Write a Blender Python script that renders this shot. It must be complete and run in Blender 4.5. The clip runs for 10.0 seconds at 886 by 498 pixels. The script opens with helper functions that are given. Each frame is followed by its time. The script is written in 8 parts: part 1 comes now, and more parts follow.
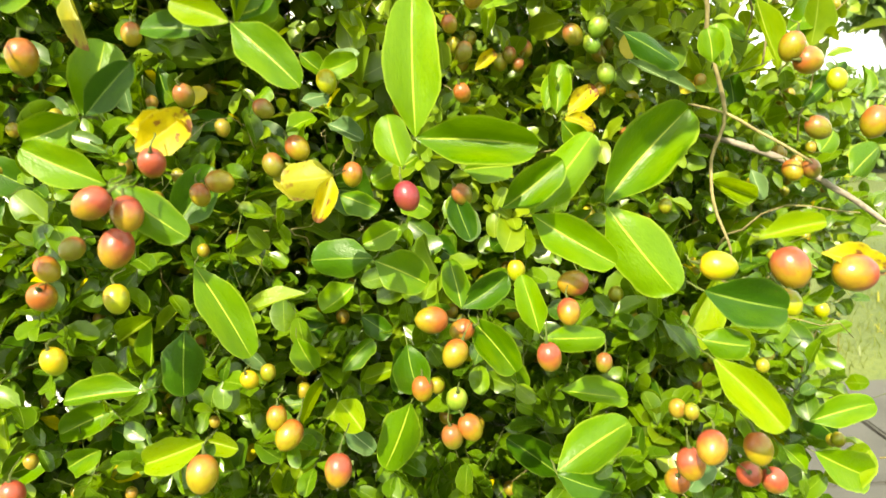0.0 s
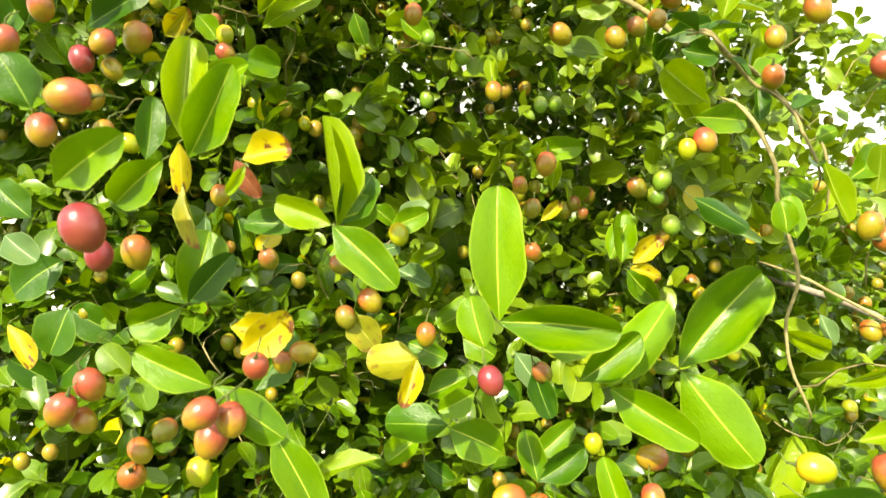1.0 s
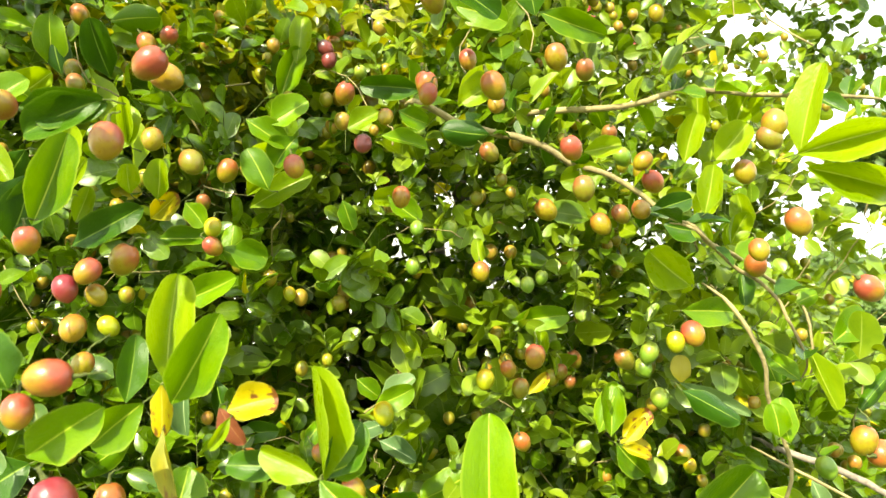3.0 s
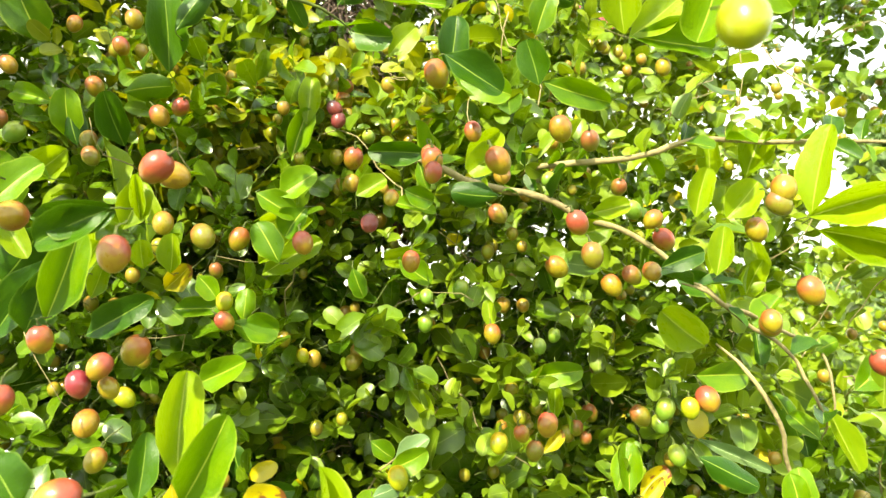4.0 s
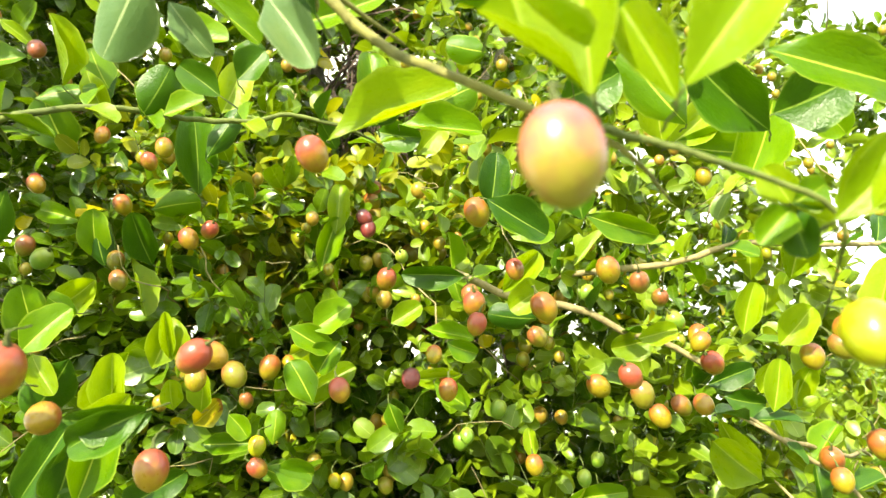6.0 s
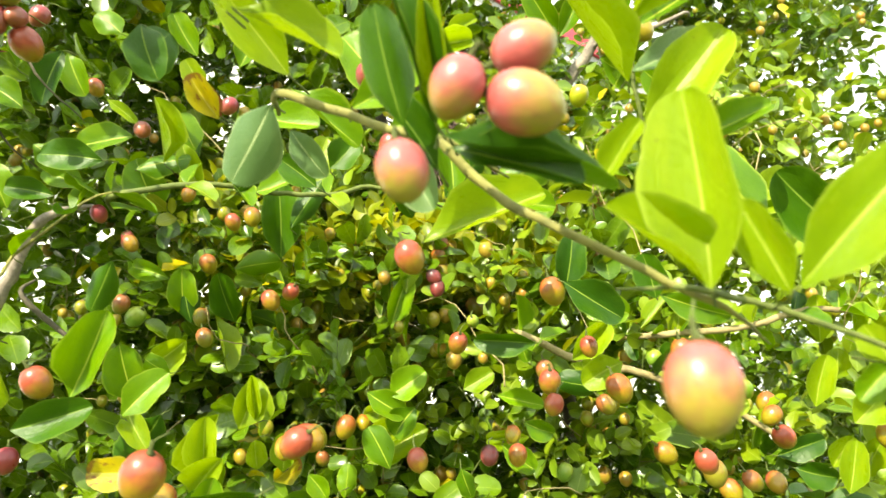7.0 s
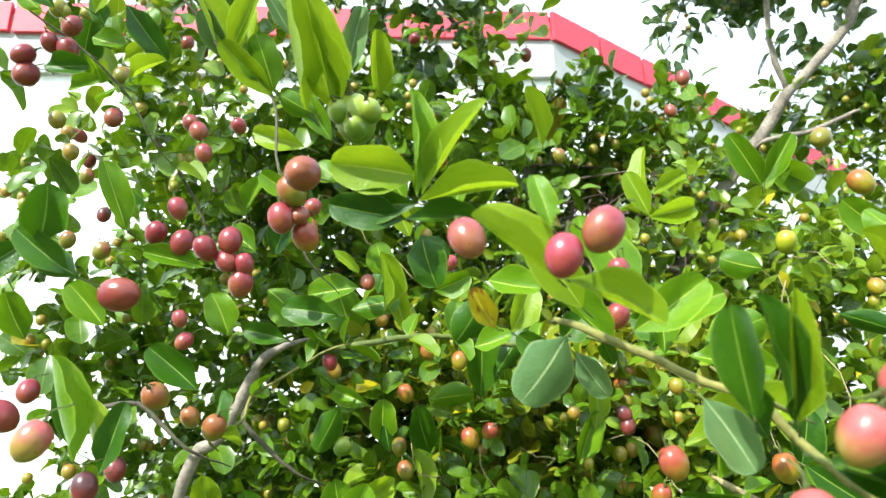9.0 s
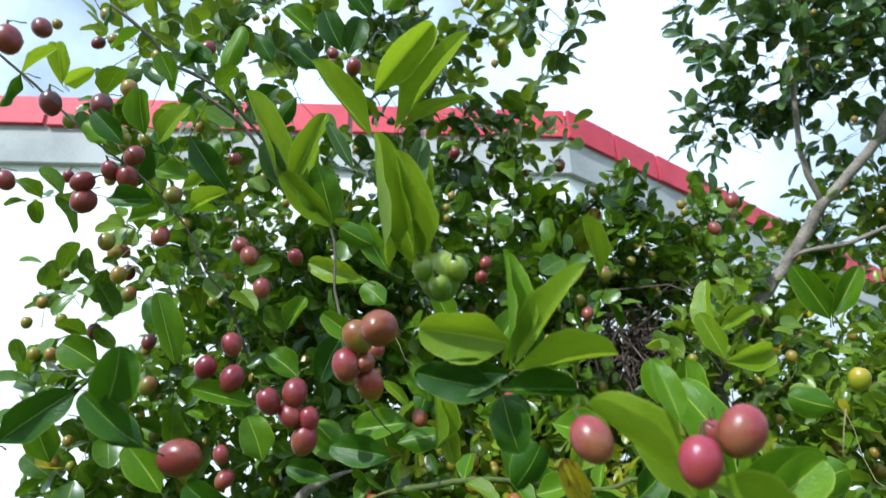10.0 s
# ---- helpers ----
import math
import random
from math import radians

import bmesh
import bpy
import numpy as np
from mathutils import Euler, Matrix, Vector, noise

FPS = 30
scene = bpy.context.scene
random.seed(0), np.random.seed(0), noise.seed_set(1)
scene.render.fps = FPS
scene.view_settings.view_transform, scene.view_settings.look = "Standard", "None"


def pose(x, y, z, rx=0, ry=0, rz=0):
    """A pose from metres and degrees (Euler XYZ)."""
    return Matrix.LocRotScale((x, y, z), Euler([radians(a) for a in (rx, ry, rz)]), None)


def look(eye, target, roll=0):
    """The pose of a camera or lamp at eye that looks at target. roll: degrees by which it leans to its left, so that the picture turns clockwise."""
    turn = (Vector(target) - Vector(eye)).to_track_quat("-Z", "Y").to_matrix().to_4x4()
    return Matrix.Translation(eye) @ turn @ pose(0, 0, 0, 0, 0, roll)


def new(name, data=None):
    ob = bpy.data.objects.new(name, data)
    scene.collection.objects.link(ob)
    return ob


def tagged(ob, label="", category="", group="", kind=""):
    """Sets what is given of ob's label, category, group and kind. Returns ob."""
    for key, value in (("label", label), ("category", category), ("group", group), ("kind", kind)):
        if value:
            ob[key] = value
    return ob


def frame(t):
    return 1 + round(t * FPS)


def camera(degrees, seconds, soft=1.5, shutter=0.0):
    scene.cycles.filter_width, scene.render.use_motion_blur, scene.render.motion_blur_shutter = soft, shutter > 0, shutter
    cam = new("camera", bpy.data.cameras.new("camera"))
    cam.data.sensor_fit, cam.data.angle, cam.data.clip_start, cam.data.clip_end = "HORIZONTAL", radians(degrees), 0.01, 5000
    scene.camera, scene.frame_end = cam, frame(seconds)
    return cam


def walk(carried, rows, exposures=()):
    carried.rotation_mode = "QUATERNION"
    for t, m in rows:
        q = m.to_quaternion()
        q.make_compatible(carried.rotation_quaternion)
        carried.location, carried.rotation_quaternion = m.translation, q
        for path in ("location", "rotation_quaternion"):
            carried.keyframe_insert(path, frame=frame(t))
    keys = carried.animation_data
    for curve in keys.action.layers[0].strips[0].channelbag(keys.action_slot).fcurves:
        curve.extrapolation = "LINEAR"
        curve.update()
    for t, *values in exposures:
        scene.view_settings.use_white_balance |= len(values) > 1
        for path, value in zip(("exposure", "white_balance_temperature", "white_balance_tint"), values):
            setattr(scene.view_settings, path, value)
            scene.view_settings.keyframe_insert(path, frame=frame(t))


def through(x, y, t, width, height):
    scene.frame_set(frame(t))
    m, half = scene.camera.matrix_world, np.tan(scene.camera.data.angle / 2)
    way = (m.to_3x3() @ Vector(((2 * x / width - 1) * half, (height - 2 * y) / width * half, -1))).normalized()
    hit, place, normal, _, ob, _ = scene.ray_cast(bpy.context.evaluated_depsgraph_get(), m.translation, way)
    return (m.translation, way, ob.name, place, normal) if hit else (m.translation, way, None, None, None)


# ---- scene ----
cam = camera(67.2, 10.0, soft=1.4, shutter=0.25)
cam.data.dof.use_dof, cam.data.dof.focus_distance, cam.data.dof.aperture_fstop = True, 0.50, 16.0
PATH = [
    (0, (0.071, 0.12, 1.226), (-0.094, 2.094, 0.952), -6.0),
    (0.5, (0.062, 0.116, 1.254), (-0.14, 2.101, 1.11), -5.4),
    (1, (0.051, 0.116, 1.281), (-0.199, 2.1, 1.276), -5.3),
    (1.5, (0.044, 0.12, 1.299), (-0.17, 2.108, 1.364), -4.6),
    (2, (0.041, 0.12, 1.321), (-0.156, 2.105, 1.465), -4.4),
    (2.5, (0.045, 0.118, 1.34), (-0.125, 2.1, 1.537), -4.5),
    (3, (0.052, 0.118, 1.363), (-0.114, 2.098, 1.585), -5.2),
    (4.5, (0.066, 0.112, 1.418), (-0.165, 2.076, 1.717), -6.4),
    (5, (0.065, 0.117, 1.437), (-0.148, 2.078, 1.766), -6.6),
    (5.5, (0.059, 0.124, 1.459), (-0.163, 2.081, 1.809), -7.0),
    (7, (0.04, 0.091, 1.516), (-0.33, 2.008, 1.946), -5.3),
    (7.5, (0.026, 0.074, 1.539), (-0.428, 1.958, 2.032), -4.7),
    (8, (0.01, 0.061, 1.563), (-0.505, 1.923, 2.081), -3.6),
    (8.5, (-0.003, 0.052, 1.577), (-0.621, 1.87, 2.133), -2.6),
    (9, (-0.02, 0.038, 1.586), (-0.681, 1.821, 2.206), -1.9),
    (9.5, (-0.041, 0.034, 1.603), (-0.691, 1.783, 2.325), -1.5),
    (10, (-0.054, 0.029, 1.626), (-0.704, 1.713, 2.487), -0.8),
]
walk(cam, [(t, look(eye, target, roll)) for t, eye, target, roll in PATH], exposures=[(0.0, 1.42, 8300, 0), (2.0, 1.45, 8200, 0), (3.0, 1.56, 7950, 1), (4.5, 1.67, 7750, 2), (5.5, 1.72, 7750, 2), (7.2, 1.45, 7700, 3), (8.0, 1.38, 7250, 4), (8.5, 1.34, 6550, 4), (9.0, 1.11, 6100, 3), (9.5, 1.00, 5600, 4), (10.0, 0.08, 5450, 5)])

# ---- light ----
SUN_EL, SUN_AZ = 41.0, 194.0   # degrees above the horizon; degrees clockwise from +y
world = bpy.data.worlds.new("sky")
scene.world = world
world.use_nodes = True
wn, wl = world.node_tree.nodes, world.node_tree.links
sky = wn.new("ShaderNodeTexSky")
sky.sky_type = "NISHITA"
sky.sun_disc = False
sky.sun_elevation, sky.sun_rotation = radians(SUN_EL), radians(SUN_AZ)
sky.dust_density, sky.air_density, sky.ozone_density = 2.5, 1.0, 1.0
cloud = wn.new("ShaderNodeTexNoise")
cloud.inputs["Scale"].default_value, cloud.inputs["Detail"].default_value = 3.0, 6.0
cloud_ramp = wn.new("ShaderNodeValToRGB")
cloud_ramp.color_ramp.elements[0].position, cloud_ramp.color_ramp.elements[1].position = 0.36, 0.56
cloud_ramp.color_ramp.elements[0].color = (0.45, 0.45, 0.45, 1)
sky_co = wn.new("ShaderNodeTexCoord")
sky_mix = wn.new("ShaderNodeMix")
sky_mix.data_type = "RGBA"
wl.new(sky_co.outputs["Generated"], cloud.inputs["Vector"])
wl.new(cloud.outputs["Fac"], cloud_ramp.inputs["Fac"])
wl.new(cloud_ramp.outputs["Color"], sky_mix.inputs["Factor"])
wl.new(sky.outputs["Color"], sky_mix.inputs["A"])
sky_mix.inputs["B"].default_value = (10.8, 12.0, 13.2, 1)
wl.new(sky_mix.outputs["Result"], wn["Background"].inputs["Color"])
wn["Background"].inputs["Strength"].default_value = 0.105
sun = new("sun", bpy.data.lights.new("sun", "SUN"))
sun.data.energy, sun.data.angle, sun.data.color = 5.0, radians(0.6), (1.0, 0.95, 0.86)
_el, _az = radians(SUN_EL), radians(SUN_AZ)
sun.matrix_world = look((math.sin(_az) * math.cos(_el) * 20, math.cos(_az) * math.cos(_el) * 20, math.sin(_el) * 20 + 1.5), (0, 0, 1.5))


# ---- materials ----
def material(name):
    m = bpy.data.materials.new(name)
    m.use_nodes = True
    return m, m.node_tree.nodes, m.node_tree.links, m.node_tree.nodes["Principled BSDF"]


def ramp(n, stops):
    r = n.new("ShaderNodeValToRGB")
    while len(r.color_ramp.elements) < len(stops):
        r.color_ramp.elements.new(0.5)
    for e, (p, c) in zip(r.color_ramp.elements, stops):
        e.position, e.color = p, (*c, 1)
    return r


def noise_node(n, l, scale, detail=4.0, coords="Object"):
    co, t = n.new("ShaderNodeTexCoord"), n.new("ShaderNodeTexNoise")
    t.inputs["Scale"].default_value, t.inputs["Detail"].default_value = scale, detail
    l.new(co.outputs[coords], t.inputs["Vector"])
    return t


def mixer(n, l, fac, a, b, blend="MIX"):
    m = n.new("ShaderNodeMix")
    m.data_type, m.blend_type = "RGBA", blend
    for key, v in (("Factor", fac), ("A", a), ("B", b)):
        if isinstance(v, (int, float)):
            m.inputs[key].default_value = v
        elif isinstance(v, tuple):
            m.inputs[key].default_value = (*v, 1)
        else:
            l.new(v, m.inputs[key])
    return m.outputs["Result"]


def calc(n, l, op, a, b=0.0, c=0.0, clamp=False):
    m = n.new("ShaderNodeMath")
    m.operation, m.use_clamp = op, clamp
    for i, v in enumerate((a, b, c)):
        if isinstance(v, (int, float)):
            m.inputs[i].default_value = v
        else:
            l.new(v, m.inputs[i])
    return m.outputs[0]


def bump(n, l, b, height, strength, distance):
    k = n.new("ShaderNodeBump")
    k.inputs["Strength"].default_value, k.inputs["Distance"].default_value = strength, distance
    l.new(height, k.inputs["Height"])
    l.new(k.outputs["Normal"], b.inputs["Normal"])
    return k


def leaf_material(name, dark, light, rib, through=0.34, rough=0.32, spots=0.0, islands=False):
    """A glossy leaf with a pale midrib, faint side veins, a pale rim and light coming through the blade."""
    m, n, l, b = material(name)
    uv = n.new("ShaderNodeUVMap")
    s = n.new("ShaderNodeSeparateXYZ")
    l.new(uv.outputs["UV"], s.inputs[0])
    side = calc(n, l, "ABSOLUTE", calc(n, l, "SUBTRACT", s.outputs["X"], 0.5))
    side = calc(n, l, "MULTIPLY", side, 2.0)
    if islands:
        own = n.new("ShaderNodeNewGeometry").outputs["Random Per Island"]
    else:
        own = n.new("ShaderNodeObjectInfo").outputs["Random"]
    blotch = noise_node(n, l, 45.0 if islands else 3.0, 4.0, "Object")
    tone = calc(n, l, "MULTIPLY_ADD", blotch.outputs["Fac"], 0.55, calc(n, l, "MULTIPLY", own, 0.65))
    tone = calc(n, l, "SUBTRACT", tone, 0.12, clamp=True)
    col = mixer(n, l, tone, dark, light)
    wave = calc(n, l, "SINE", calc(n, l, "SUBTRACT", calc(n, l, "MULTIPLY", s.outputs["Y"], 62.0), calc(n, l, "MULTIPLY", side, 14.0)))
    vein = calc(n, l, "MULTIPLY", calc(n, l, "SUBTRACT", wave, 0.82, clamp=True), 1.4)
    col = mixer(n, l, calc(n, l, "MULTIPLY", vein, 0.30, clamp=True), col, light)
    tint = noise_node(n, l, 18.0 if islands else 1.7, 2.0)
    warm = calc(n, l, "MULTIPLY", calc(n, l, "SUBTRACT", tint.outputs["Fac"], 0.50, clamp=True), 2.6, clamp=True)
    col = mixer(n, l, calc(n, l, "MULTIPLY", warm, 0.55), col, (light[0] * 1.45, light[1] * 1.12, light[2] * 0.8))
    mottle = noise_node(n, l, 160.0 if islands else 13.0, 5.0)
    dim = calc(n, l, "MULTIPLY", calc(n, l, "SUBTRACT", mottle.outputs["Fac"], 0.48, clamp=True), 2.2, clamp=True)
    col = mixer(n, l, calc(n, l, "MULTIPLY", dim, 0.45), col, dark)
    if not islands:
        # freckles of old damage
        fleck = noise_node(n, l, 30.0, 2.0)
        col = mixer(n, l, calc(n, l, "MULTIPLY", calc(n, l, "GREATER_THAN", fleck.outputs["Fac"], 0.735), 0.7), col, (0.10, 0.07, 0.02))
    taper = calc(n, l, "MULTIPLY_ADD", s.outputs["Y"], -0.040, 0.068 if islands else 0.062)
    near = calc(n, l, "SUBTRACT", 1.0, calc(n, l, "DIVIDE", side, taper), clamp=True)
    mid = calc(n, l, "MULTIPLY", near, 2.2, clamp=True)
    col = mixer(n, l, calc(n, l, "MULTIPLY", mid, 0.45 if islands else 0.85), col, rib)
    rim = calc(n, l, "MULTIPLY", calc(n, l, "SUBTRACT", side, 0.90, clamp=True), 14.0, clamp=True)
    col = mixer(n, l, calc(n, l, "MULTIPLY", rim, 0.22 if islands else 0.34), col, rib)
    if islands:
        old = calc(n, l, "GREATER_THAN", own, 0.984)
        col = mixer(n, l, calc(n, l, "MULTIPLY", old, 0.8), col, (0.48, 0.38, 0.012))
    if spots:
        dots = noise_node(n, l, 5.0, 3.0)
        ends = calc(n, l, "MULTIPLY", calc(n, l, "SUBTRACT", s.outputs["Y"], 0.74, clamp=True), 1.0)
        patch = calc(n, l, "MULTIPLY", calc(n, l, "SUBTRACT", calc(n, l, "ADD", dots.outputs["Fac"], ends), 0.60, clamp=True), 18.0 * spots, clamp=True)
        col = mixer(n, l, patch, col, (0.13, 0.035, 0.015))
    l.new(col, b.inputs["Base Color"])
    dull = noise_node(n, l, 60.0 if islands else 4.0, 3.0)
    l.new(calc(n, l, "MULTIPLY_ADD", dull.outputs["Fac"], 0.4, rough - 0.20), b.inputs["Roughness"])
    b.inputs["Specular IOR Level"].default_value = 0.46 if islands else 0.29
    grain = noise_node(n, l, 260.0 if islands else 22.0, 3.0)
    bump(n, l, b, calc(n, l, "MULTIPLY_ADD", vein, -0.12, calc(n, l, "MULTIPLY_ADD", mid, -0.8, calc(n, l, "MULTIPLY", grain.outputs["Fac"], 0.6))), 0.16, 0.0006 if islands else 0.008)
    tr = n.new("ShaderNodeBsdfTranslucent")
    glow = mixer(n, l, 0.55, col, (light[0] * 1.5, light[1] * 1.35, light[2] * 0.5))
    l.new(glow, tr.inputs["Color"])
    mx = n.new("ShaderNodeMixShader")
    mx.inputs[0].default_value = through
    l.new(b.outputs[0], mx.inputs[1])
    l.new(tr.outputs[0], mx.inputs[2])
    l.new(mx.outputs[0], n["Material Output"].inputs["Surface"])
    return m


LEAF = {
    "g": leaf_material("leaf_green", (0.040, 0.112, 0.003), (0.135, 0.260, 0.006), (0.42, 0.50, 0.06), 0.34, 0.34),
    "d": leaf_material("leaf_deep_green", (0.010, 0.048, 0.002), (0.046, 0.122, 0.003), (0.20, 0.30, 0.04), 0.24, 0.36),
    "l": leaf_material("leaf_young", (0.120, 0.215, 0.006), (0.240, 0.350, 0.014), (0.44, 0.50, 0.08), 0.46, 0.31),
    "y": leaf_material("leaf_yellow", (0.21, 0.22, 0.010), (0.47, 0.38, 0.012), (0.55, 0.48, 0.10), 0.32, 0.42, 0.8),
    "o": leaf_material("leaf_olive", (0.16, 0.18, 0.015), (0.36, 0.33, 0.02), (0.45, 0.42, 0.08), 0.30, 0.42, 0.35),
    "w": leaf_material("leaf_withered", (0.10, 0.022, 0.014), (0.24, 0.075, 0.03), (0.3, 0.15, 0.06), 0.15, 0.6, 0.5),
    "b": leaf_material("leaf_underside", (0.058, 0.125, 0.042), (0.125, 0.205, 0.075), (0.40, 0.48, 0.24), 0.24, 0.42),
}
FOLIAGE = {
    "mid": leaf_material("foliage_green", (0.016, 0.058, 0.004), (0.125, 0.225, 0.007), (0.30, 0.40, 0.06), 0.28, 0.27, 0.0, True),
    # light green leaves; on the shrub this tone also carries sunlight in its colour
    "light": leaf_material("foliage_light", (0.036, 0.100, 0.005), (0.215, 0.310, 0.014), (0.38, 0.46, 0.10), 0.30, 0.36, 0.0, True),
    # yellow-green leaves, brightened in colour to stand for sun on them
    "gold": leaf_material("foliage_sunlit_yellow", (0.060, 0.115, 0.004), (0.310, 0.330, 0.014), (0.44, 0.44, 0.10), 0.36, 0.34, 0.0, True),
    # upper-crown copy of the green, backlit dimness and sky tint put into its colour
    "high": leaf_material("foliage_backlit", (0.016, 0.052, 0.012), (0.095, 0.165, 0.030), (0.26, 0.34, 0.12), 0.18, 0.27, 0.0, True),
    "far": leaf_material("foliage_far", (0.040, 0.090, 0.020), (0.110, 0.190, 0.035), (0.2, 0.26, 0.08), 0.3, 0.5, 0.0, True),
}


def fruit_material(name, low, high, amount, islands=False, rough=0.31):
    """Smooth fruit skin: ground colour, a blush that spreads from the stalk end, fine pale dots."""
    m, n, l, b = material(name)
    co = n.new("ShaderNodeTexCoord")
    s = n.new("ShaderNodeSeparateXYZ")
    l.new(co.outputs["Object"], s.inputs[0])
    own = n.new("ShaderNodeNewGeometry").outputs["Random Per Island"] if islands else n.new("ShaderNodeObjectInfo").outputs["Random"]
    patches = noise_node(n, l, 90.0 if islands else 2.2, 6.0)
    t = calc(n, l, "MULTIPLY_ADD", patches.outputs["Fac"], 0.9, amount - 0.55)
    if not islands:
        t = calc(n, l, "MULTIPLY_ADD", s.outputs["Z"], 1.10, t)
        t = calc(n, l, "MULTIPLY_ADD", s.outputs["X"], 0.45, t)
    t = calc(n, l, "MULTIPLY_ADD", own, 0.24, calc(n, l, "SUBTRACT", t, 0.12), clamp=True)
    col = ramp(n, [(0.22, low), (0.78, high)])
    l.new(t, col.inputs["Fac"])
    dots = n.new("ShaderNodeTexVoronoi")
    dots.inputs["Scale"].default_value = 900.0 if islands else 19.0
    l.new(co.outputs["Object"], dots.inputs["Vector"])
    fleck = calc(n, l, "LESS_THAN", dots.outputs["Distance"], 0.13)
    skin = mixer(n, l, calc(n, l, "MULTIPLY", fleck, 0.12), col.outputs["Color"], (0.5, 0.36, 0.14))
    streak = noise_node(n, l, 240.0 if islands else 5.0, 6.0)
    worn = calc(n, l, "MULTIPLY", calc(n, l, "SUBTRACT", streak.outputs["Fac"], 0.47, clamp=True), 3.0, clamp=True)
    skin = mixer(n, l, calc(n, l, "MULTIPLY", worn, 0.5), skin, tuple(0.55 * v for v in high))
    if not islands:
        # dark scar round the stalk
        scar = calc(n, l, "MULTIPLY", calc(n, l, "SUBTRACT", s.outputs["Z"], 0.465, clamp=True), 30.0, clamp=True)
        skin = mixer(n, l, scar, skin, (0.05, 0.035, 0.015))
    l.new(skin, b.inputs["Base Color"])
    l.new(calc(n, l, "MULTIPLY_ADD", streak.outputs["Fac"], 0.3, rough - 0.13), b.inputs["Roughness"])
    b.inputs["Subsurface Weight"].default_value = 0.07
    b.inputs["Subsurface Radius"].default_value = (0.5, 0.25, 0.1)
    b.inputs["Subsurface Scale"].default_value = 0.003
    fine = noise_node(n, l, 300.0 if islands else 9.0, 3.0)
    bump(n, l, b, fine.outputs["Fac"], 0.04, 0.0004 if islands else 0.008)
    return m


FRUIT = {
    "p": fruit_material("fruit_blushed", (0.240, 0.150, 0.011), (0.262, 0.048, 0.025), 0.62),
    "q": fruit_material("fruit_pink", (0.235, 0.195, 0.026), (0.345, 0.074, 0.070), 0.66),
    "s": fruit_material("fruit_russet", (0.212, 0.060, 0.025), (0.225, 0.027, 0.037), 0.68),
    "r": fruit_material("fruit_ripe", (0.185, 0.034, 0.020), (0.185, 0.018, 0.028), 0.70),
    "u": fruit_material("fruit_rosy", (0.220, 0.080, 0.032), (0.262, 0.035, 0.046), 0.84),
    "v": fruit_material("fruit_crimson", (0.250, 0.040, 0.036), (0.280, 0.029, 0.052), 0.75),
    "o": fruit_material("fruit_turning", (0.220, 0.175, 0.009), (0.270, 0.076, 0.016), 0.50),
    "y": fruit_material("fruit_yellow", (0.23, 0.26, 0.008), (0.40, 0.27, 0.012), 0.44),
    "n": fruit_material("fruit_olive", (0.150, 0.142, 0.010), (0.215, 0.072, 0.020), 0.50),
    "g": fruit_material("fruit_unripe", (0.10, 0.19, 0.016), (0.22, 0.28, 0.03), 0.45),
    "k": fruit_material("fruit_overripe", (0.155, 0.026, 0.024), (0.060, 0.015, 0.018), 0.50),
}
FRUIT_STUFF = fruit_material("fruit_small", (0.19, 0.21, 0.012), (0.31, 0.105, 0.025), 0.48, True)


def bark_material(name, dark, light, scale=220.0):
    m, n, l, b = material(name)
    t = noise_node(n, l, scale, 8.0)
    big = noise_node(n, l, scale * 0.15, 3.0)
    c = ramp(n, [(0.32, dark), (0.68, light)])
    l.new(calc(n, l, "MULTIPLY_ADD", big.outputs["Fac"], 0.5, calc(n, l, "MULTIPLY", t.outputs["Fac"], 0.5)), c.inputs["Fac"])
    l.new(c.outputs["Color"], b.inputs["Base Color"])
    b.inputs["Roughness"].default_value = 0.8
    bump(n, l, b, t.outputs["Fac"], 0.7, 0.0015)
    return m


BARK = bark_material("bark", (0.085, 0.070, 0.055), (0.32, 0.27, 0.215))
DARK_BARK = bark_material("dark_bark", (0.030, 0.026, 0.018), (0.11, 0.095, 0.055))
PALE_BARK = bark_material("pale_bark", (0.12, 0.095, 0.040), (0.33, 0.27, 0.12))
GREEN_BARK = bark_material("green_bark", (0.065, 0.070, 0.015), (0.225, 0.21, 0.045))
STEM = bark_material("green_stem", (0.045, 0.065, 0.010), (0.12, 0.15, 0.025))
DRY_TWIG = bark_material("dry_twig", (0.025, 0.015, 0.012), (0.13, 0.085, 0.06))


def plaster_material(name, colour, stain, rough=0.75, scale=3.0):
    m, n, l, b = material(name)
    big, fine = noise_node(n, l, scale, 6.0), noise_node(n, l, scale * 30, 3.0)
    c = ramp(n, [(0.30, stain), (0.60, colour)])
    l.new(calc(n, l, "MULTIPLY_ADD", fine.outputs["Fac"], 0.15, calc(n, l, "MULTIPLY", big.outputs["Fac"], 0.85)), c.inputs["Fac"])
    l.new(c.outputs["Color"], b.inputs["Base Color"])
    b.inputs["Roughness"].default_value = rough
    bump(n, l, b, fine.outputs["Fac"], 0.35, 0.004)
    return m


WALL_WHITE = plaster_material("white_wall_paint", (0.86, 0.86, 0.85), (0.78, 0.78, 0.77))
SLAB_GREY = plaster_material("grey_cement", (0.42, 0.42, 0.41), (0.26, 0.26, 0.26))
BEAM_GREY = plaster_material("weathered_cement", (0.44, 0.44, 0.43), (0.28, 0.28, 0.275), 0.8, 2.2)
RED_PAINT = plaster_material("red_roof_paint", (0.62, 0.045, 0.075), (0.46, 0.03, 0.055), 0.6, 6.0)
PAVING = plaster_material("cement_paving", (0.065, 0.063, 0.056), (0.038, 0.037, 0.033), 0.85, 4.0)


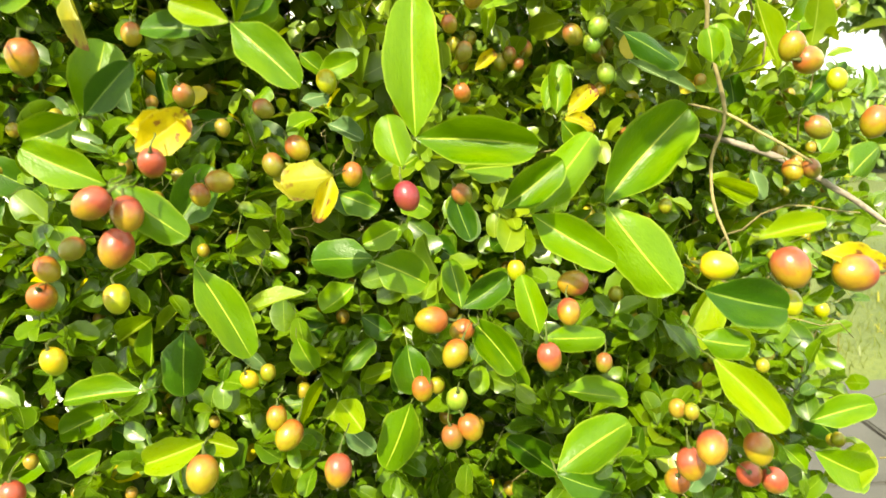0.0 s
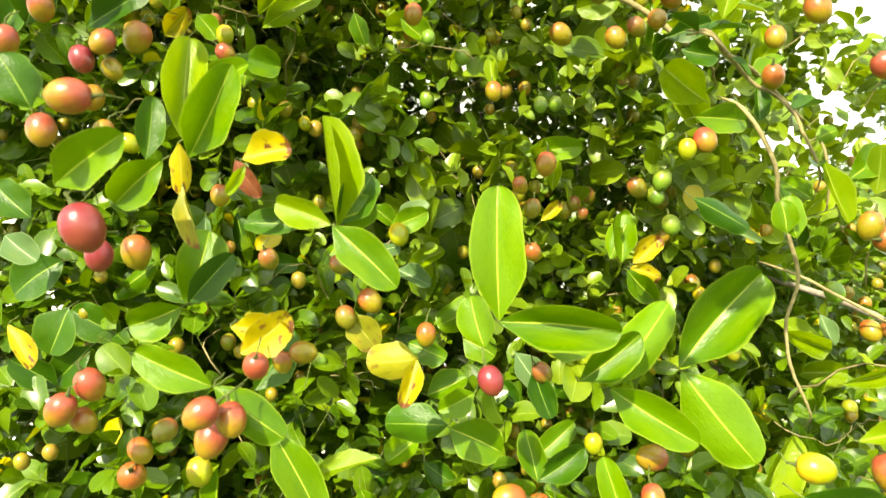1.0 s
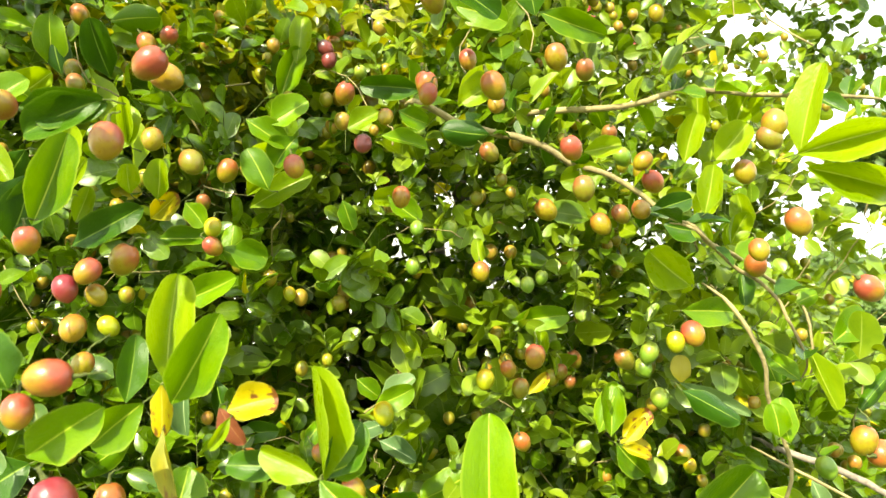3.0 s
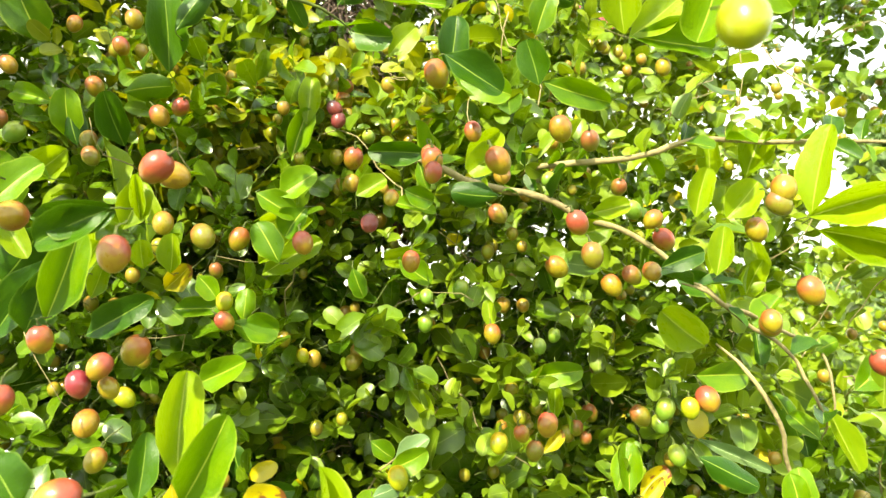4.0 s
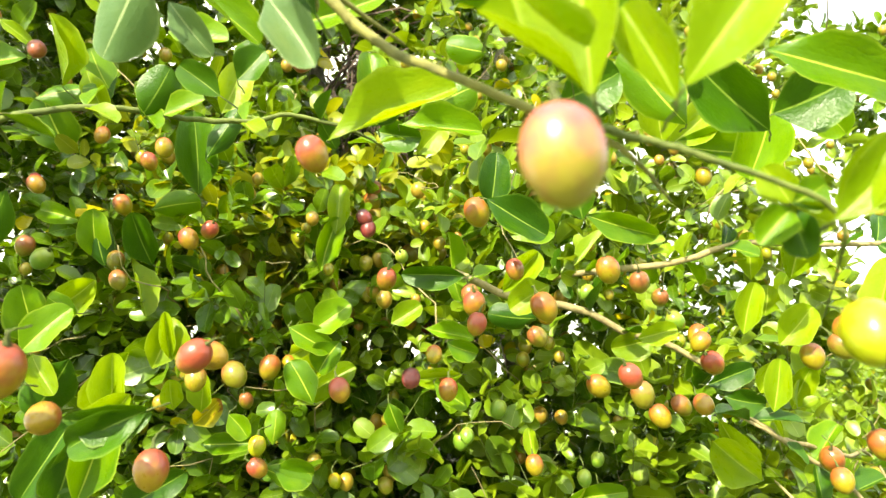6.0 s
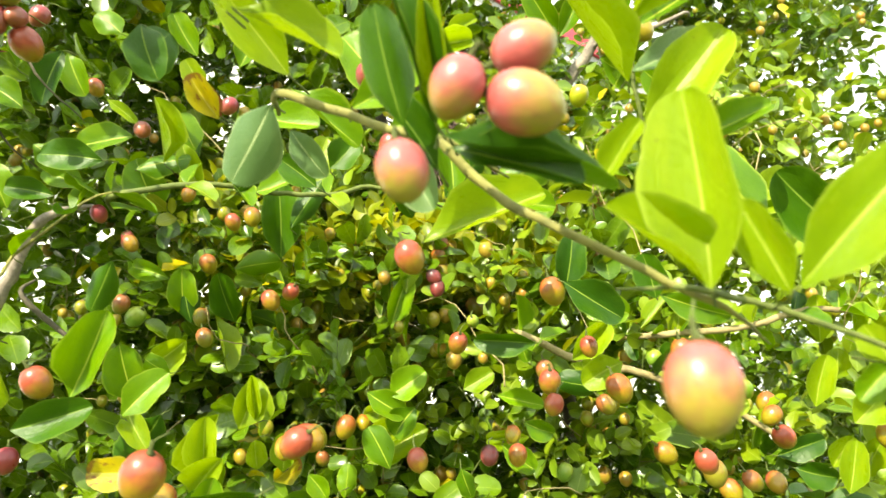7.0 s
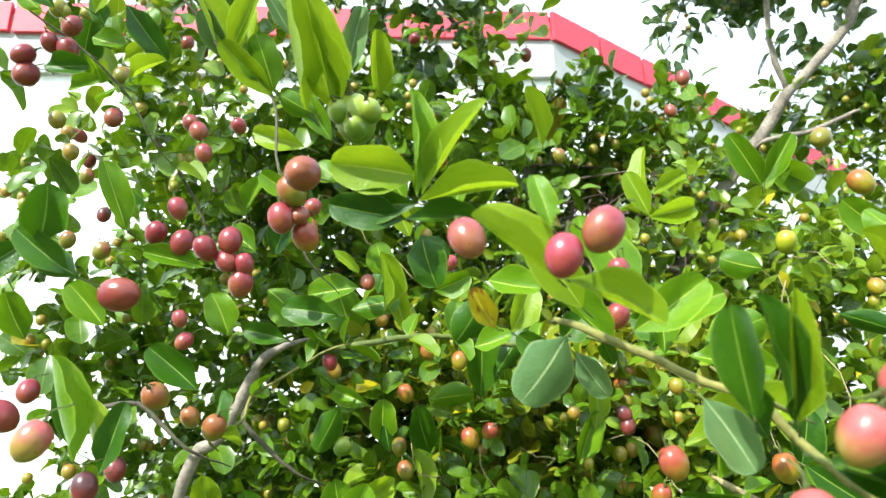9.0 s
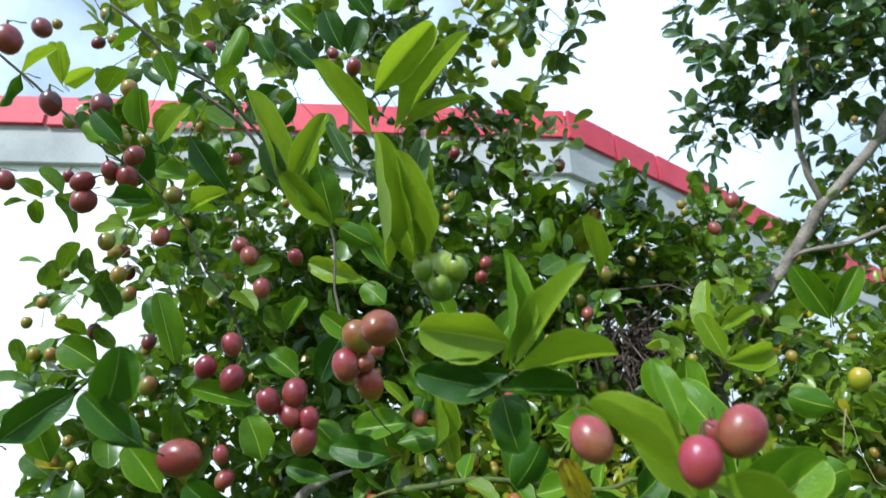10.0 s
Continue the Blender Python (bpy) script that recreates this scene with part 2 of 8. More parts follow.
def ground_material():
    m, n, l, b = material("grass_ground")
    big, fine = noise_node(n, l, 0.9, 6.0), noise_node(n, l, 40.0, 4.0)
    c = ramp(n, [(0.25, (0.075, 0.065, 0.035)), (0.42, (0.06, 0.085, 0.018)), (0.70, (0.11, 0.135, 0.028))])
    l.new(calc(n, l, "MULTIPLY_ADD", fine.outputs["Fac"], 0.5, calc(n, l, "MULTIPLY", big.outputs["Fac"], 0.5)), c.inputs["Fac"])
    l.new(c.outputs["Color"], b.inputs["Base Color"])
    b.inputs["Roughness"].default_value = 0.9
    bump(n, l, b, fine.outputs["Fac"], 0.8, 0.02)
    return m


GROUND = ground_material()
GRASS = leaf_material("grass_blades", (0.06, 0.095, 0.015), (0.15, 0.18, 0.035), (0.3, 0.3, 0.08), 0.3, 0.5, 0.0, True)
PETAL = plaster_material("red_petal", (0.62, 0.03, 0.06), (0.45, 0.02, 0.05), 0.5, 40.0)


# ---- building blocks ----
def mesh_object(name, verts, faces, mats, parent=None, uvs=None, smooth=False, face_mats=None):
    me = bpy.data.meshes.new(name)
    me.from_pydata([tuple(v) for v in verts], [], [tuple(f) for f in faces])
    for m in mats if isinstance(mats, (list, tuple)) else [mats]:
        me.materials.append(m)
    if uvs is not None:
        layer = me.uv_layers.new(name="UVMap")
        loop = np.empty(len(me.loops), dtype=np.int32)
        me.loops.foreach_get("vertex_index", loop)
        layer.data.foreach_set("uv", np.asarray(uvs, dtype=np.float32)[loop].ravel())
    if smooth:
        me.polygons.foreach_set("use_smooth", np.ones(len(me.polygons), dtype=bool))
    if face_mats is not None:
        me.polygons.foreach_set("material_index", np.asarray(face_mats, dtype=np.int32))
    me.update()
    ob = new(name, me)
    ob.parent = parent
    return ob


def tube(points, radii, sides=7):
    """Vertices and faces of a tapered tube along the points."""
    pts = [Vector(p) for p in points]
    verts, faces = [], []
    for i, p in enumerate(pts):
        way = (pts[min(i + 1, len(pts) - 1)] - pts[max(i - 1, 0)]).normalized()
        a = way.orthogonal().normalized() if i == 0 else (a - way * a.dot(way)).normalized()
        c = way.cross(a)
        for k in range(sides):
            w = 2 * math.pi * k / sides
            verts.append(p + radii[i] * (a * math.cos(w) + c * math.sin(w)))
    for i in range(len(pts) - 1):
        for k in range(sides):
            j = (k + 1) % sides
            faces.append((i * sides + k, i * sides + j, (i + 1) * sides + j, (i + 1) * sides + k))
    faces.append(tuple(range(sides - 1, -1, -1)))
    faces.append(tuple((len(pts) - 1) * sides + k for k in range(sides)))
    return verts, faces


def smooth_line(points, steps=4, wobble=0.0, rng=random):
    """A rounder line through the points, with knots and small bends."""
    p = [Vector(q) for q in points]
    p = [p[0] * 2 - p[1]] + p + [p[-1] * 2 - p[-2]]
    out = []
    for i in range(1, len(p) - 2):
        for k in range(steps):
            t = k / steps
            q = 0.5 * (2 * p[i] + (p[i + 1] - p[i - 1]) * t + (2 * p[i - 1] - 5 * p[i] + 4 * p[i + 1] - p[i + 2]) * t * t
                       + (3 * p[i] - p[i - 1] - 3 * p[i + 1] + p[i + 2]) * t ** 3)
            out.append(q + Vector([rng.uniform(-wobble, wobble) for _ in range(3)]))
    return out + [p[-2]]


def box_between(name, lo, hi, mat, parent=None, bevel=0.0):
    bm = bmesh.new()
    bmesh.ops.create_cube(bm, size=1)
    for v in bm.verts:
        v.co = [lo[i] + (v.co[i] + 0.5) * (hi[i] - lo[i]) for i in range(3)]
    if bevel:
        bmesh.ops.bevel(bm, geom=bm.edges[:], offset=bevel, segments=2, affect="EDGES")
    me = bpy.data.meshes.new(name)
    bm.to_mesh(me)
    bm.free()
    me.materials.append(mat)
    ob = new(name, me)
    ob.parent = parent
    return ob


def prism(name, outline, z0, z1, mat, parent=None):
    """An upright slab or wall over a plan outline."""
    k = len(outline)
    verts = [(x, y, z0) for x, y in outline] + [(x, y, z1) for x, y in outline]
    faces = [tuple(range(k - 1, -1, -1)), tuple(range(k, 2 * k))]
    faces += [(i, (i + 1) % k, k + (i + 1) % k, k + i) for i in range(k)]
    return mesh_object(name, verts, faces, mat, parent)


# ---- ground, paving, house ----
def build_ground():
    rng = np.random.default_rng(2)
    xs = np.concatenate([[-900, -200, -60, -20], np.linspace(-8, 10, 46), [25, 70, 220, 900]])
    ys = np.concatenate([[-900, -200, -60, -20], np.linspace(-6, 14, 50), [30, 80, 250, 900]])
    verts, faces = [], []
    for y in ys:
        for x in xs:
            calm = abs(x) > 12 or abs(y) > 16
            z = -0.05 if y < 3.3 else 0.0
            verts.append((x, y, (0 if calm else rng.uniform(-0.012, 0.012)) - 0.03 + (0.05 if y >= 3.3 and not calm else z)))
    w = len(xs)
    for j in range(len(ys) - 1):
        for i in range(w - 1):
            faces.append((j * w + i, j * w + i + 1, (j + 1) * w + i + 1, (j + 1) * w + i))
    tagged(mesh_object("ground", verts, faces, GROUND, smooth=True), "dry patchy green grass over bare earth", "ground", kind="structure")


build_ground()


def build_paving():
    root = tagged(new("pavement"), "worn grey cement paving slabs along the grass", "pavement", kind="structure")
    rng = random.Random(4)
    for i in range(5):
        for j in range(4):
            x, y = 0.55 + i * 0.9, -0.42 + j * 0.9
            box_between("slab", (x + 0.006, y + 0.006, -0.06), (x + 0.894, y + 0.894, 0.012 + rng.uniform(0, 0.008)), PAVING, root, 0.008)


build_paving()


def build_grass():
    rng = np.random.default_rng(5)
    n = 9000
    base = np.stack([rng.uniform(0.8, 5.5, n), 3.3 + rng.gamma(1.4, 1.2, n), np.full(n, -0.01)], 1)
    a = rng.uniform(0, 2 * np.pi, n)
    h = rng.uniform(0.03, 0.11, n)
    side = np.stack([np.cos(a), np.sin(a), 0 * a], 1) * rng.uniform(0.002, 0.005, n)[:, None]
    lean = np.stack([rng.normal(0, 0.4, n), rng.normal(0, 0.4, n), np.ones(n)], 1) * h[:, None]
    verts = np.stack([base - side, base + side, base + lean * 0.6 + side * 0.6, base + lean * 0.6 - side * 0.6, base + lean], 1).reshape(-1, 3)
    k = np.arange(n)[:, None] * 5
    faces = [tuple(f) for f in np.concatenate([k + [0, 1, 2, 3]], 0).tolist()] + [tuple(f) for f in (k + [3, 2, 4]).tolist()]
    uv = np.tile(np.array([[0.2, 0], [0.8, 0], [0.8, 0.6], [0.2, 0.6], [0.5, 1]]), (n, 1))
    tagged(mesh_object("grass", verts, faces, GRASS, uvs=uv), "short dry green grass beside the paving", "grass", kind="stuff")


build_grass()

EAVE = 4.20


def build_house():
    root = tagged(new("house"), "white-walled house with grey concrete eaves and red painted roof edge", "house")
    root.location = (-1.0, 6.5, 0)
    inv = Matrix.Translation((1.0, -6.5, 0))

    def put(ob):
        ob.matrix_parent_inverse = inv
        return ob

    a, c, e = Vector((-6.6, 0.69)), Vector((-0.54, 3.49)), Vector((2.05, 7.6))
    d1, d2 = (c - a).normalized(), (e - c).normalized()
    n1, n2 = Vector((-d1.y, d1.x)), Vector((-d2.y, d2.x))

    def line(off, a0=0.0, e0=0.0):
        corner = c + (n1 + n2) / (1 + n1.dot(n2)) * off
        return [(a + n1 * off + d1 * a0), corner, (e + n2 * off - d2 * e0)]

    def strip(name, o1, o2, z0, z1, mat, e0=0.0):
        return put(prism(name, [tuple(p) for p in line(o1, e0, e0)] + [tuple(p) for p in reversed(line(o2, e0, e0))], z0, z1, mat, root))

    strip("eaves_slab", 0.03, 4.2, EAVE - 0.15, EAVE - 0.06, SLAB_GREY)
    strip("beam", 0.028, 0.066, EAVE - 0.44, EAVE - 0.152, BEAM_GREY)
    strip("wall", 0.07, 0.42, -0.05, EAVE - 0.152, WALL_WHITE, 0.45)
    put(prism("back_wall", [tuple(p) for p in line(3.9, 0.45, 0.45)] + [tuple(p) for p in reversed(line(4.1, 0.45, 0.45))], -0.05, EAVE - 0.15, WALL_WHITE, root))
    # roof edge of red boards, one beside the other
    rng = random.Random(7)
    for p, q, nn in ((a, c, n1), (c, e, n2)):
        count = int((q - p).length / 0.42)
        for i in range(count):
            u, v = p + (q - p) * (i / count), p + (q - p) * ((i + 1) / count - 0.004)
            o = rng.uniform(-0.006, 0.006)
            put(prism("roof_edge", [tuple(u + nn * o), tuple(v + nn * o), tuple(v + nn * 0.026), tuple(u + nn * 0.026)], EAVE - 0.195 + rng.uniform(-0.006, 0.006), EAVE + rng.uniform(-0.006, 0.006), RED_PAINT, root))
    strip("roof", 0.03, 4.1, EAVE - 0.06, EAVE - 0.02, RED_PAINT)


build_house()

# ---- leaves, twigs and fruit ----
def leaf_shape(rows, cols, fold, curl, wave, broad=0.9, cup=0.0, twist=0.0, skew=0.0):
    """A leaf blade one long and one wide: base at the origin, tip along +y, upper side +z."""
    verts, uvs, faces = [], [], []
    for s in rows:
        q = s ** broad
        half = 0.5 * max(0.0, 1 - abs(2 * q - 1) ** 2.5) ** 0.5 * min(1.0, 0.40 + 2.2 * s)
        half = max(half, 0.02 if s < 0.5 else 0.05)
        turn = twist * (s - 0.3)
        for v in cols:
            x = v * half * (1 + 0.05 * math.sin(s * 11 + v * 4) + 0.018 * math.sin(s * 31 + v * 9))
            z = fold * abs(x) + cup * x * x * 2 + wave * (math.sin(s * 10 + v * 2.4) + 0.4 * math.sin(s * 23 + v * 5)) * abs(v)
            x, z = x * math.cos(turn) - z * math.sin(turn), x * math.sin(turn) + z * math.cos(turn)
            verts.append((x + skew * math.sin(s * math.pi), s - 0.12 * abs(curl) * s * s, z - curl * (s * s - 0.35 * s)))
            uvs.append((0.5 + 0.5 * v, s))
    w = len(cols)
    for j in range(len(rows) - 1):
        for i in range(w - 1):
            faces.append((j * w + i, j * w + i + 1, (j + 1) * w + i + 1, (j + 1) * w + i))
    return verts, uvs, faces


BLADES = {}
ROWS = (0.0, 0.03, 0.08, 0.15, 0.23, 0.32, 0.41, 0.5, 0.59, 0.68, 0.76, 0.83, 0.89, 0.94, 0.97, 0.988, 1.0)
COLS = (-1.0, -0.72, -0.38, -0.06, 0.06, 0.38, 0.72, 1.0)
SHAPES = ((0.22, 0.16, 0.025, 1.06, 0.4, 0.15, 0.03), (0.10, 0.24, 0.030, 1.12, -0.5, -0.2, -0.04), (0.34, -0.10, 0.022, 1.0, 0.3, 0.25, 0.03),
          (0.16, 0.10, 0.042, 1.15, 0.6, -0.3, 0.05), (0.42, 0.18, 0.030, 1.08, 0.0, 0.2, -0.03), (0.06, 0.32, 0.036, 1.12, -0.4, 0.3, 0.02),
          (0.28, -0.16, 0.030, 1.05, 0.5, -0.2, -0.05), (0.20, 0.20, 0.040, 1.02, 0.2, -0.3, 0.04),
          (0.75, 0.12, 0.025, 1.0, 0.4, 0.15, 0.02), (0.95, -0.12, 0.020, 0.98, 0.2, -0.2, -0.03))
FLAT, BOAT = (0, 1, 2, 3, 4, 5, 6, 7), (0, 2, 4, 6, 8, 9)
for shape, bend in enumerate(SHAPES):
    vv, uu, ff = leaf_shape(ROWS, COLS, *bend)
    for key, mat in LEAF.items():
        ob = mesh_object("leaf", vv, ff, mat, uvs=uu, smooth=True)
        BLADES[key, shape] = ob.data
        bpy.data.objects.remove(ob)

shrub = tagged(new("shrub"), "dense fruiting shrub with glossy oval green leaves and pink-yellow fruit", "shrub")
shrub.location = (-0.1, 1.15, 0)
UNDO = Matrix.Translation((0.1, -1.15, 0))
pick = random.Random(11)
JOINTS = []


def part_of(ob, parent=None):
    ob.parent = parent or shrub
    if parent is None:
        ob.matrix_parent_inverse = UNDO
    return ob


def leaf(base, tip, width, up, kind):
    base, tip = Vector(base), Vector(tip)
    y = tip - base
    long = y.length
    y.normalize()
    z = Vector(up)
    z = (z - y * z.dot(y)).normalized()
    x = y.cross(z)
    ob = new("leaf", BLADES[kind, pick.choice(BOAT if kind == "l" else FLAT)])
    m = Matrix((x, y, z)).transposed().to_4x4()
    part_of(ob)
    ob.matrix_basis = Matrix.Translation(base) @ m @ Matrix.Diagonal((width * 0.93, long * 1.07, (width + long) * 0.45, 1))
    if kind in "yw":
        ob["label"] = "yellowed leaf with brown spots" if kind == "y" else "withered reddish-brown leaf"
    JOINTS.append((base, y, 0.00040))
    return ob


def fruit_shape(segments=18, rings=12):
    verts, faces = [(0, 0, 0.5)], []
    for r in range(1, rings):
        t = math.pi * r / rings
        z = 0.5 * math.cos(t)
        rad = 0.44 * math.sin(t) * (1 + 0.05 * math.cos(t))
        if r == 1:
            z -= 0.012
        for k in range(segments):
            w = 2 * math.pi * k / segments
            verts.append((rad * math.cos(w), rad * math.sin(w), z))
    verts.append((0, 0, -0.52))
    for k in range(segments):
        faces.append((0, 1 + k, 1 + (k + 1) % segments))
        for r in range(rings - 2):
            a, b = 1 + r * segments, 1 + (r + 1) * segments
            faces.append((a + k, b + k, b + (k + 1) % segments, a + (k + 1) % segments))
        faces.append((len(verts) - 1, 1 + (rings - 2) * segments + (k + 1) % segments, 1 + (rings - 2) * segments + k))
    return verts, faces


FRUITS = {}
fv, ff = fruit_shape()
for key, mat in FRUIT.items():
    ob = mesh_object("fruit", fv, ff, mat, smooth=True)
    FRUITS[key] = ob.data
    bpy.data.objects.remove(ob)
sv, sf = tube([(0, 0, 0.46), (0.02, 0.01, 0.54), (0.02, 0.03, 0.64), (0.04, 0.04, 0.74)], [0.10, 0.055, 0.04, 0.04], 6)
ob = mesh_object("stalk", sv, sf, STEM, smooth=True)
STALK = ob.data
bpy.data.objects.remove(ob)
FRUIT_LABEL = {"r": "ripe pinkish red fruit", "u": "rosy pink fruit", "v": "crimson pink fruit", "q": "pink fruit with a yellow-green side", "g": "unripe green fruit", "k": "overripe dark purple fruit", "y": "yellow-green fruit"}


def fruit(place, size, kind, axis=None):
    ob = part_of(new("fruit", FRUITS[kind]))
    tilt = pose(0, 0, 0, pick.gauss(0, 26), pick.gauss(0, 26), 0) @ pose(0, 0, 0, 0, 0, pick.uniform(0, 360))
    if axis:
        tilt = Vector(axis).to_track_quat("Z", "X").to_matrix().to_4x4() @ pose(0, 0, 0, 0, 0, pick.uniform(0, 360))
    m = Matrix.Translation(place) @ tilt
    ob.matrix_basis = m @ Matrix.Diagonal((size * 1.02, size * 0.99, size * 1.09, 1))
    if kind in FRUIT_LABEL:
        ob["label"] = FRUIT_LABEL[kind]
    st = new("stalk", STALK)
    st.parent = ob
    JOINTS.append((m @ Vector((0.04 * size, 0.04 * size, 0.74 * size)), (m.to_3x3() @ Vector((0.1, 0.1, -1))), 0.00036))
    return ob


def branch(radius, *points, bark=None, taper=0.55, leafy=0.0):
    points = [Vector(p) for p in points]
    if points[0].z > 0.3:
        # both ends run back into the leaves
        points = [points[0] + (points[0] - points[1]).normalized() * 0.02 + Vector((0, 0.035, 0)), *points]
        points.append(points[-1] + (points[-1] - points[-2]).normalized() * 0.02 + Vector((0, 0.03, 0)))
    line = smooth_line(points, 4, radius * 0.22, pick)
    n = len(line)
    radii = [radius * (1 - (1 - taper) * i / n) * (1.0 + 0.16 * (pick.random() ** 3)) * (1.0 if points[0].z < 0.3 else min(1.0, 0.35 + i * 0.11, 0.3 + (n - 1 - i) * 0.12)) for i in range(n)]
    if leafy:
        # opposite pairs of leaves along the branch, each pair turned across the last
        gone = leafy * 0.5
        for p, q in zip(line, line[1:]):
            gone += (q - p).length
            if gone < leafy:
                continue
            gone = leafy * pick.uniform(-0.4, 0.4)
            way = (q - p).normalized()
            out = way.cross(Vector([pick.gauss(0, 1) for _ in range(3)])).normalized()
            for sign in (1, -1):
                if pick.random() < 0.85:
                    d = (out * sign + way * pick.uniform(0.1, 0.7) + Vector((0, 0, 0.25))).normalized()
                    long = pick.uniform(0.020, 0.036)
                    leaf(q, q + d * long, long * pick.uniform(0.5, 0.62), (pick.gauss(0, 0.35), -0.45, 1), pick.choice("gggddl"))
    verts, faces = tube(line, radii, 8)
    return part_of(mesh_object("branch", verts, faces, bark or BARK, smooth=True))


# branches, leaves and fruit that stand out
branch(0.002, (0.196, 0.620, 1.418), (0.212, 0.639, 1.405), (0.234, 0.658, 1.396), (0.290, 0.731, 1.373), (0.330, 0.802, 1.364), (0.345, 0.805, 1.341), (0.344, 0.806, 1.291), bark=PALE_BARK)
branch(0.0018, (0.212, 0.612, 1.358), (0.230, 0.615, 1.318), (0.234, 0.627, 1.288), (0.248, 0.640, 1.236), (0.237, 0.640, 1.204), (0.237, 0.641, 1.170), (0.249, 0.644, 1.131), bark=PALE_BARK)
branch(0.0015, (0.248, 0.640, 1.236), (0.273, 0.644, 1.220), (0.311, 0.648, 1.194), bark=PALE_BARK)
branch(0.0042, (0.308, 0.806, 1.211), (0.367, 0.807, 1.183), (0.404, 0.806, 1.157), (0.458, 0.805, 1.112), leafy=0.05)
branch(0.0034, (0.094, 0.740, 1.554), (0.142, 0.745, 1.553), (0.195, 0.751, 1.554), (0.244, 0.755, 1.563), (0.307, 0.763, 1.554), (0.422, 0.778, 1.542), bark=PALE_BARK, leafy=0.024)
branch(0.0038, (-0.006, 0.694, 1.561), (0.036, 0.703, 1.536), (0.089, 0.711, 1.520), (0.126, 0.719, 1.496), (0.159, 0.725, 1.482), (0.196, 0.734, 1.453), (0.227, 0.742, 1.424), bark=PALE_BARK, leafy=0.026)
branch(0.0018, (0.197, 0.620, 1.415), (0.232, 0.659, 1.389), (0.257, 0.658, 1.367), (0.267, 0.656, 1.344), (0.276, 0.655, 1.311), bark=PALE_BARK, leafy=0.03)
# shaded branch: the darker stem green puts that shade into its colour
branch(0.0026, (-0.276, 0.491, 1.675), (-0.246, 0.494, 1.678), (-0.218, 0.511, 1.683), (-0.196, 0.528, 1.682), (-0.164, 0.546, 1.677), (-0.129, 0.565, 1.677), (-0.109, 0.580, 1.684), (-0.067, 0.601, 1.672), bark=STEM, leafy=0.05)
branch(0.0023, (-0.069, 0.328, 1.644), (-0.038, 0.322, 1.626), (-0.017, 0.316, 1.613), (0.002, 0.314, 1.605), bark=GREEN_BARK)
branch(0.0019, (-0.002, 0.314, 1.607), (0.009, 0.312, 1.592), (0.022, 0.309, 1.577), (0.041, 0.303, 1.563), (0.068, 0.304, 1.544), (0.084, 0.304, 1.534), bark=GREEN_BARK)
branch(0.0015, (-0.360, 0.451, 1.611), (-0.351, 0.475, 1.624), (-0.358, 0.495, 1.644), (-0.323, 0.486, 1.656), (-0.275, 0.479, 1.674), bark=GREEN_BARK, leafy=0.05)
branch(0.0065, (-0.474, 0.553, 1.557), (-0.453, 0.545, 1.601), (-0.426, 0.548, 1.621), (-0.405, 0.545, 1.652), (-0.389, 0.543, 1.676), (-0.368, 0.545, 1.692))
branch(0.0026, (-0.508, 0.487, 1.644), (-0.478, 0.498, 1.646), (-0.460, 0.511, 1.627), (-0.440, 0.526, 1.605), bark=DARK_BARK)
branch(0.0026, (-0.421, 0.568, 1.635), (-0.405, 0.583, 1.609), (-0.379, 0.601, 1.583), bark=DARK_BARK)
branch(0.0014, (-0.362, 0.329, 1.944), (-0.332, 0.351, 1.917), (-0.311, 0.375, 1.878), (-0.283, 0.398, 1.848), (-0.274, 0.394, 1.797), (-0.260, 0.386, 1.763), (-0.241, 0.385, 1.715), bark=DARK_BARK)
branch(0.0022, (-0.539, 0.532, 1.945), (-0.522, 0.553, 1.910), (-0.505, 0.575, 1.870), (-0.488, 0.610, 1.801), bark=DARK_BARK, leafy=0.05)
branch(0.0125, (-0.026, 1.233, 1.899), (0.044, 1.219, 1.998), (0.079, 1.213, 2.042), (0.145, 1.208, 2.114), (0.193, 1.198, 2.181), (0.278, 1.199, 2.256), (0.331, 1.189, 2.328), (0.377, 1.169, 2.418), leafy=0.12)
branch(0.006, (0.191, 1.197, 2.184), (0.176, 1.165, 2.245), (0.179, 1.135, 2.323), (0.185, 1.099, 2.414), leafy=0.09)
branch(0.005, (0.144, 1.183, 2.091), (0.221, 1.206, 2.105), (0.288, 1.220, 2.132))
branch(0.0011, (-0.511, 0.261, 1.987), (-0.488, 0.282, 1.964), (-0.472, 0.297, 1.947), (-0.445, 0.322, 1.917), (-0.415, 0.348, 1.890), (-0.393, 0.372, 1.859), (-0.382, 0.394, 1.824), bark=DARK_BARK, leafy=0.05)
branch(0.0019, (-0.503, 0.348, 2.101), (-0.474, 0.374, 2.072), (-0.463, 0.389, 2.053), (-0.428, 0.412, 2.033), (-0.404, 0.437, 2.002), (-0.381, 0.465, 1.966), bark=DARK_BARK, leafy=0.04)
branch(0.0012, (0.073, 0.300, 1.541), (0.088, 0.303, 1.536), (0.099, 0.305, 1.532), (0.109, 0.307, 1.527), (0.124, 0.310, 1.520), (0.138, 0.313, 1.511), (0.140, 0.315, 1.501), bark=STEM)
branch(0.0055, (-0.402, 0.913, 2.475), (-0.377, 0.954, 2.398), (-0.324, 1.010, 2.311), (-0.292, 1.061, 2.214), (-0.249, 1.113, 2.128), bark=DARK_BARK, leafy=0.06)
leaf((0.032, 0.485, 1.238), (0.038, 0.485, 1.309), 0.032, (0.11, -0.99, -0.02), "g")
leaf((0.032, 0.485, 1.237), (0.094, 0.490, 1.227), 0.027, (0.08, -1.00, -0.03), "g")
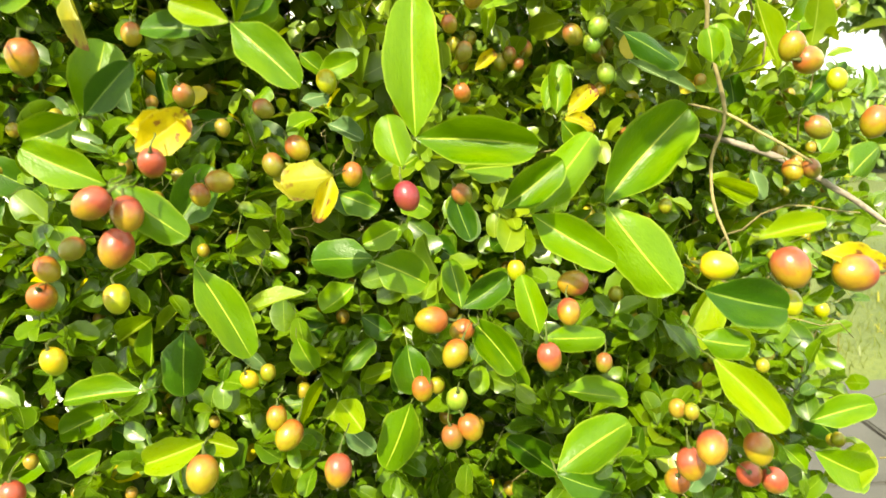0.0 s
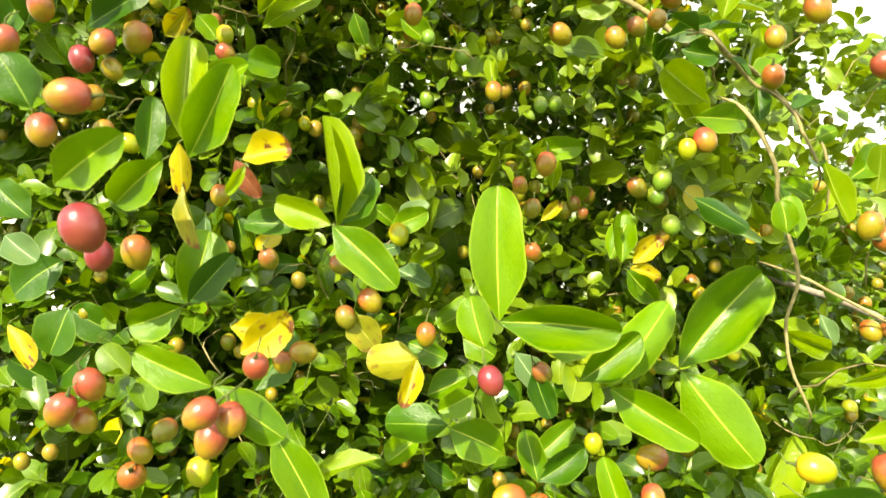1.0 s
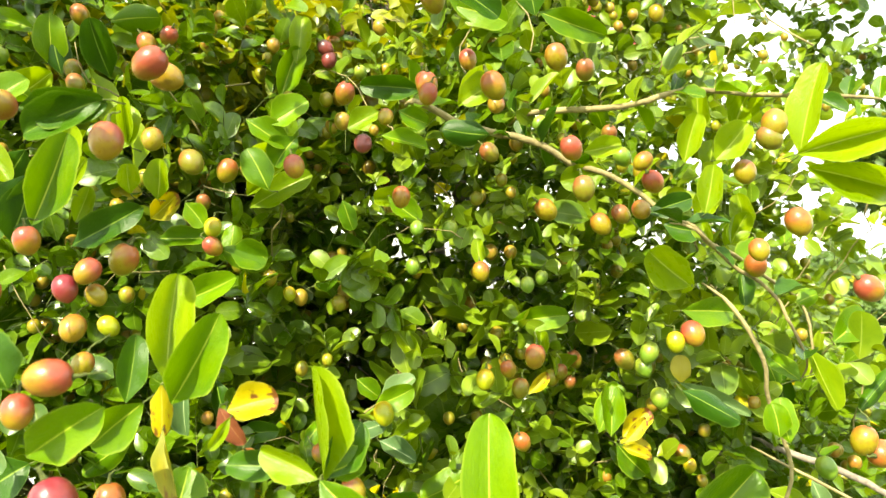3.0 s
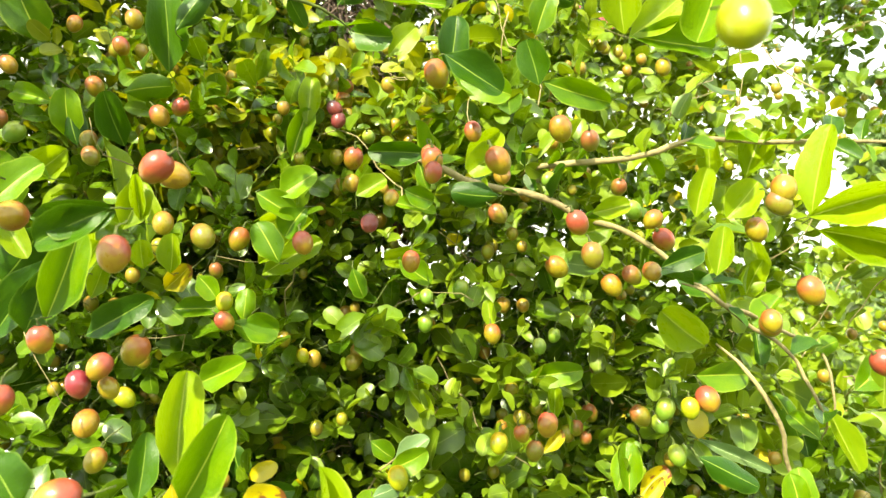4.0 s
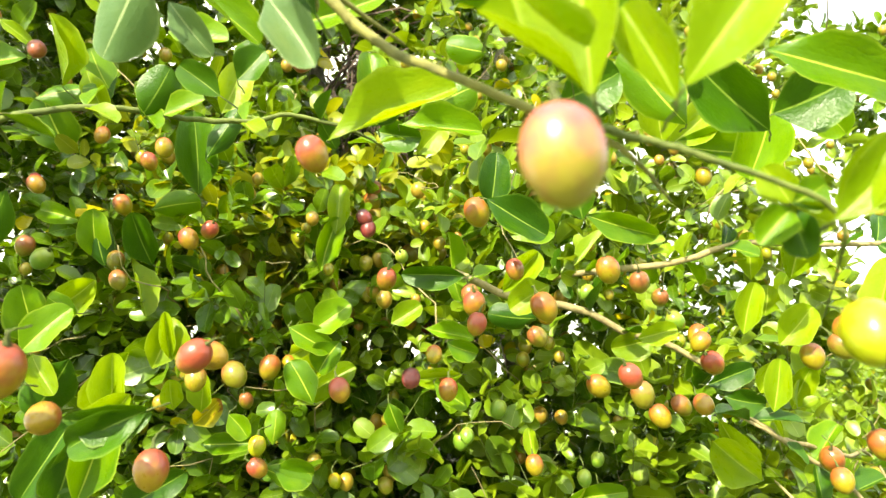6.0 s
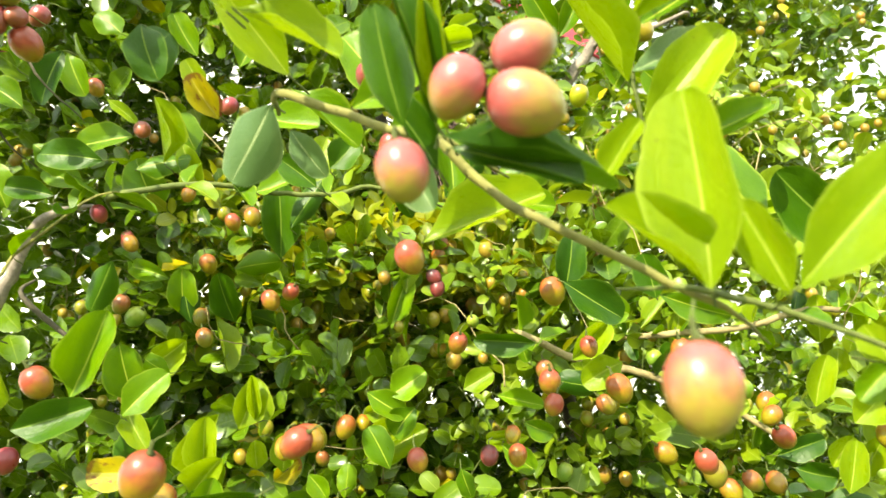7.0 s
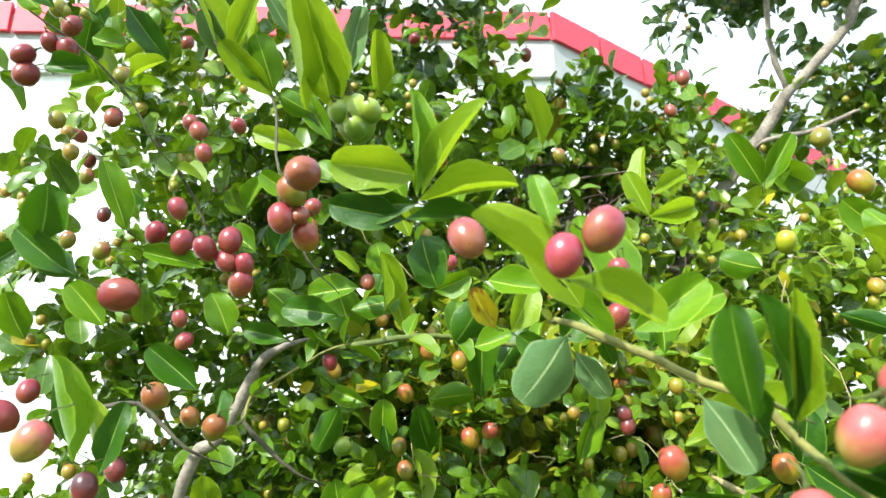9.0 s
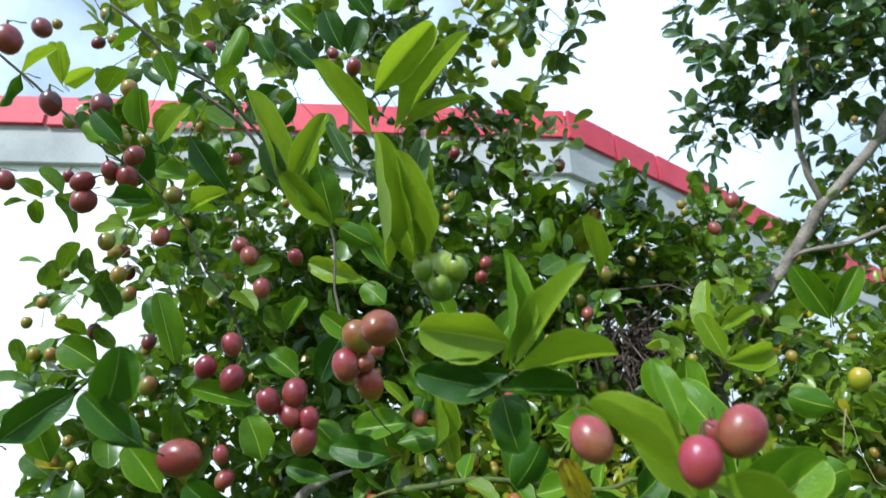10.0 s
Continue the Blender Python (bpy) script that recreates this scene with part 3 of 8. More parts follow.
leaf((0.022, 0.491, 1.222), (0.017, 0.492, 1.251), 0.022, (0.12, -0.99, 0.07), "g")
leaf((0.007, 0.732, 1.229), (-0.037, 0.728, 1.209), 0.031, (0.09, -1.00, -0.01), "g")
leaf((0.150, 0.604, 1.181), (0.212, 0.623, 1.237), 0.045, (0.04, -0.96, 0.28), "g")
leaf((0.151, 0.604, 1.178), (0.188, 0.580, 1.119), 0.045, (-0.24, -0.94, 0.23), "g")
leaf((0.094, 0.539, 1.184), (0.138, 0.522, 1.153), 0.027, (-0.21, -0.95, 0.21), "g")
leaf((0.093, 0.539, 1.185), (0.140, 0.562, 1.232), 0.030, (0.15, -0.94, 0.31), "g")
leaf((0.076, 0.538, 1.190), (0.113, 0.538, 1.215), 0.024, (-0.04, -1.00, 0.07), "g")
leaf((-0.041, 0.430, 1.296), (-0.013, 0.423, 1.266), 0.021, (-0.04, -0.98, 0.22), "g")
leaf((-0.042, 0.430, 1.297), (-0.069, 0.437, 1.310), 0.016, (-0.22, -0.97, 0.06), "l")
leaf((-0.039, 0.430, 1.299), (-0.020, 0.432, 1.304), 0.018, (0.18, -0.95, -0.26), "g")
leaf((-0.127, 0.443, 1.264), (-0.117, 0.456, 1.300), 0.027, (0.60, -0.79, 0.12), "g")
leaf((-0.126, 0.443, 1.264), (-0.102, 0.447, 1.286), 0.017, (0.38, -0.89, -0.23), "d")
leaf((-0.129, 0.442, 1.263), (-0.156, 0.441, 1.256), 0.021, (0.11, -0.96, -0.24), "g")
leaf((-0.093, 0.396, 1.229), (-0.122, 0.388, 1.247), 0.018, (0.32, -0.94, 0.12), "g")
leaf((-0.092, 0.396, 1.229), (-0.064, 0.398, 1.204), 0.019, (0.27, -0.93, 0.23), "g")
leaf((-0.080, 0.400, 1.242), (-0.060, 0.410, 1.256), 0.019, (0.46, -0.89, -0.06), "y")
leaf((-0.124, 0.531, 1.173), (-0.095, 0.526, 1.114), 0.028, (0.36, -0.90, 0.25), "g")
leaf((-0.129, 0.514, 1.135), (-0.136, 0.513, 1.092), 0.028, (0.42, -0.91, -0.05), "d")
leaf((-0.013, 0.474, 1.222), (-0.042, 0.474, 1.222), 0.022, (-0.01, -1.00, 0.01), "o")
leaf((-0.014, 0.474, 1.222), (-0.022, 0.464, 1.199), 0.012, (0.34, -0.90, 0.28), "y")
leaf((-0.011, 0.547, 1.165), (-0.054, 0.550, 1.167), 0.028, (-0.06, -0.99, 0.15), "d")
leaf((-0.010, 0.547, 1.163), (0.021, 0.549, 1.145), 0.030, (0.15, -0.98, 0.16), "g")
leaf((-0.038, 0.723, 1.195), (-0.072, 0.718, 1.207), 0.044, (0.17, -0.98, 0.05), "d")
leaf((0.008, 0.551, 1.184), (-0.014, 0.542, 1.176), 0.019, (0.34, -0.92, 0.17), "g")
leaf((0.048, 0.540, 1.122), (0.073, 0.545, 1.084), 0.024, (0.22, -0.98, -0.00), "g")
leaf((0.090, 0.498, 1.119), (0.083, 0.501, 1.152), 0.017, (-0.01, -0.99, 0.10), "g")
leaf((0.092, 0.497, 1.116), (0.129, 0.504, 1.112), 0.017, (0.21, -0.94, 0.27), "g")
leaf((0.044, 0.537, 1.129), (0.039, 0.547, 1.157), 0.018, (0.05, -0.94, 0.34), "g")
leaf((0.044, 0.537, 1.129), (0.074, 0.546, 1.145), 0.020, (0.14, -0.95, 0.27), "d")
leaf((-0.000, 0.564, 1.058), (-0.025, 0.567, 1.008), 0.031, (-0.04, -1.00, -0.04), "g")
leaf((0.004, 0.716, 0.892), (0.006, 0.720, 0.943), 0.050, (0.09, -0.99, 0.08), "g")
leaf((0.093, 0.488, 1.039), (0.138, 0.503, 1.059), 0.029, (0.07, -0.86, 0.51), "g")
leaf((0.101, 0.626, 0.966), (0.142, 0.625, 0.949), 0.027, (0.15, -0.91, 0.38), "d")
leaf((0.105, 0.572, 1.056), (0.153, 0.586, 1.043), 0.022, (0.37, -0.58, 0.73), "g")
leaf((0.169, 0.447, 1.148), (0.208, 0.456, 1.134), 0.026, (0.25, -0.97, 0.05), "d")
leaf((0.172, 0.448, 1.113), (0.198, 0.435, 1.082), 0.020, (-0.20, -0.95, 0.22), "l")
leaf((0.167, 0.449, 1.123), (0.189, 0.445, 1.119), 0.017, (-0.12, -0.96, 0.26), "g")
leaf((0.288, 0.609, 1.004), (0.333, 0.607, 1.015), 0.023, (-0.16, -0.88, 0.45), "g")
leaf((0.309, 0.647, 0.960), (0.359, 0.660, 0.928), 0.034, (0.29, -0.95, 0.07), "g")
leaf((0.296, 0.850, 1.016), (0.246, 0.844, 1.016), 0.031, (0.11, -0.95, 0.29), "l")
leaf((0.293, 0.849, 1.010), (0.305, 0.860, 1.058), 0.028, (-0.28, -0.92, 0.29), "l")
leaf((0.229, 0.586, 1.265), (0.227, 0.587, 1.293), 0.019, (-0.32, -0.95, -0.01), "g")
leaf((-0.129, 0.518, 1.060), (-0.166, 0.514, 1.050), 0.023, (0.04, -0.96, 0.27), "l")
leaf((-0.390, 1.042, 0.846), (-0.342, 1.040, 0.830), 0.036, (0.13, -0.87, 0.47), "l")
leaf((-0.159, 0.506, 1.101), (-0.204, 0.499, 1.102), 0.019, (0.13, -0.69, 0.71), "g")
leaf((-0.060, 0.550, 1.145), (-0.101, 0.547, 1.139), 0.017, (-0.09, -0.54, 0.84), "l")
leaf((-0.234, 1.166, 0.989), (-0.279, 1.161, 0.966), 0.051, (0.05, -0.99, 0.10), "g")
leaf((-0.154, 1.109, 0.942), (-0.191, 1.112, 0.903), 0.048, (-0.06, -1.00, -0.02), "g")
leaf((0.048, 0.507, 1.205), (0.055, 0.507, 1.178), 0.016, (0.07, -1.00, 0.03), "d")
leaf((0.055, 0.510, 1.217), (0.083, 0.518, 1.216), 0.020, (0.30, -0.95, 0.01), "g")
leaf((0.257, 1.935, 1.389), (0.291, 1.954, 1.427), 0.074, (0.22, -0.94, 0.26), "g")
leaf((0.130, 0.727, 1.273), (0.145, 0.738, 1.294), 0.022, (0.21, -0.92, 0.34), "g")
leaf((0.271, 1.679, 1.318), (0.313, 1.691, 1.345), 0.041, (0.18, -0.97, 0.15), "y")
leaf((0.255, 1.624, 1.279), (0.302, 1.617, 1.267), 0.035, (-0.16, -0.99, -0.03), "y")
leaf((0.076, 2.033, 1.458), (0.103, 2.051, 1.500), 0.047, (0.25, -0.94, 0.25), "y")
leaf((-0.364, 0.993, 1.060), (-0.412, 0.998, 1.031), 0.031, (-0.02, -0.99, -0.13), "l")
leaf((-0.607, 1.338, 1.079), (-0.571, 1.356, 1.106), 0.065, (0.42, -0.90, 0.06), "l")
leaf((-0.501, 0.925, 1.249), (-0.543, 0.926, 1.267), 0.050, (0.09, -0.97, 0.24), "d")
leaf((-0.535, 0.940, 1.133), (-0.582, 0.943, 1.144), 0.059, (0.01, -0.96, 0.29), "d")
leaf((-0.499, 1.324, 1.179), (-0.476, 1.324, 1.218), 0.084, (0.32, -0.93, -0.18), "d")
leaf((-0.134, 0.534, 1.199), (-0.112, 0.548, 1.233), 0.029, (0.46, -0.88, 0.08), "d")
leaf((0.002, 0.565, 1.100), (0.007, 0.562, 1.067), 0.027, (0.17, -0.98, 0.11), "d")
leaf((-0.271, 1.232, 0.842), (-0.303, 1.219, 0.808), 0.050, (0.18, -0.96, 0.21), "l")
leaf((-0.047, 0.551, 1.068), (-0.032, 0.543, 1.050), 0.021, (0.14, -0.87, 0.47), "l")
leaf((-0.174, 0.802, 0.921), (-0.185, 0.804, 0.868), 0.037, (0.24, -0.97, -0.08), "l")
leaf((-0.215, 0.987, 0.845), (-0.239, 0.992, 0.794), 0.032, (0.07, -0.99, -0.12), "l")
leaf((0.059, 0.815, 0.872), (0.087, 0.812, 0.911), 0.037, (-0.26, -0.96, 0.12), "d")
leaf((0.249, 1.025, 0.919), (0.223, 1.036, 0.958), 0.039, (-0.12, -0.97, 0.21), "g")
leaf((-0.373, 0.640, 1.022), (-0.357, 0.645, 1.070), 0.029, (0.54, -0.84, -0.09), "g")
leaf((0.304, 0.732, 1.161), (0.263, 0.722, 1.180), 0.020, (0.15, -0.98, -0.15), "l")
leaf((0.198, 0.453, 1.171), (0.227, 0.452, 1.175), 0.012, (-0.09, -0.85, 0.52), "l")
leaf((0.227, 0.454, 1.160), (0.262, 0.460, 1.150), 0.015, (0.31, -0.75, 0.58), "y")
leaf((-0.115, 0.434, 1.347), (-0.112, 0.443, 1.397), 0.023, (0.48, -0.87, 0.12), "l")
leaf((-0.110, 0.428, 1.337), (-0.081, 0.418, 1.374), 0.024, (0.23, -0.87, -0.43), "g")
leaf((-0.135, 0.432, 1.339), (-0.130, 0.434, 1.370), 0.015, (0.51, -0.86, -0.04), "d")
leaf((-0.151, 0.385, 1.324), (-0.116, 0.379, 1.340), 0.022, (0.04, -0.91, -0.41), "g")
leaf((-0.127, 0.433, 1.338), (-0.155, 0.434, 1.319), 0.022, (0.18, -0.92, -0.34), "g")
leaf((-0.039, 0.430, 1.296), (-0.042, 0.428, 1.346), 0.016, (0.80, -0.60, 0.02), "l")
leaf((-0.037, 0.430, 1.297), (-0.022, 0.438, 1.319), 0.019, (0.34, -0.93, 0.13), "d")
leaf((-0.188, 0.473, 1.426), (-0.146, 0.467, 1.442), 0.019, (-0.10, -0.99, -0.11), "d")
leaf((-0.296, 0.581, 1.522), (-0.331, 0.582, 1.483), 0.038, (0.49, -0.75, -0.44), "d")
leaf((-0.144, 0.366, 1.353), (-0.150, 0.358, 1.374), 0.020, (0.59, -0.80, -0.13), "d")
leaf((-0.210, 0.601, 1.463), (-0.188, 0.599, 1.479), 0.019, (0.23, -0.85, -0.47), "y")
leaf((-0.138, 0.962, 1.517), (-0.137, 0.958, 1.571), 0.029, (0.21, -0.97, -0.09), "g")
leaf((-0.144, 0.569, 1.430), (-0.115, 0.575, 1.415), 0.018, (0.12, -0.98, -0.14), "g")
leaf((-0.174, 0.960, 1.448), (-0.173, 0.953, 1.482), 0.028, (0.24, -0.94, -0.23), "o")
leaf((-0.181, 0.960, 1.434), (-0.153, 0.956, 1.425), 0.022, (-0.15, -0.99, -0.03), "l")
leaf((-0.044, 0.743, 1.346), (-0.046, 0.749, 1.379), 0.025, (0.13, -0.98, 0.17), "l")
leaf((0.056, 0.732, 1.359), (0.107, 0.732, 1.360), 0.024, (0.00, -1.00, -0.10), "g")
leaf((0.178, 0.612, 1.357), (0.217, 0.626, 1.352), 0.023, (0.30, -0.93, -0.21), "g")
leaf((0.198, 0.655, 1.375), (0.172, 0.660, 1.404), 0.032, (-0.30, -0.95, -0.11), "l")
leaf((0.186, 0.714, 1.443), (0.224, 0.715, 1.452), 0.022, (0.07, -0.98, -0.16), "d")
leaf((0.173, 0.619, 1.300), (0.213, 0.623, 1.275), 0.020, (0.18, -0.97, 0.13), "d")
leaf((0.123, 0.724, 1.257), (0.144, 0.725, 1.292), 0.025, (-0.11, -0.99, 0.11), "g")
leaf((0.143, 0.726, 1.251), (0.168, 0.731, 1.270), 0.020, (0.01, -0.98, 0.22), "y")
leaf((0.140, 0.726, 1.248), (0.167, 0.731, 1.235), 0.020, (0.14, -0.99, -0.07), "y")
leaf((0.137, 0.726, 1.246), (0.159, 0.730, 1.218), 0.023, (0.02, -0.99, -0.14), "g")
leaf((0.223, 0.586, 1.269), (0.221, 0.586, 1.290), 0.018, (-0.35, -0.94, -0.01), "g")
leaf((0.367, 0.808, 1.311), (0.409, 0.823, 1.337), 0.034, (0.10, -0.93, 0.36), "g")
leaf((0.337, 0.804, 1.352), (0.359, 0.806, 1.359), 0.020, (0.08, -0.99, 0.08), "g")
leaf((0.658, 1.594, 1.452), (0.661, 1.591, 1.501), 0.036, (-0.38, -0.92, -0.03), "g")
leaf((-0.060, 0.664, 1.302), (-0.030, 0.671, 1.312), 0.022, (0.22, -0.97, 0.00), "g")
leaf((0.276, 0.822, 1.497), (0.283, 0.817, 1.525), 0.026, (-0.27, -0.96, -0.10), "l")
leaf((0.317, 0.854, 1.115), (0.364, 0.853, 1.112), 0.025, (0.00, -0.97, 0.23), "l")
leaf((0.035, 0.654, 1.406), (0.035, 0.659, 1.428), 0.012, (0.03, -0.98, 0.22), "l")
leaf((-0.048, 0.730, 1.249), (-0.043, 0.731, 1.269), 0.016, (0.12, -0.99, -0.02), "l")
leaf((-0.105, 1.548, 1.164), (-0.113, 1.547, 1.213), 0.049, (0.12, -0.99, -0.00), "g")
leaf((-0.681, 1.569, 1.087), (-0.640, 1.558, 1.124), 0.077, (0.03, -0.95, -0.30), "l")
leaf((-0.089, 0.412, 1.253), (-0.061, 0.414, 1.247), 0.015, (0.11, -0.97, 0.22), "y")
leaf((-0.096, 0.635, 1.234), (-0.077, 0.639, 1.206), 0.027, (0.31, -0.95, 0.06), "o")
leaf((-0.016, 0.736, 1.194), (0.011, 0.730, 1.178), 0.031, (-0.04, -0.97, 0.25), "g")
leaf((0.279, 0.654, 1.319), (0.294, 0.661, 1.274), 0.020, (0.15, -0.98, -0.09), "l")
leaf((-0.325, 0.578, 1.529), (-0.305, 0.573, 1.499), 0.021, (0.27, -0.91, 0.32), "l")
leaf((-0.591, 0.870, 1.191), (-0.576, 0.874, 1.238), 0.041, (0.59, -0.80, -0.12), "y")
leaf((-0.158, 0.394, 1.478), (-0.121, 0.397, 1.476), 0.019, (0.05, -0.91, -0.41), "d")
leaf((-0.194, 0.449, 1.435), (-0.175, 0.451, 1.481), 0.024, (0.58, -0.79, -0.20), "g")
leaf((-0.223, 0.470, 1.432), (-0.209, 0.466, 1.459), 0.026, (0.52, -0.77, -0.38), "d")
leaf((-0.248, 0.566, 1.459), (-0.238, 0.568, 1.483), 0.015, (0.55, -0.82, -0.18), "l")
leaf((-0.145, 0.634, 1.506), (-0.107, 0.626, 1.516), 0.021, (-0.08, -0.90, -0.43), "l")
leaf((-0.241, 0.882, 1.645), (-0.197, 0.877, 1.608), 0.034, (-0.12, -0.99, 0.01), "d")
leaf((-0.136, 0.706, 1.584), (-0.117, 0.708, 1.630), 0.024, (0.39, -0.91, -0.13), "g")
leaf((-0.192, 0.883, 1.636), (-0.157, 0.894, 1.662), 0.034, (0.46, -0.86, -0.22), "g")
leaf((-0.032, 0.835, 1.562), (-0.010, 0.831, 1.584), 0.025, (0.09, -0.95, -0.30), "d")
leaf((-0.145, 0.955, 1.534), (-0.130, 0.960, 1.487), 0.031, (0.16, -0.99, -0.05), "l")
leaf((-0.114, 1.514, 1.667), (-0.070, 1.522, 1.645), 0.044, (0.08, -0.97, -0.21), "y")
leaf((-0.182, 1.913, 1.776), (-0.177, 1.904, 1.824), 0.047, (0.13, -0.97, -0.20), "y")
leaf((0.054, 0.651, 1.512), (0.018, 0.644, 1.519), 0.023, (0.11, -0.94, -0.33), "d")
leaf((0.110, 1.216, 1.803), (0.119, 1.206, 1.849), 0.038, (-0.02, -0.98, -0.19), "g")
leaf((0.003, 0.634, 1.551), (-0.043, 0.626, 1.557), 0.021, (0.11, -0.92, -0.38), "d")
leaf((0.155, 0.724, 1.488), (0.116, 0.723, 1.482), 0.029, (0.05, -0.98, -0.21), "l")
leaf((0.116, 1.137, 1.596), (0.161, 1.132, 1.621), 0.037, (0.01, -0.98, -0.20), "g")
leaf((0.270, 0.822, 1.534), (0.273, 0.815, 1.579), 0.025, (-0.29, -0.95, -0.14), "l")
leaf((0.294, 0.787, 1.526), (0.317, 0.792, 1.568), 0.035, (-0.13, -0.98, 0.18), "l")
leaf((0.205, 0.619, 1.426), (0.215, 0.618, 1.459), 0.019, (-0.24, -0.97, 0.05), "l")
leaf((0.300, 0.806, 1.426), (0.296, 0.806, 1.464), 0.024, (-0.36, -0.93, -0.01), "l")
leaf((0.267, 0.595, 1.458), (0.283, 0.584, 1.516), 0.026, (-0.69, -0.73, 0.04), "l")
leaf((0.265, 0.595, 1.458), (0.320, 0.589, 1.467), 0.028, (-0.08, -0.98, -0.18), "l")
leaf((0.270, 0.596, 1.448), (0.327, 0.612, 1.432), 0.028, (0.13, -0.90, -0.42), "l")
leaf((-0.299, 0.880, 1.615), (-0.251, 0.872, 1.649), 0.032, (0.20, -0.86, -0.47), "g")
leaf((-0.698, 1.406, 1.737), (-0.671, 1.395, 1.780), 0.042, (0.38, -0.81, -0.44), "l")
leaf((0.139, 0.788, 1.580), (0.130, 0.789, 1.551), 0.023, (-0.04, -1.00, -0.02), "l")
leaf((0.094, 0.737, 1.561), (0.124, 0.741, 1.587), 0.017, (-0.34, -0.79, 0.51), "l")
leaf((-0.298, 0.578, 1.564), (-0.272, 0.576, 1.577), 0.027, (0.19, -0.84, -0.51), "l")
leaf((-0.278, 0.634, 1.607), (-0.272, 0.639, 1.557), 0.022, (0.96, -0.26, 0.11), "l")
leaf((-0.218, 0.562, 1.506), (-0.203, 0.565, 1.539), 0.025, (0.52, -0.84, -0.16), "l")
leaf((-0.120, 0.397, 1.478), (-0.155, 0.394, 1.466), 0.019, (0.18, -0.94, -0.28), "d")
leaf((-0.223, 0.468, 1.438), (-0.198, 0.475, 1.472), 0.023, (0.50, -0.84, -0.22), "d")
leaf((-0.208, 0.606, 1.448), (-0.169, 0.607, 1.445), 0.017, (0.04, -0.99, 0.14), "g")
leaf((-0.181, 0.675, 1.437), (-0.175, 0.674, 1.464), 0.019, (0.38, -0.92, -0.13), "g")
leaf((-0.137, 0.570, 1.428), (-0.114, 0.580, 1.422), 0.023, (0.38, -0.93, 0.03), "g")
leaf((-0.431, 1.084, 1.377), (-0.445, 1.073, 1.423), 0.039, (0.49, -0.87, -0.05), "g")
leaf((-0.139, 0.506, 1.391), (-0.106, 0.502, 1.401), 0.019, (-0.08, -0.99, -0.07), "g")
leaf((-0.753, 1.538, 1.545), (-0.701, 1.530, 1.562), 0.058, (-0.05, -0.96, -0.29), "y")
leaf((-0.207, 0.568, 1.476), (-0.207, 0.565, 1.496), 0.016, (0.52, -0.85, -0.14), "l")
leaf((-0.201, 0.609, 1.643), (-0.191, 0.589, 1.702), 0.033, (0.44, -0.82, -0.36), "d")
leaf((-0.158, 0.569, 1.690), (-0.140, 0.572, 1.727), 0.027, (0.54, -0.82, -0.20), "l")
leaf((-0.175, 0.573, 1.658), (-0.147, 0.578, 1.698), 0.020, (0.37, -0.92, -0.13), "d")
leaf((-0.316, 0.667, 1.781), (-0.324, 0.653, 1.817), 0.033, (0.47, -0.85, -0.24), "g")
leaf((-0.192, 0.519, 1.675), (-0.167, 0.513, 1.701), 0.028, (0.38, -0.74, -0.56), "d")
leaf((-0.267, 0.676, 1.763), (-0.231, 0.684, 1.776), 0.027, (0.37, -0.80, -0.48), "g")
leaf((-0.041, 0.573, 1.662), (-0.041, 0.569, 1.715), 0.026, (0.22, -0.97, -0.09), "g")
leaf((-0.031, 0.409, 1.592), (0.028, 0.423, 1.609), 0.027, (0.09, -0.90, 0.43), "l")
leaf((-0.025, 0.575, 1.660), (0.031, 0.578, 1.648), 0.024, (0.13, -0.92, 0.36), "g")
leaf((-0.082, 0.762, 1.731), (-0.039, 0.760, 1.717), 0.034, (-0.15, -0.94, -0.31), "d")
leaf((-0.053, 0.602, 1.673), (-0.021, 0.597, 1.697), 0.028, (0.19, -0.87, -0.45), "d")
leaf((-0.044, 0.771, 1.702), (-0.013, 0.776, 1.730), 0.030, (0.35, -0.91, -0.21), "l")
leaf((0.040, 0.543, 1.572), (0.071, 0.544, 1.558), 0.023, (-0.07, -0.97, -0.25), "g")
leaf((0.034, 0.541, 1.579), (0.043, 0.534, 1.612), 0.022, (0.09, -0.96, -0.25), "d")
leaf((0.093, 0.563, 1.568), (0.088, 0.556, 1.597), 0.023, (-0.07, -0.97, -0.24), "d")
leaf((0.096, 0.563, 1.570), (0.139, 0.569, 1.551), 0.020, (-0.01, -0.95, -0.31), "g")
leaf((0.097, 0.663, 1.696), (0.137, 0.669, 1.677), 0.020, (-0.08, -0.91, -0.42), "d")
leaf((0.078, 1.214, 1.940), (0.137, 1.229, 2.011), 0.039, (-0.23, -0.90, 0.37), "l")
leaf((0.095, 0.558, 1.602), (0.108, 0.549, 1.627), 0.020, (-0.04, -0.95, -0.31), "g")
leaf((0.179, 0.682, 1.647), (0.179, 0.659, 1.693), 0.035, (-0.19, -0.88, -0.44), "l")
leaf((0.183, 0.683, 1.643), (0.233, 0.696, 1.678), 0.035, (0.28, -0.96, -0.03), "l")
leaf((0.183, 0.683, 1.645), (0.257, 0.708, 1.634), 0.033, (0.32, -0.95, -0.05), "g")
leaf((0.214, 0.530, 1.618), (0.198, 0.549, 1.578), 0.034, (-0.28, -0.91, -0.31), "g")
leaf((0.244, 0.574, 1.644), (0.274, 0.582, 1.605), 0.031, (-0.32, -0.85, -0.41), "g")
leaf((-0.118, 0.704, 1.616), (-0.111, 0.709, 1.663), 0.022, (0.35, -0.94, 0.04), "l")
leaf((-0.273, 0.967, 1.739), (-0.254, 0.973, 1.791), 0.033, (0.46, -0.88, -0.06), "l")
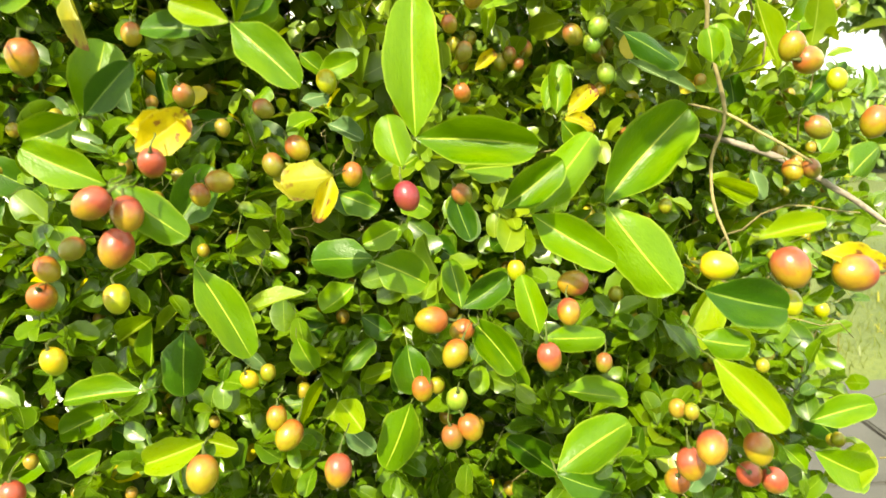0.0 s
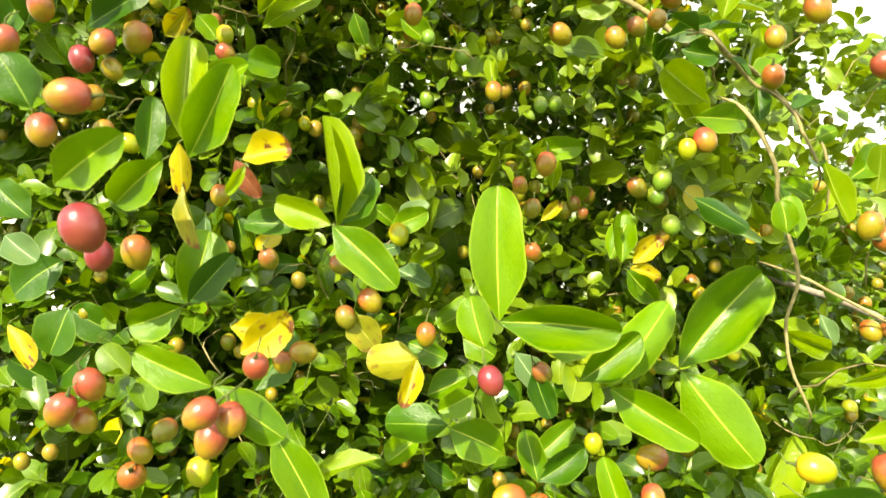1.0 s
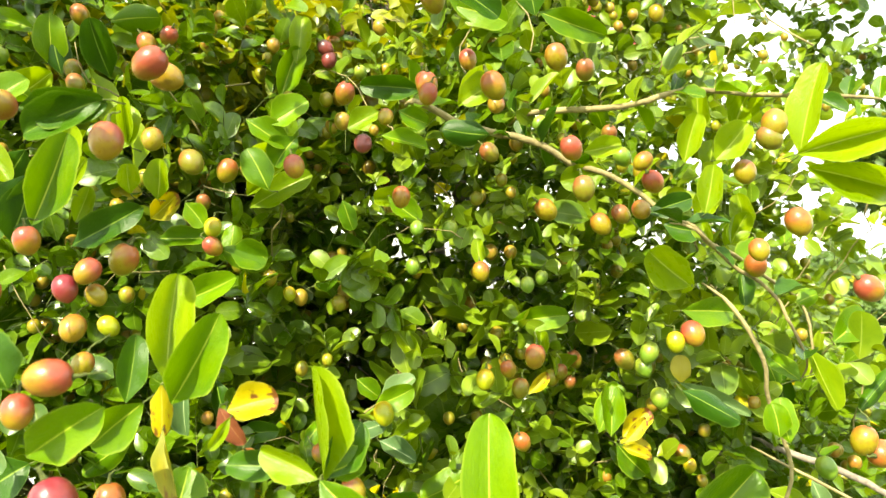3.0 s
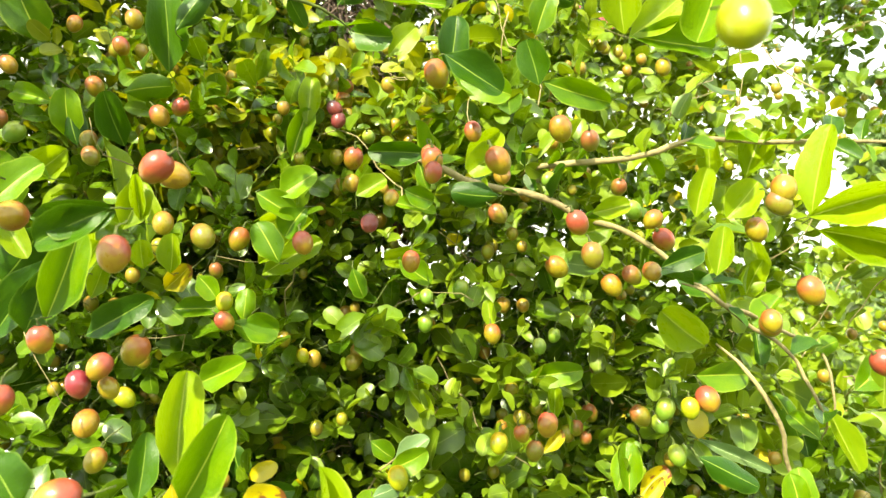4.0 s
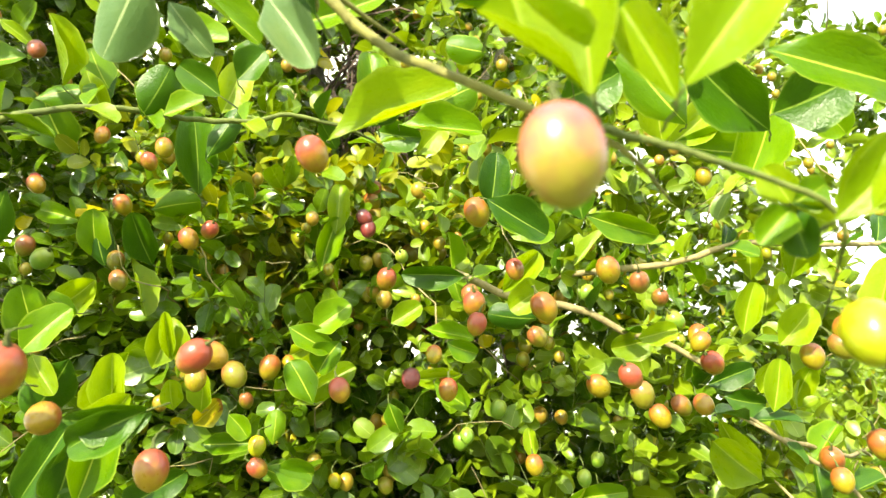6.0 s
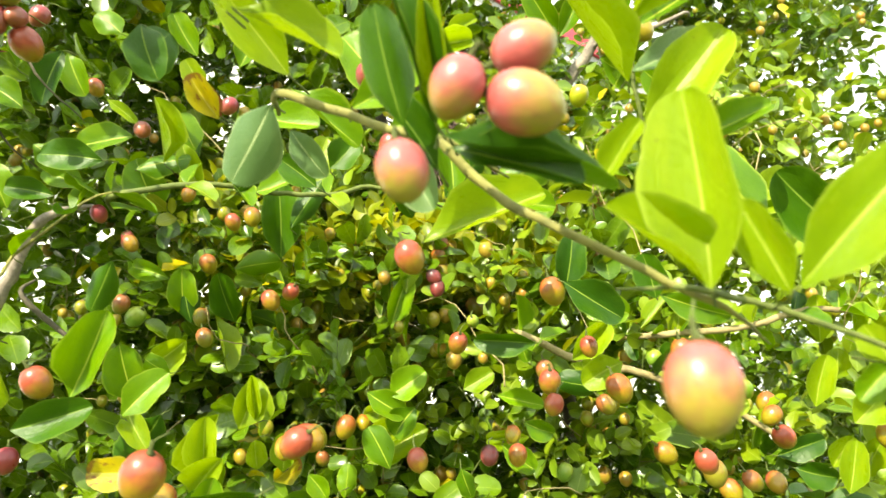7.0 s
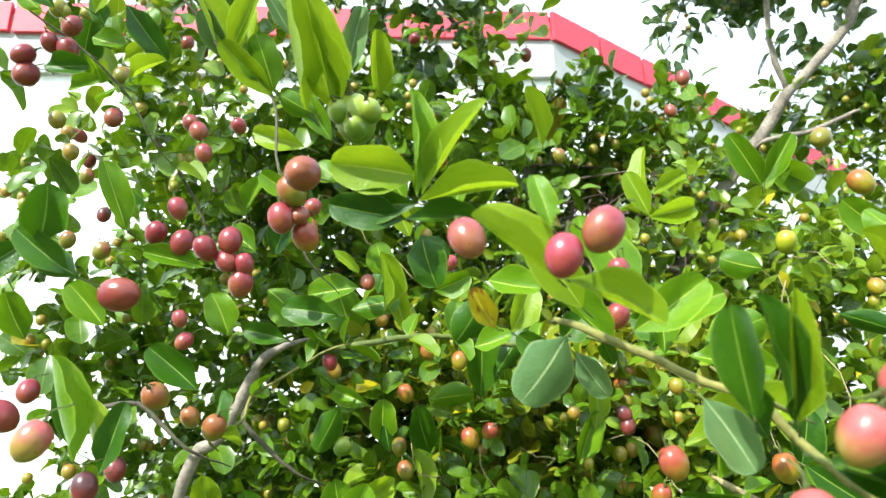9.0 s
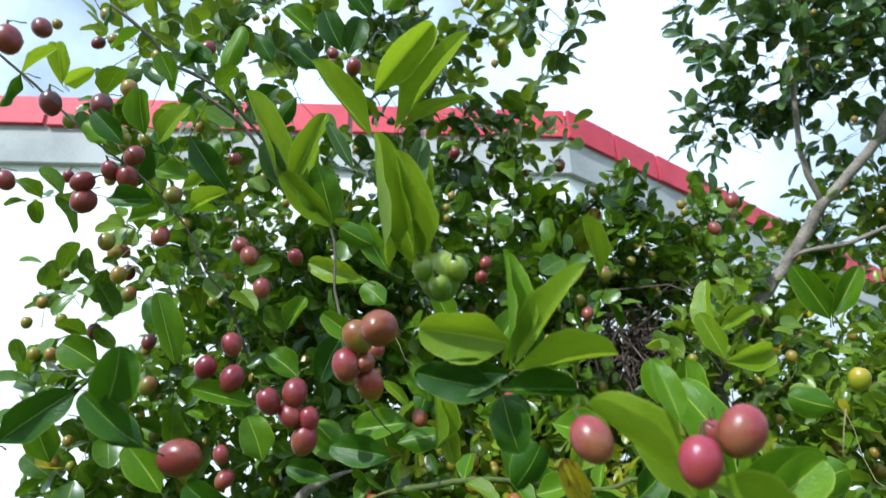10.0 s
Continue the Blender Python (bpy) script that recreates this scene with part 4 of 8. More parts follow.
leaf((-0.142, 0.624, 1.478), (-0.096, 0.617, 1.505), 0.022, (-0.13, -0.99, -0.06), "l")
leaf((-0.136, 0.901, 1.555), (-0.089, 0.914, 1.548), 0.033, (0.25, -0.96, -0.14), "g")
leaf((-0.001, 0.515, 1.496), (0.015, 0.521, 1.488), 0.014, (0.29, -0.94, -0.20), "g")
leaf((0.031, 0.638, 1.535), (0.060, 0.640, 1.561), 0.023, (0.17, -0.98, -0.10), "l")
leaf((0.217, 0.695, 1.481), (0.231, 0.690, 1.519), 0.022, (-0.24, -0.97, -0.03), "l")
leaf((0.226, 0.644, 1.470), (0.250, 0.639, 1.493), 0.027, (-0.23, -0.97, 0.00), "l")
leaf((0.223, 0.703, 1.433), (0.240, 0.699, 1.454), 0.022, (-0.26, -0.97, 0.01), "l")
leaf((0.278, 0.804, 1.407), (0.298, 0.794, 1.443), 0.025, (-0.36, -0.93, -0.07), "l")
leaf((0.198, 0.716, 1.432), (0.227, 0.713, 1.423), 0.024, (-0.13, -0.99, -0.02), "d")
leaf((0.126, 0.640, 1.487), (0.154, 0.644, 1.491), 0.018, (0.14, -0.99, -0.06), "l")
leaf((-0.253, 0.893, 1.578), (-0.201, 0.892, 1.585), 0.035, (-0.00, -0.97, -0.23), "g")
leaf((-0.215, 0.888, 1.579), (-0.161, 0.902, 1.595), 0.041, (0.29, -0.94, -0.18), "g")
leaf((-0.307, 0.631, 1.608), (-0.298, 0.615, 1.645), 0.027, (0.53, -0.72, -0.45), "g")
leaf((-0.324, 0.634, 1.645), (-0.363, 0.635, 1.661), 0.020, (-0.06, -1.00, -0.05), "g")
leaf((-0.260, 0.640, 1.647), (-0.222, 0.648, 1.649), 0.025, (0.22, -0.91, -0.35), "g")
leaf((0.191, 0.719, 1.414), (0.212, 0.739, 1.372), 0.029, (0.01, -0.90, -0.43), "l")
leaf((-0.015, 0.685, 1.476), (-0.050, 0.689, 1.476), 0.019, (-0.11, -0.99, -0.07), "l")
leaf((-0.267, 0.853, 1.875), (-0.238, 0.860, 1.912), 0.042, (0.55, -0.79, -0.27), "d")
leaf((0.168, 0.424, 1.568), (0.140, 0.416, 1.603), 0.028, (-0.27, -0.88, -0.40), "d")
leaf((0.171, 0.423, 1.575), (0.201, 0.415, 1.582), 0.031, (-0.18, -0.93, -0.31), "d")
leaf((0.145, 0.468, 1.591), (0.120, 0.464, 1.636), 0.030, (-0.29, -0.93, -0.24), "g")
leaf((0.083, 0.467, 1.615), (0.114, 0.463, 1.623), 0.031, (-0.02, -0.92, -0.40), "d")
leaf((0.160, 0.388, 1.591), (0.212, 0.391, 1.568), 0.024, (0.05, -1.00, -0.02), "g")
leaf((-0.064, 0.279, 1.651), (-0.092, 0.266, 1.674), 0.016, (0.68, -0.52, 0.52), "l")
leaf((-0.060, 0.276, 1.650), (-0.031, 0.292, 1.633), 0.016, (0.62, -0.68, 0.40), "l")
leaf((-0.092, 0.394, 1.681), (-0.063, 0.411, 1.652), 0.019, (0.66, -0.71, 0.26), "g")
leaf((-0.044, 0.350, 1.642), (-0.013, 0.364, 1.664), 0.021, (0.42, -0.91, -0.03), "g")
leaf((-0.071, 0.326, 1.638), (-0.095, 0.334, 1.612), 0.026, (0.10, -0.93, -0.36), "b")
leaf((-0.070, 0.342, 1.633), (-0.059, 0.351, 1.614), 0.013, (0.28, -0.92, -0.28), "b")
leaf((-0.126, 0.296, 1.700), (-0.087, 0.315, 1.708), 0.014, (0.38, -0.90, 0.24), "l")
leaf((-0.127, 0.295, 1.703), (-0.122, 0.280, 1.746), 0.014, (0.82, -0.49, -0.28), "g")
leaf((-0.125, 0.296, 1.703), (-0.093, 0.287, 1.738), 0.015, (-0.32, -0.94, 0.05), "l")
leaf((-0.126, 0.293, 1.711), (-0.160, 0.280, 1.718), 0.023, (0.25, -0.87, -0.42), "l")
leaf((-0.128, 0.296, 1.699), (-0.166, 0.290, 1.701), 0.017, (0.13, -0.90, -0.41), "d")
leaf((-0.146, 0.346, 1.702), (-0.140, 0.350, 1.676), 0.021, (0.37, -0.93, -0.08), "d")
leaf((-0.036, 0.490, 1.746), (-0.047, 0.482, 1.775), 0.016, (0.02, -0.97, -0.23), "l")
leaf((-0.042, 0.551, 1.776), (-0.038, 0.550, 1.824), 0.020, (-0.51, -0.86, 0.01), "l")
leaf((-0.036, 0.490, 1.744), (-0.007, 0.504, 1.752), 0.018, (0.46, -0.84, -0.29), "l")
leaf((-0.033, 0.552, 1.784), (-0.009, 0.561, 1.799), 0.013, (0.24, -0.95, 0.18), "l")
leaf((-0.436, 0.420, 1.777), (-0.430, 0.395, 1.817), 0.020, (0.91, -0.28, -0.30), "g")
leaf((-0.742, 0.726, 1.942), (-0.767, 0.708, 1.983), 0.048, (0.54, -0.84, -0.02), "d")
leaf((-0.687, 0.749, 1.926), (-0.711, 0.736, 1.990), 0.034, (0.57, -0.82, 0.04), "l")
leaf((-0.678, 0.752, 1.926), (-0.661, 0.728, 1.973), 0.042, (0.60, -0.60, -0.52), "d")
leaf((-0.340, 0.406, 1.727), (-0.373, 0.386, 1.736), 0.017, (0.54, -0.82, 0.18), "g")
leaf((0.176, 0.789, 1.796), (0.142, 0.767, 1.826), 0.034, (0.04, -0.83, -0.55), "g")
leaf((-0.396, 0.370, 1.602), (-0.406, 0.361, 1.646), 0.022, (0.76, -0.65, 0.04), "d")
leaf((-0.475, 0.600, 1.533), (-0.465, 0.573, 1.581), 0.033, (0.66, -0.59, -0.46), "l")
leaf((-0.317, 0.577, 1.535), (-0.313, 0.554, 1.575), 0.034, (0.55, -0.70, -0.45), "g")
leaf((-0.210, 0.309, 1.556), (-0.212, 0.296, 1.578), 0.015, (0.71, -0.63, -0.32), "d")
leaf((-0.252, 0.520, 1.708), (-0.244, 0.500, 1.749), 0.019, (0.96, -0.11, -0.25), "l")
leaf((-0.358, 0.668, 1.722), (-0.362, 0.639, 1.767), 0.043, (0.53, -0.73, -0.43), "g")
leaf((-0.062, 0.266, 1.668), (-0.067, 0.264, 1.688), 0.010, (0.18, -0.98, -0.06), "g")
leaf((0.011, 0.257, 1.584), (0.051, 0.285, 1.570), 0.021, (0.59, -0.58, 0.56), "d")
leaf((-0.019, 0.312, 1.607), (-0.006, 0.316, 1.582), 0.017, (0.07, -0.99, -0.13), "b")
leaf((0.138, 0.595, 1.807), (0.177, 0.603, 1.827), 0.026, (0.27, -0.95, -0.18), "l")
leaf((0.053, 0.622, 1.804), (0.033, 0.598, 1.842), 0.024, (-0.01, -0.84, -0.54), "g")
leaf((0.055, 0.622, 1.805), (0.080, 0.615, 1.840), 0.019, (0.02, -0.98, -0.22), "g")
leaf((-0.461, 0.590, 1.721), (-0.469, 0.571, 1.759), 0.034, (0.64, -0.74, -0.22), "g")
leaf((-0.297, 0.288, 1.659), (-0.312, 0.279, 1.679), 0.017, (0.59, -0.80, 0.08), "g")
leaf((-0.244, 0.382, 1.907), (-0.276, 0.350, 1.955), 0.021, (0.64, -0.76, -0.10), "l")
leaf((-0.237, 0.371, 1.935), (-0.191, 0.363, 1.973), 0.024, (0.39, -0.69, -0.60), "l")
leaf((-0.228, 0.387, 1.911), (-0.165, 0.370, 1.958), 0.025, (-0.23, -0.97, -0.04), "l")
leaf((-0.226, 0.388, 1.911), (-0.172, 0.393, 1.929), 0.018, (-0.03, -0.94, 0.35), "l")
leaf((-0.281, 0.397, 1.851), (-0.280, 0.371, 1.882), 0.025, (0.46, -0.67, -0.57), "g")
leaf((-0.310, 0.374, 1.873), (-0.325, 0.340, 1.935), 0.022, (0.96, -0.25, 0.08), "l")
leaf((-0.306, 0.375, 1.874), (-0.277, 0.369, 1.925), 0.018, (0.35, -0.88, -0.31), "l")
leaf((-0.282, 0.398, 1.848), (-0.306, 0.369, 1.880), 0.020, (0.43, -0.80, -0.41), "l")
leaf((-0.180, 0.285, 1.753), (-0.173, 0.248, 1.799), 0.018, (0.92, -0.22, -0.32), "l")
leaf((-0.358, 0.730, 2.047), (-0.343, 0.685, 2.112), 0.034, (0.67, -0.53, -0.52), "l")
leaf((-0.261, 0.387, 1.886), (-0.271, 0.366, 1.914), 0.011, (0.40, -0.79, -0.46), "b")
leaf((-0.167, 0.291, 1.753), (-0.173, 0.278, 1.778), 0.015, (0.35, -0.86, -0.37), "l")
leaf((-0.249, 0.426, 1.818), (-0.265, 0.410, 1.853), 0.018, (0.35, -0.90, -0.26), "g")
leaf((-0.134, 0.297, 1.693), (-0.162, 0.281, 1.699), 0.017, (0.45, -0.85, -0.27), "d")
leaf((-0.133, 0.297, 1.693), (-0.106, 0.314, 1.693), 0.013, (0.50, -0.84, 0.22), "d")
leaf((-0.413, 0.286, 1.690), (-0.376, 0.292, 1.713), 0.022, (0.43, -0.76, -0.49), "d")
leaf((-0.290, 0.241, 1.688), (-0.279, 0.232, 1.710), 0.020, (0.63, -0.58, -0.52), "d")
leaf((-0.281, 0.251, 1.675), (-0.296, 0.234, 1.693), 0.015, (0.68, -0.72, -0.13), "d")
leaf((-0.387, 0.378, 1.754), (-0.389, 0.356, 1.797), 0.021, (0.92, -0.36, -0.16), "g")
leaf((-0.712, 0.461, 2.159), (-0.715, 0.442, 2.208), 0.025, (0.72, -0.66, -0.21), "l")
leaf((-0.910, 0.595, 2.323), (-0.863, 0.601, 2.341), 0.027, (0.36, -0.55, -0.76), "l")
leaf((-0.074, 0.489, 1.717), (-0.082, 0.476, 1.746), 0.021, (0.10, -0.91, -0.40), "g")
leaf((-0.047, 0.421, 1.661), (-0.003, 0.431, 1.672), 0.025, (0.23, -0.97, -0.03), "g")
leaf((-0.012, 0.584, 1.666), (0.031, 0.583, 1.684), 0.034, (0.01, -1.00, -0.04), "g")
leaf((-0.224, 0.976, 2.072), (-0.211, 0.950, 2.134), 0.032, (0.16, -0.90, -0.40), "l")
leaf((-0.226, 0.975, 2.072), (-0.283, 0.958, 2.078), 0.028, (0.22, -0.88, -0.43), "l")
leaf((-0.220, 0.977, 2.072), (-0.173, 0.958, 2.110), 0.030, (0.05, -0.86, -0.51), "l")
leaf((-0.517, 0.427, 1.951), (-0.497, 0.413, 1.989), 0.033, (0.64, -0.55, -0.53), "d")
leaf((-0.369, 0.338, 1.911), (-0.351, 0.361, 1.877), 0.021, (0.48, -0.83, -0.28), "d")
leaf((0.134, 1.182, 2.057), (0.201, 1.244, 2.029), 0.056, (0.34, -0.67, -0.66), "g")
leaf((0.044, 0.643, 1.737), (0.013, 0.636, 1.748), 0.027, (0.11, -0.95, -0.28), "g")
leaf((-0.311, 0.293, 1.594), (-0.313, 0.272, 1.640), 0.021, (0.96, 0.24, 0.14), "g")
leaf((-0.396, 0.390, 1.590), (-0.409, 0.382, 1.634), 0.020, (0.96, 0.02, 0.29), "l")
leaf((-0.365, 0.360, 1.588), (-0.352, 0.359, 1.628), 0.018, (0.41, -0.90, -0.16), "d")
leaf((-0.488, 0.403, 1.771), (-0.509, 0.385, 1.786), 0.028, (0.57, -0.81, -0.16), "g")
leaf((-0.277, 0.253, 1.673), (-0.299, 0.237, 1.692), 0.015, (0.54, -0.84, -0.05), "d")
leaf((-0.651, 0.514, 1.722), (-0.653, 0.487, 1.763), 0.032, (0.80, -0.52, -0.30), "g")
leaf((-0.244, 0.372, 1.751), (-0.261, 0.362, 1.766), 0.014, (0.31, -0.93, -0.21), "g")
leaf((-0.268, 0.474, 1.697), (-0.312, 0.465, 1.706), 0.024, (0.17, -0.97, -0.15), "d")
leaf((-0.328, 0.664, 1.764), (-0.314, 0.664, 1.800), 0.024, (0.45, -0.87, -0.18), "d")
leaf((-0.397, 0.476, 1.651), (-0.430, 0.458, 1.683), 0.027, (0.51, -0.86, 0.03), "d")
leaf((-0.284, 0.506, 1.633), (-0.309, 0.514, 1.600), 0.022, (0.29, -0.86, -0.43), "d")
leaf((-0.300, 0.631, 1.601), (-0.300, 0.619, 1.641), 0.025, (0.44, -0.86, -0.26), "d")
leaf((-0.265, 0.645, 1.599), (-0.266, 0.620, 1.639), 0.027, (0.43, -0.77, -0.48), "d")
leaf((-0.197, 0.882, 1.599), (-0.169, 0.873, 1.664), 0.030, (-0.24, -0.97, -0.02), "l")
leaf((-0.116, 0.547, 1.841), (-0.120, 0.516, 1.879), 0.021, (0.75, -0.55, -0.36), "l")
leaf((-0.200, 0.990, 2.060), (-0.162, 0.963, 2.125), 0.033, (-0.22, -0.94, -0.26), "y")
leaf((-0.266, 0.417, 1.812), (-0.303, 0.405, 1.826), 0.018, (0.16, -0.92, -0.35), "l")
leaf((-0.255, 0.413, 1.835), (-0.273, 0.396, 1.845), 0.018, (0.45, -0.75, -0.49), "g")
leaf((-0.166, 0.292, 1.752), (-0.168, 0.261, 1.796), 0.017, (0.84, -0.46, -0.29), "l")
leaf((-0.232, 0.413, 1.858), (-0.218, 0.412, 1.912), 0.018, (0.56, -0.81, -0.17), "b")
leaf((-0.287, 0.394, 1.856), (-0.291, 0.377, 1.881), 0.024, (0.50, -0.76, -0.42), "g")
leaf((-0.315, 0.376, 1.877), (-0.316, 0.356, 1.903), 0.018, (0.55, -0.67, -0.50), "b")
leaf((-0.299, 0.381, 1.880), (-0.294, 0.377, 1.916), 0.018, (0.64, -0.75, -0.16), "l")
leaf((-0.063, 0.326, 1.650), (-0.080, 0.307, 1.679), 0.019, (0.31, -0.87, -0.39), "l")
leaf((-0.043, 0.411, 1.675), (-0.067, 0.406, 1.714), 0.027, (0.02, -0.99, -0.11), "g")
leaf((-0.061, 0.494, 1.707), (-0.061, 0.489, 1.746), 0.023, (0.24, -0.96, -0.12), "g")
leaf((-0.149, 0.351, 1.680), (-0.136, 0.354, 1.700), 0.024, (0.62, -0.71, -0.32), "d")
leaf((-0.244, 0.383, 1.519), (-0.209, 0.395, 1.527), 0.020, (0.35, -0.93, -0.10), "d")
leaf((-0.256, 0.560, 1.472), (-0.226, 0.543, 1.515), 0.023, (-0.11, -0.95, -0.31), "l")
leaf((-0.217, 0.593, 1.499), (-0.219, 0.590, 1.543), 0.019, (0.98, -0.20, 0.02), "l")
leaf((-0.142, 0.629, 1.469), (-0.094, 0.633, 1.491), 0.025, (0.10, -0.99, -0.02), "l")
leaf((0.034, 0.541, 1.583), (0.067, 0.558, 1.560), 0.021, (0.25, -0.92, -0.32), "g")
leaf((0.012, 0.264, 1.583), (0.045, 0.265, 1.570), 0.015, (0.12, -0.97, 0.22), "d")
leaf((0.073, 0.265, 1.536), (0.074, 0.261, 1.584), 0.025, (-0.45, -0.89, -0.06), "l")
leaf((0.092, 0.269, 1.533), (0.084, 0.269, 1.557), 0.012, (-0.27, -0.96, -0.11), "l")
leaf((0.093, 0.264, 1.534), (0.121, 0.251, 1.561), 0.019, (-0.30, -0.95, -0.11), "l")
leaf((0.052, 0.304, 1.577), (0.067, 0.301, 1.595), 0.010, (-0.26, -0.97, 0.03), "l")
leaf((0.074, 0.270, 1.536), (0.052, 0.262, 1.559), 0.014, (0.48, -0.86, 0.16), "l")
leaf((0.129, 0.316, 1.514), (0.124, 0.316, 1.525), 0.011, (-0.36, -0.91, -0.19), "l")
leaf((0.129, 0.316, 1.514), (0.139, 0.315, 1.518), 0.011, (-0.08, -0.99, -0.14), "g")
leaf((0.130, 0.317, 1.513), (0.119, 0.315, 1.504), 0.011, (0.10, -0.99, 0.11), "g")
leaf((0.130, 0.317, 1.513), (0.131, 0.317, 1.499), 0.011, (-0.36, -0.93, -0.08), "d")
leaf((0.129, 0.316, 1.514), (0.140, 0.320, 1.507), 0.010, (-0.02, -0.88, -0.47), "l")
leaf((-0.111, 0.355, 1.651), (-0.119, 0.345, 1.669), 0.013, (0.37, -0.88, -0.31), "y")
leaf((-0.112, 0.359, 1.654), (-0.117, 0.352, 1.667), 0.009, (0.36, -0.87, -0.33), "w")
leaf((0.132, 0.298, 1.505), (0.156, 0.295, 1.524), 0.016, (-0.09, -1.00, -0.02), "l")
leaf((0.134, 0.300, 1.504), (0.148, 0.296, 1.523), 0.013, (-0.22, -0.97, -0.02), "l")
fruit((-0.180, 0.607, 1.337), 0.0165, "o")
fruit((-0.145, 0.432, 1.293), 0.0167, "o")
fruit((-0.129, 0.565, 1.284), 0.0160, "n")
fruit((-0.054, 0.664, 1.295), 0.0192, "y")
fruit((-0.073, 0.399, 1.236), 0.0133, "p")
fruit((-0.090, 0.509, 1.225), 0.0162, "o", (-1.00, 0.14, 0.16))
fruit((-0.088, 0.375, 1.222), 0.0145, "p", (0.80, 0.35, 0.48))
fruit((-0.081, 0.387, 1.216), 0.0146, "p")
fruit((-0.109, 0.422, 1.199), 0.0183, "p", (0.25, 0.35, 0.92))
fruit((-0.158, 0.440, 1.190), 0.0139, "o")
fruit((-0.168, 0.446, 1.175), 0.0166, "o")
fruit((-0.145, 0.443, 1.199), 0.0133, "n")
fruit((-0.148, 0.479, 1.165), 0.0162, "y")
fruit((-0.169, 0.447, 1.140), 0.0151, "y")
fruit((-0.097, 0.526, 1.096), 0.0132, "y")
fruit((0.025, 0.475, 1.207), 0.0158, "r")
fruit((0.053, 0.507, 1.203), 0.0131, "n")
fruit((-0.076, 0.633, 1.244), 0.0201, "o")
fruit((-0.096, 0.630, 1.233), 0.0184, "n")
fruit((-0.094, 0.619, 1.275), 0.0161, "n")
fruit((0.050, 0.642, 1.324), 0.0137, "o")
fruit((0.055, 0.628, 1.271), 0.0147, "o")
fruit((0.058, 0.667, 1.306), 0.0162, "n")
fruit((0.097, 0.743, 1.310), 0.0143, "n")
fruit((0.113, 0.774, 1.318), 0.0171, "n")
fruit((0.152, 0.724, 1.318), 0.0186, "n")
fruit((0.168, 0.727, 1.309), 0.0167, "g")
fruit((0.178, 0.724, 1.282), 0.0177, "g")
fruit((0.117, 0.550, 1.136), 0.0191, "p", (0.98, 0.27, -0.13))
fruit((0.108, 0.500, 1.130), 0.0151, "p")
fruit((0.027, 0.512, 1.129), 0.0189, "o", (0.98, 0.27, -0.13))
fruit((0.043, 0.535, 1.115), 0.0160, "o")
fruit((0.039, 0.512, 1.107), 0.0172, "o")
fruit((0.010, 0.561, 1.069), 0.0173, "o")
fruit((0.093, 0.472, 1.113), 0.0153, "p")
fruit((0.179, 0.456, 1.158), 0.0169, "y", (-0.98, 0.15, 0.25))
fruit((0.212, 0.452, 1.155), 0.0200, "p", (-0.36, 0.20, 0.91))
fruit((0.243, 0.454, 1.149), 0.0207, "p", (0.98, 0.27, -0.13))
fruit((0.216, 0.465, 1.134), 0.0139, "y")
fruit((0.399, 0.823, 1.027), 0.0165, "y")
fruit((0.260, 0.554, 1.270), 0.0173, "o")
fruit((0.271, 0.557, 1.261), 0.0191, "o")
fruit((0.303, 0.588, 1.249), 0.0142, "y")
fruit((0.325, 0.585, 1.219), 0.0205, "o")
fruit((0.314, 0.739, 1.210), 0.0191, "g")
fruit((0.287, 0.581, 1.219), 0.0167, "n")
fruit((0.317, 0.658, 1.187), 0.0158, "n")
fruit((-0.082, 0.524, 1.070), 0.0154, "o")
fruit((-0.075, 0.523, 1.058), 0.0198, "o")
fruit((-0.072, 0.397, 1.095), 0.0165, "o", (0.08, 0.34, 0.96))
fruit((-0.024, 0.448, 1.068), 0.0165, "p", (0.08, 0.34, 0.96))
fruit((0.040, 0.564, 1.037), 0.0190, "o")
fruit((0.027, 0.562, 1.032), 0.0174, "n")
fruit((0.032, 0.570, 1.056), 0.0176, "g")
fruit((0.165, 0.435, 1.073), 0.0165, "p")
fruit((0.160, 0.455, 1.055), 0.0165, "p")
fruit((0.162, 0.494, 1.025), 0.0165, "o")
fruit((0.198, 0.465, 1.056), 0.0165, "o")
fruit((0.204, 0.497, 1.025), 0.0165, "p")
fruit((0.218, 0.497, 1.020), 0.0165, "p")
fruit((0.239, 0.754, 0.966), 0.0165, "o")
fruit((0.137, 0.577, 1.072), 0.0135, "n")
fruit((0.081, 0.543, 1.149), 0.0131, "y")
fruit((-0.120, 0.626, 1.201), 0.0132, "g")
fruit((-0.224, 0.466, 1.057), 0.0165, "p")
fruit((-0.109, 0.522, 1.218), 0.0140, "o")
fruit((-0.127, 0.366, 1.356), 0.0168, "p", (0.97, 0.31, -0.07))
fruit((-0.172, 0.448, 1.378), 0.0149, "p")
fruit((-0.141, 0.367, 1.344), 0.0135, "p")
fruit((-0.139, 0.384, 1.304), 0.0210, "r")
fruit((-0.149, 0.408, 1.292), 0.0143, "r")
fruit((-0.166, 0.446, 1.359), 0.0124, "o")
fruit((-0.247, 0.601, 1.384), 0.0165, "y")
fruit((-0.175, 0.447, 1.399), 0.0143, "r")
fruit((-0.163, 0.448, 1.407), 0.0143, "p")
fruit((-0.165, 0.458, 1.395), 0.0122, "o")
fruit((-0.154, 0.467, 1.414), 0.0172, "o")
fruit((-0.186, 0.434, 1.424), 0.0144, "p")
fruit((-0.180, 0.400, 1.396), 0.0130, "p")
fruit((-0.154, 0.400, 1.233), 0.0151, "p")
fruit((-0.163, 0.391, 1.224), 0.0152, "p")
fruit((-0.161, 0.403, 1.216), 0.0128, "o")
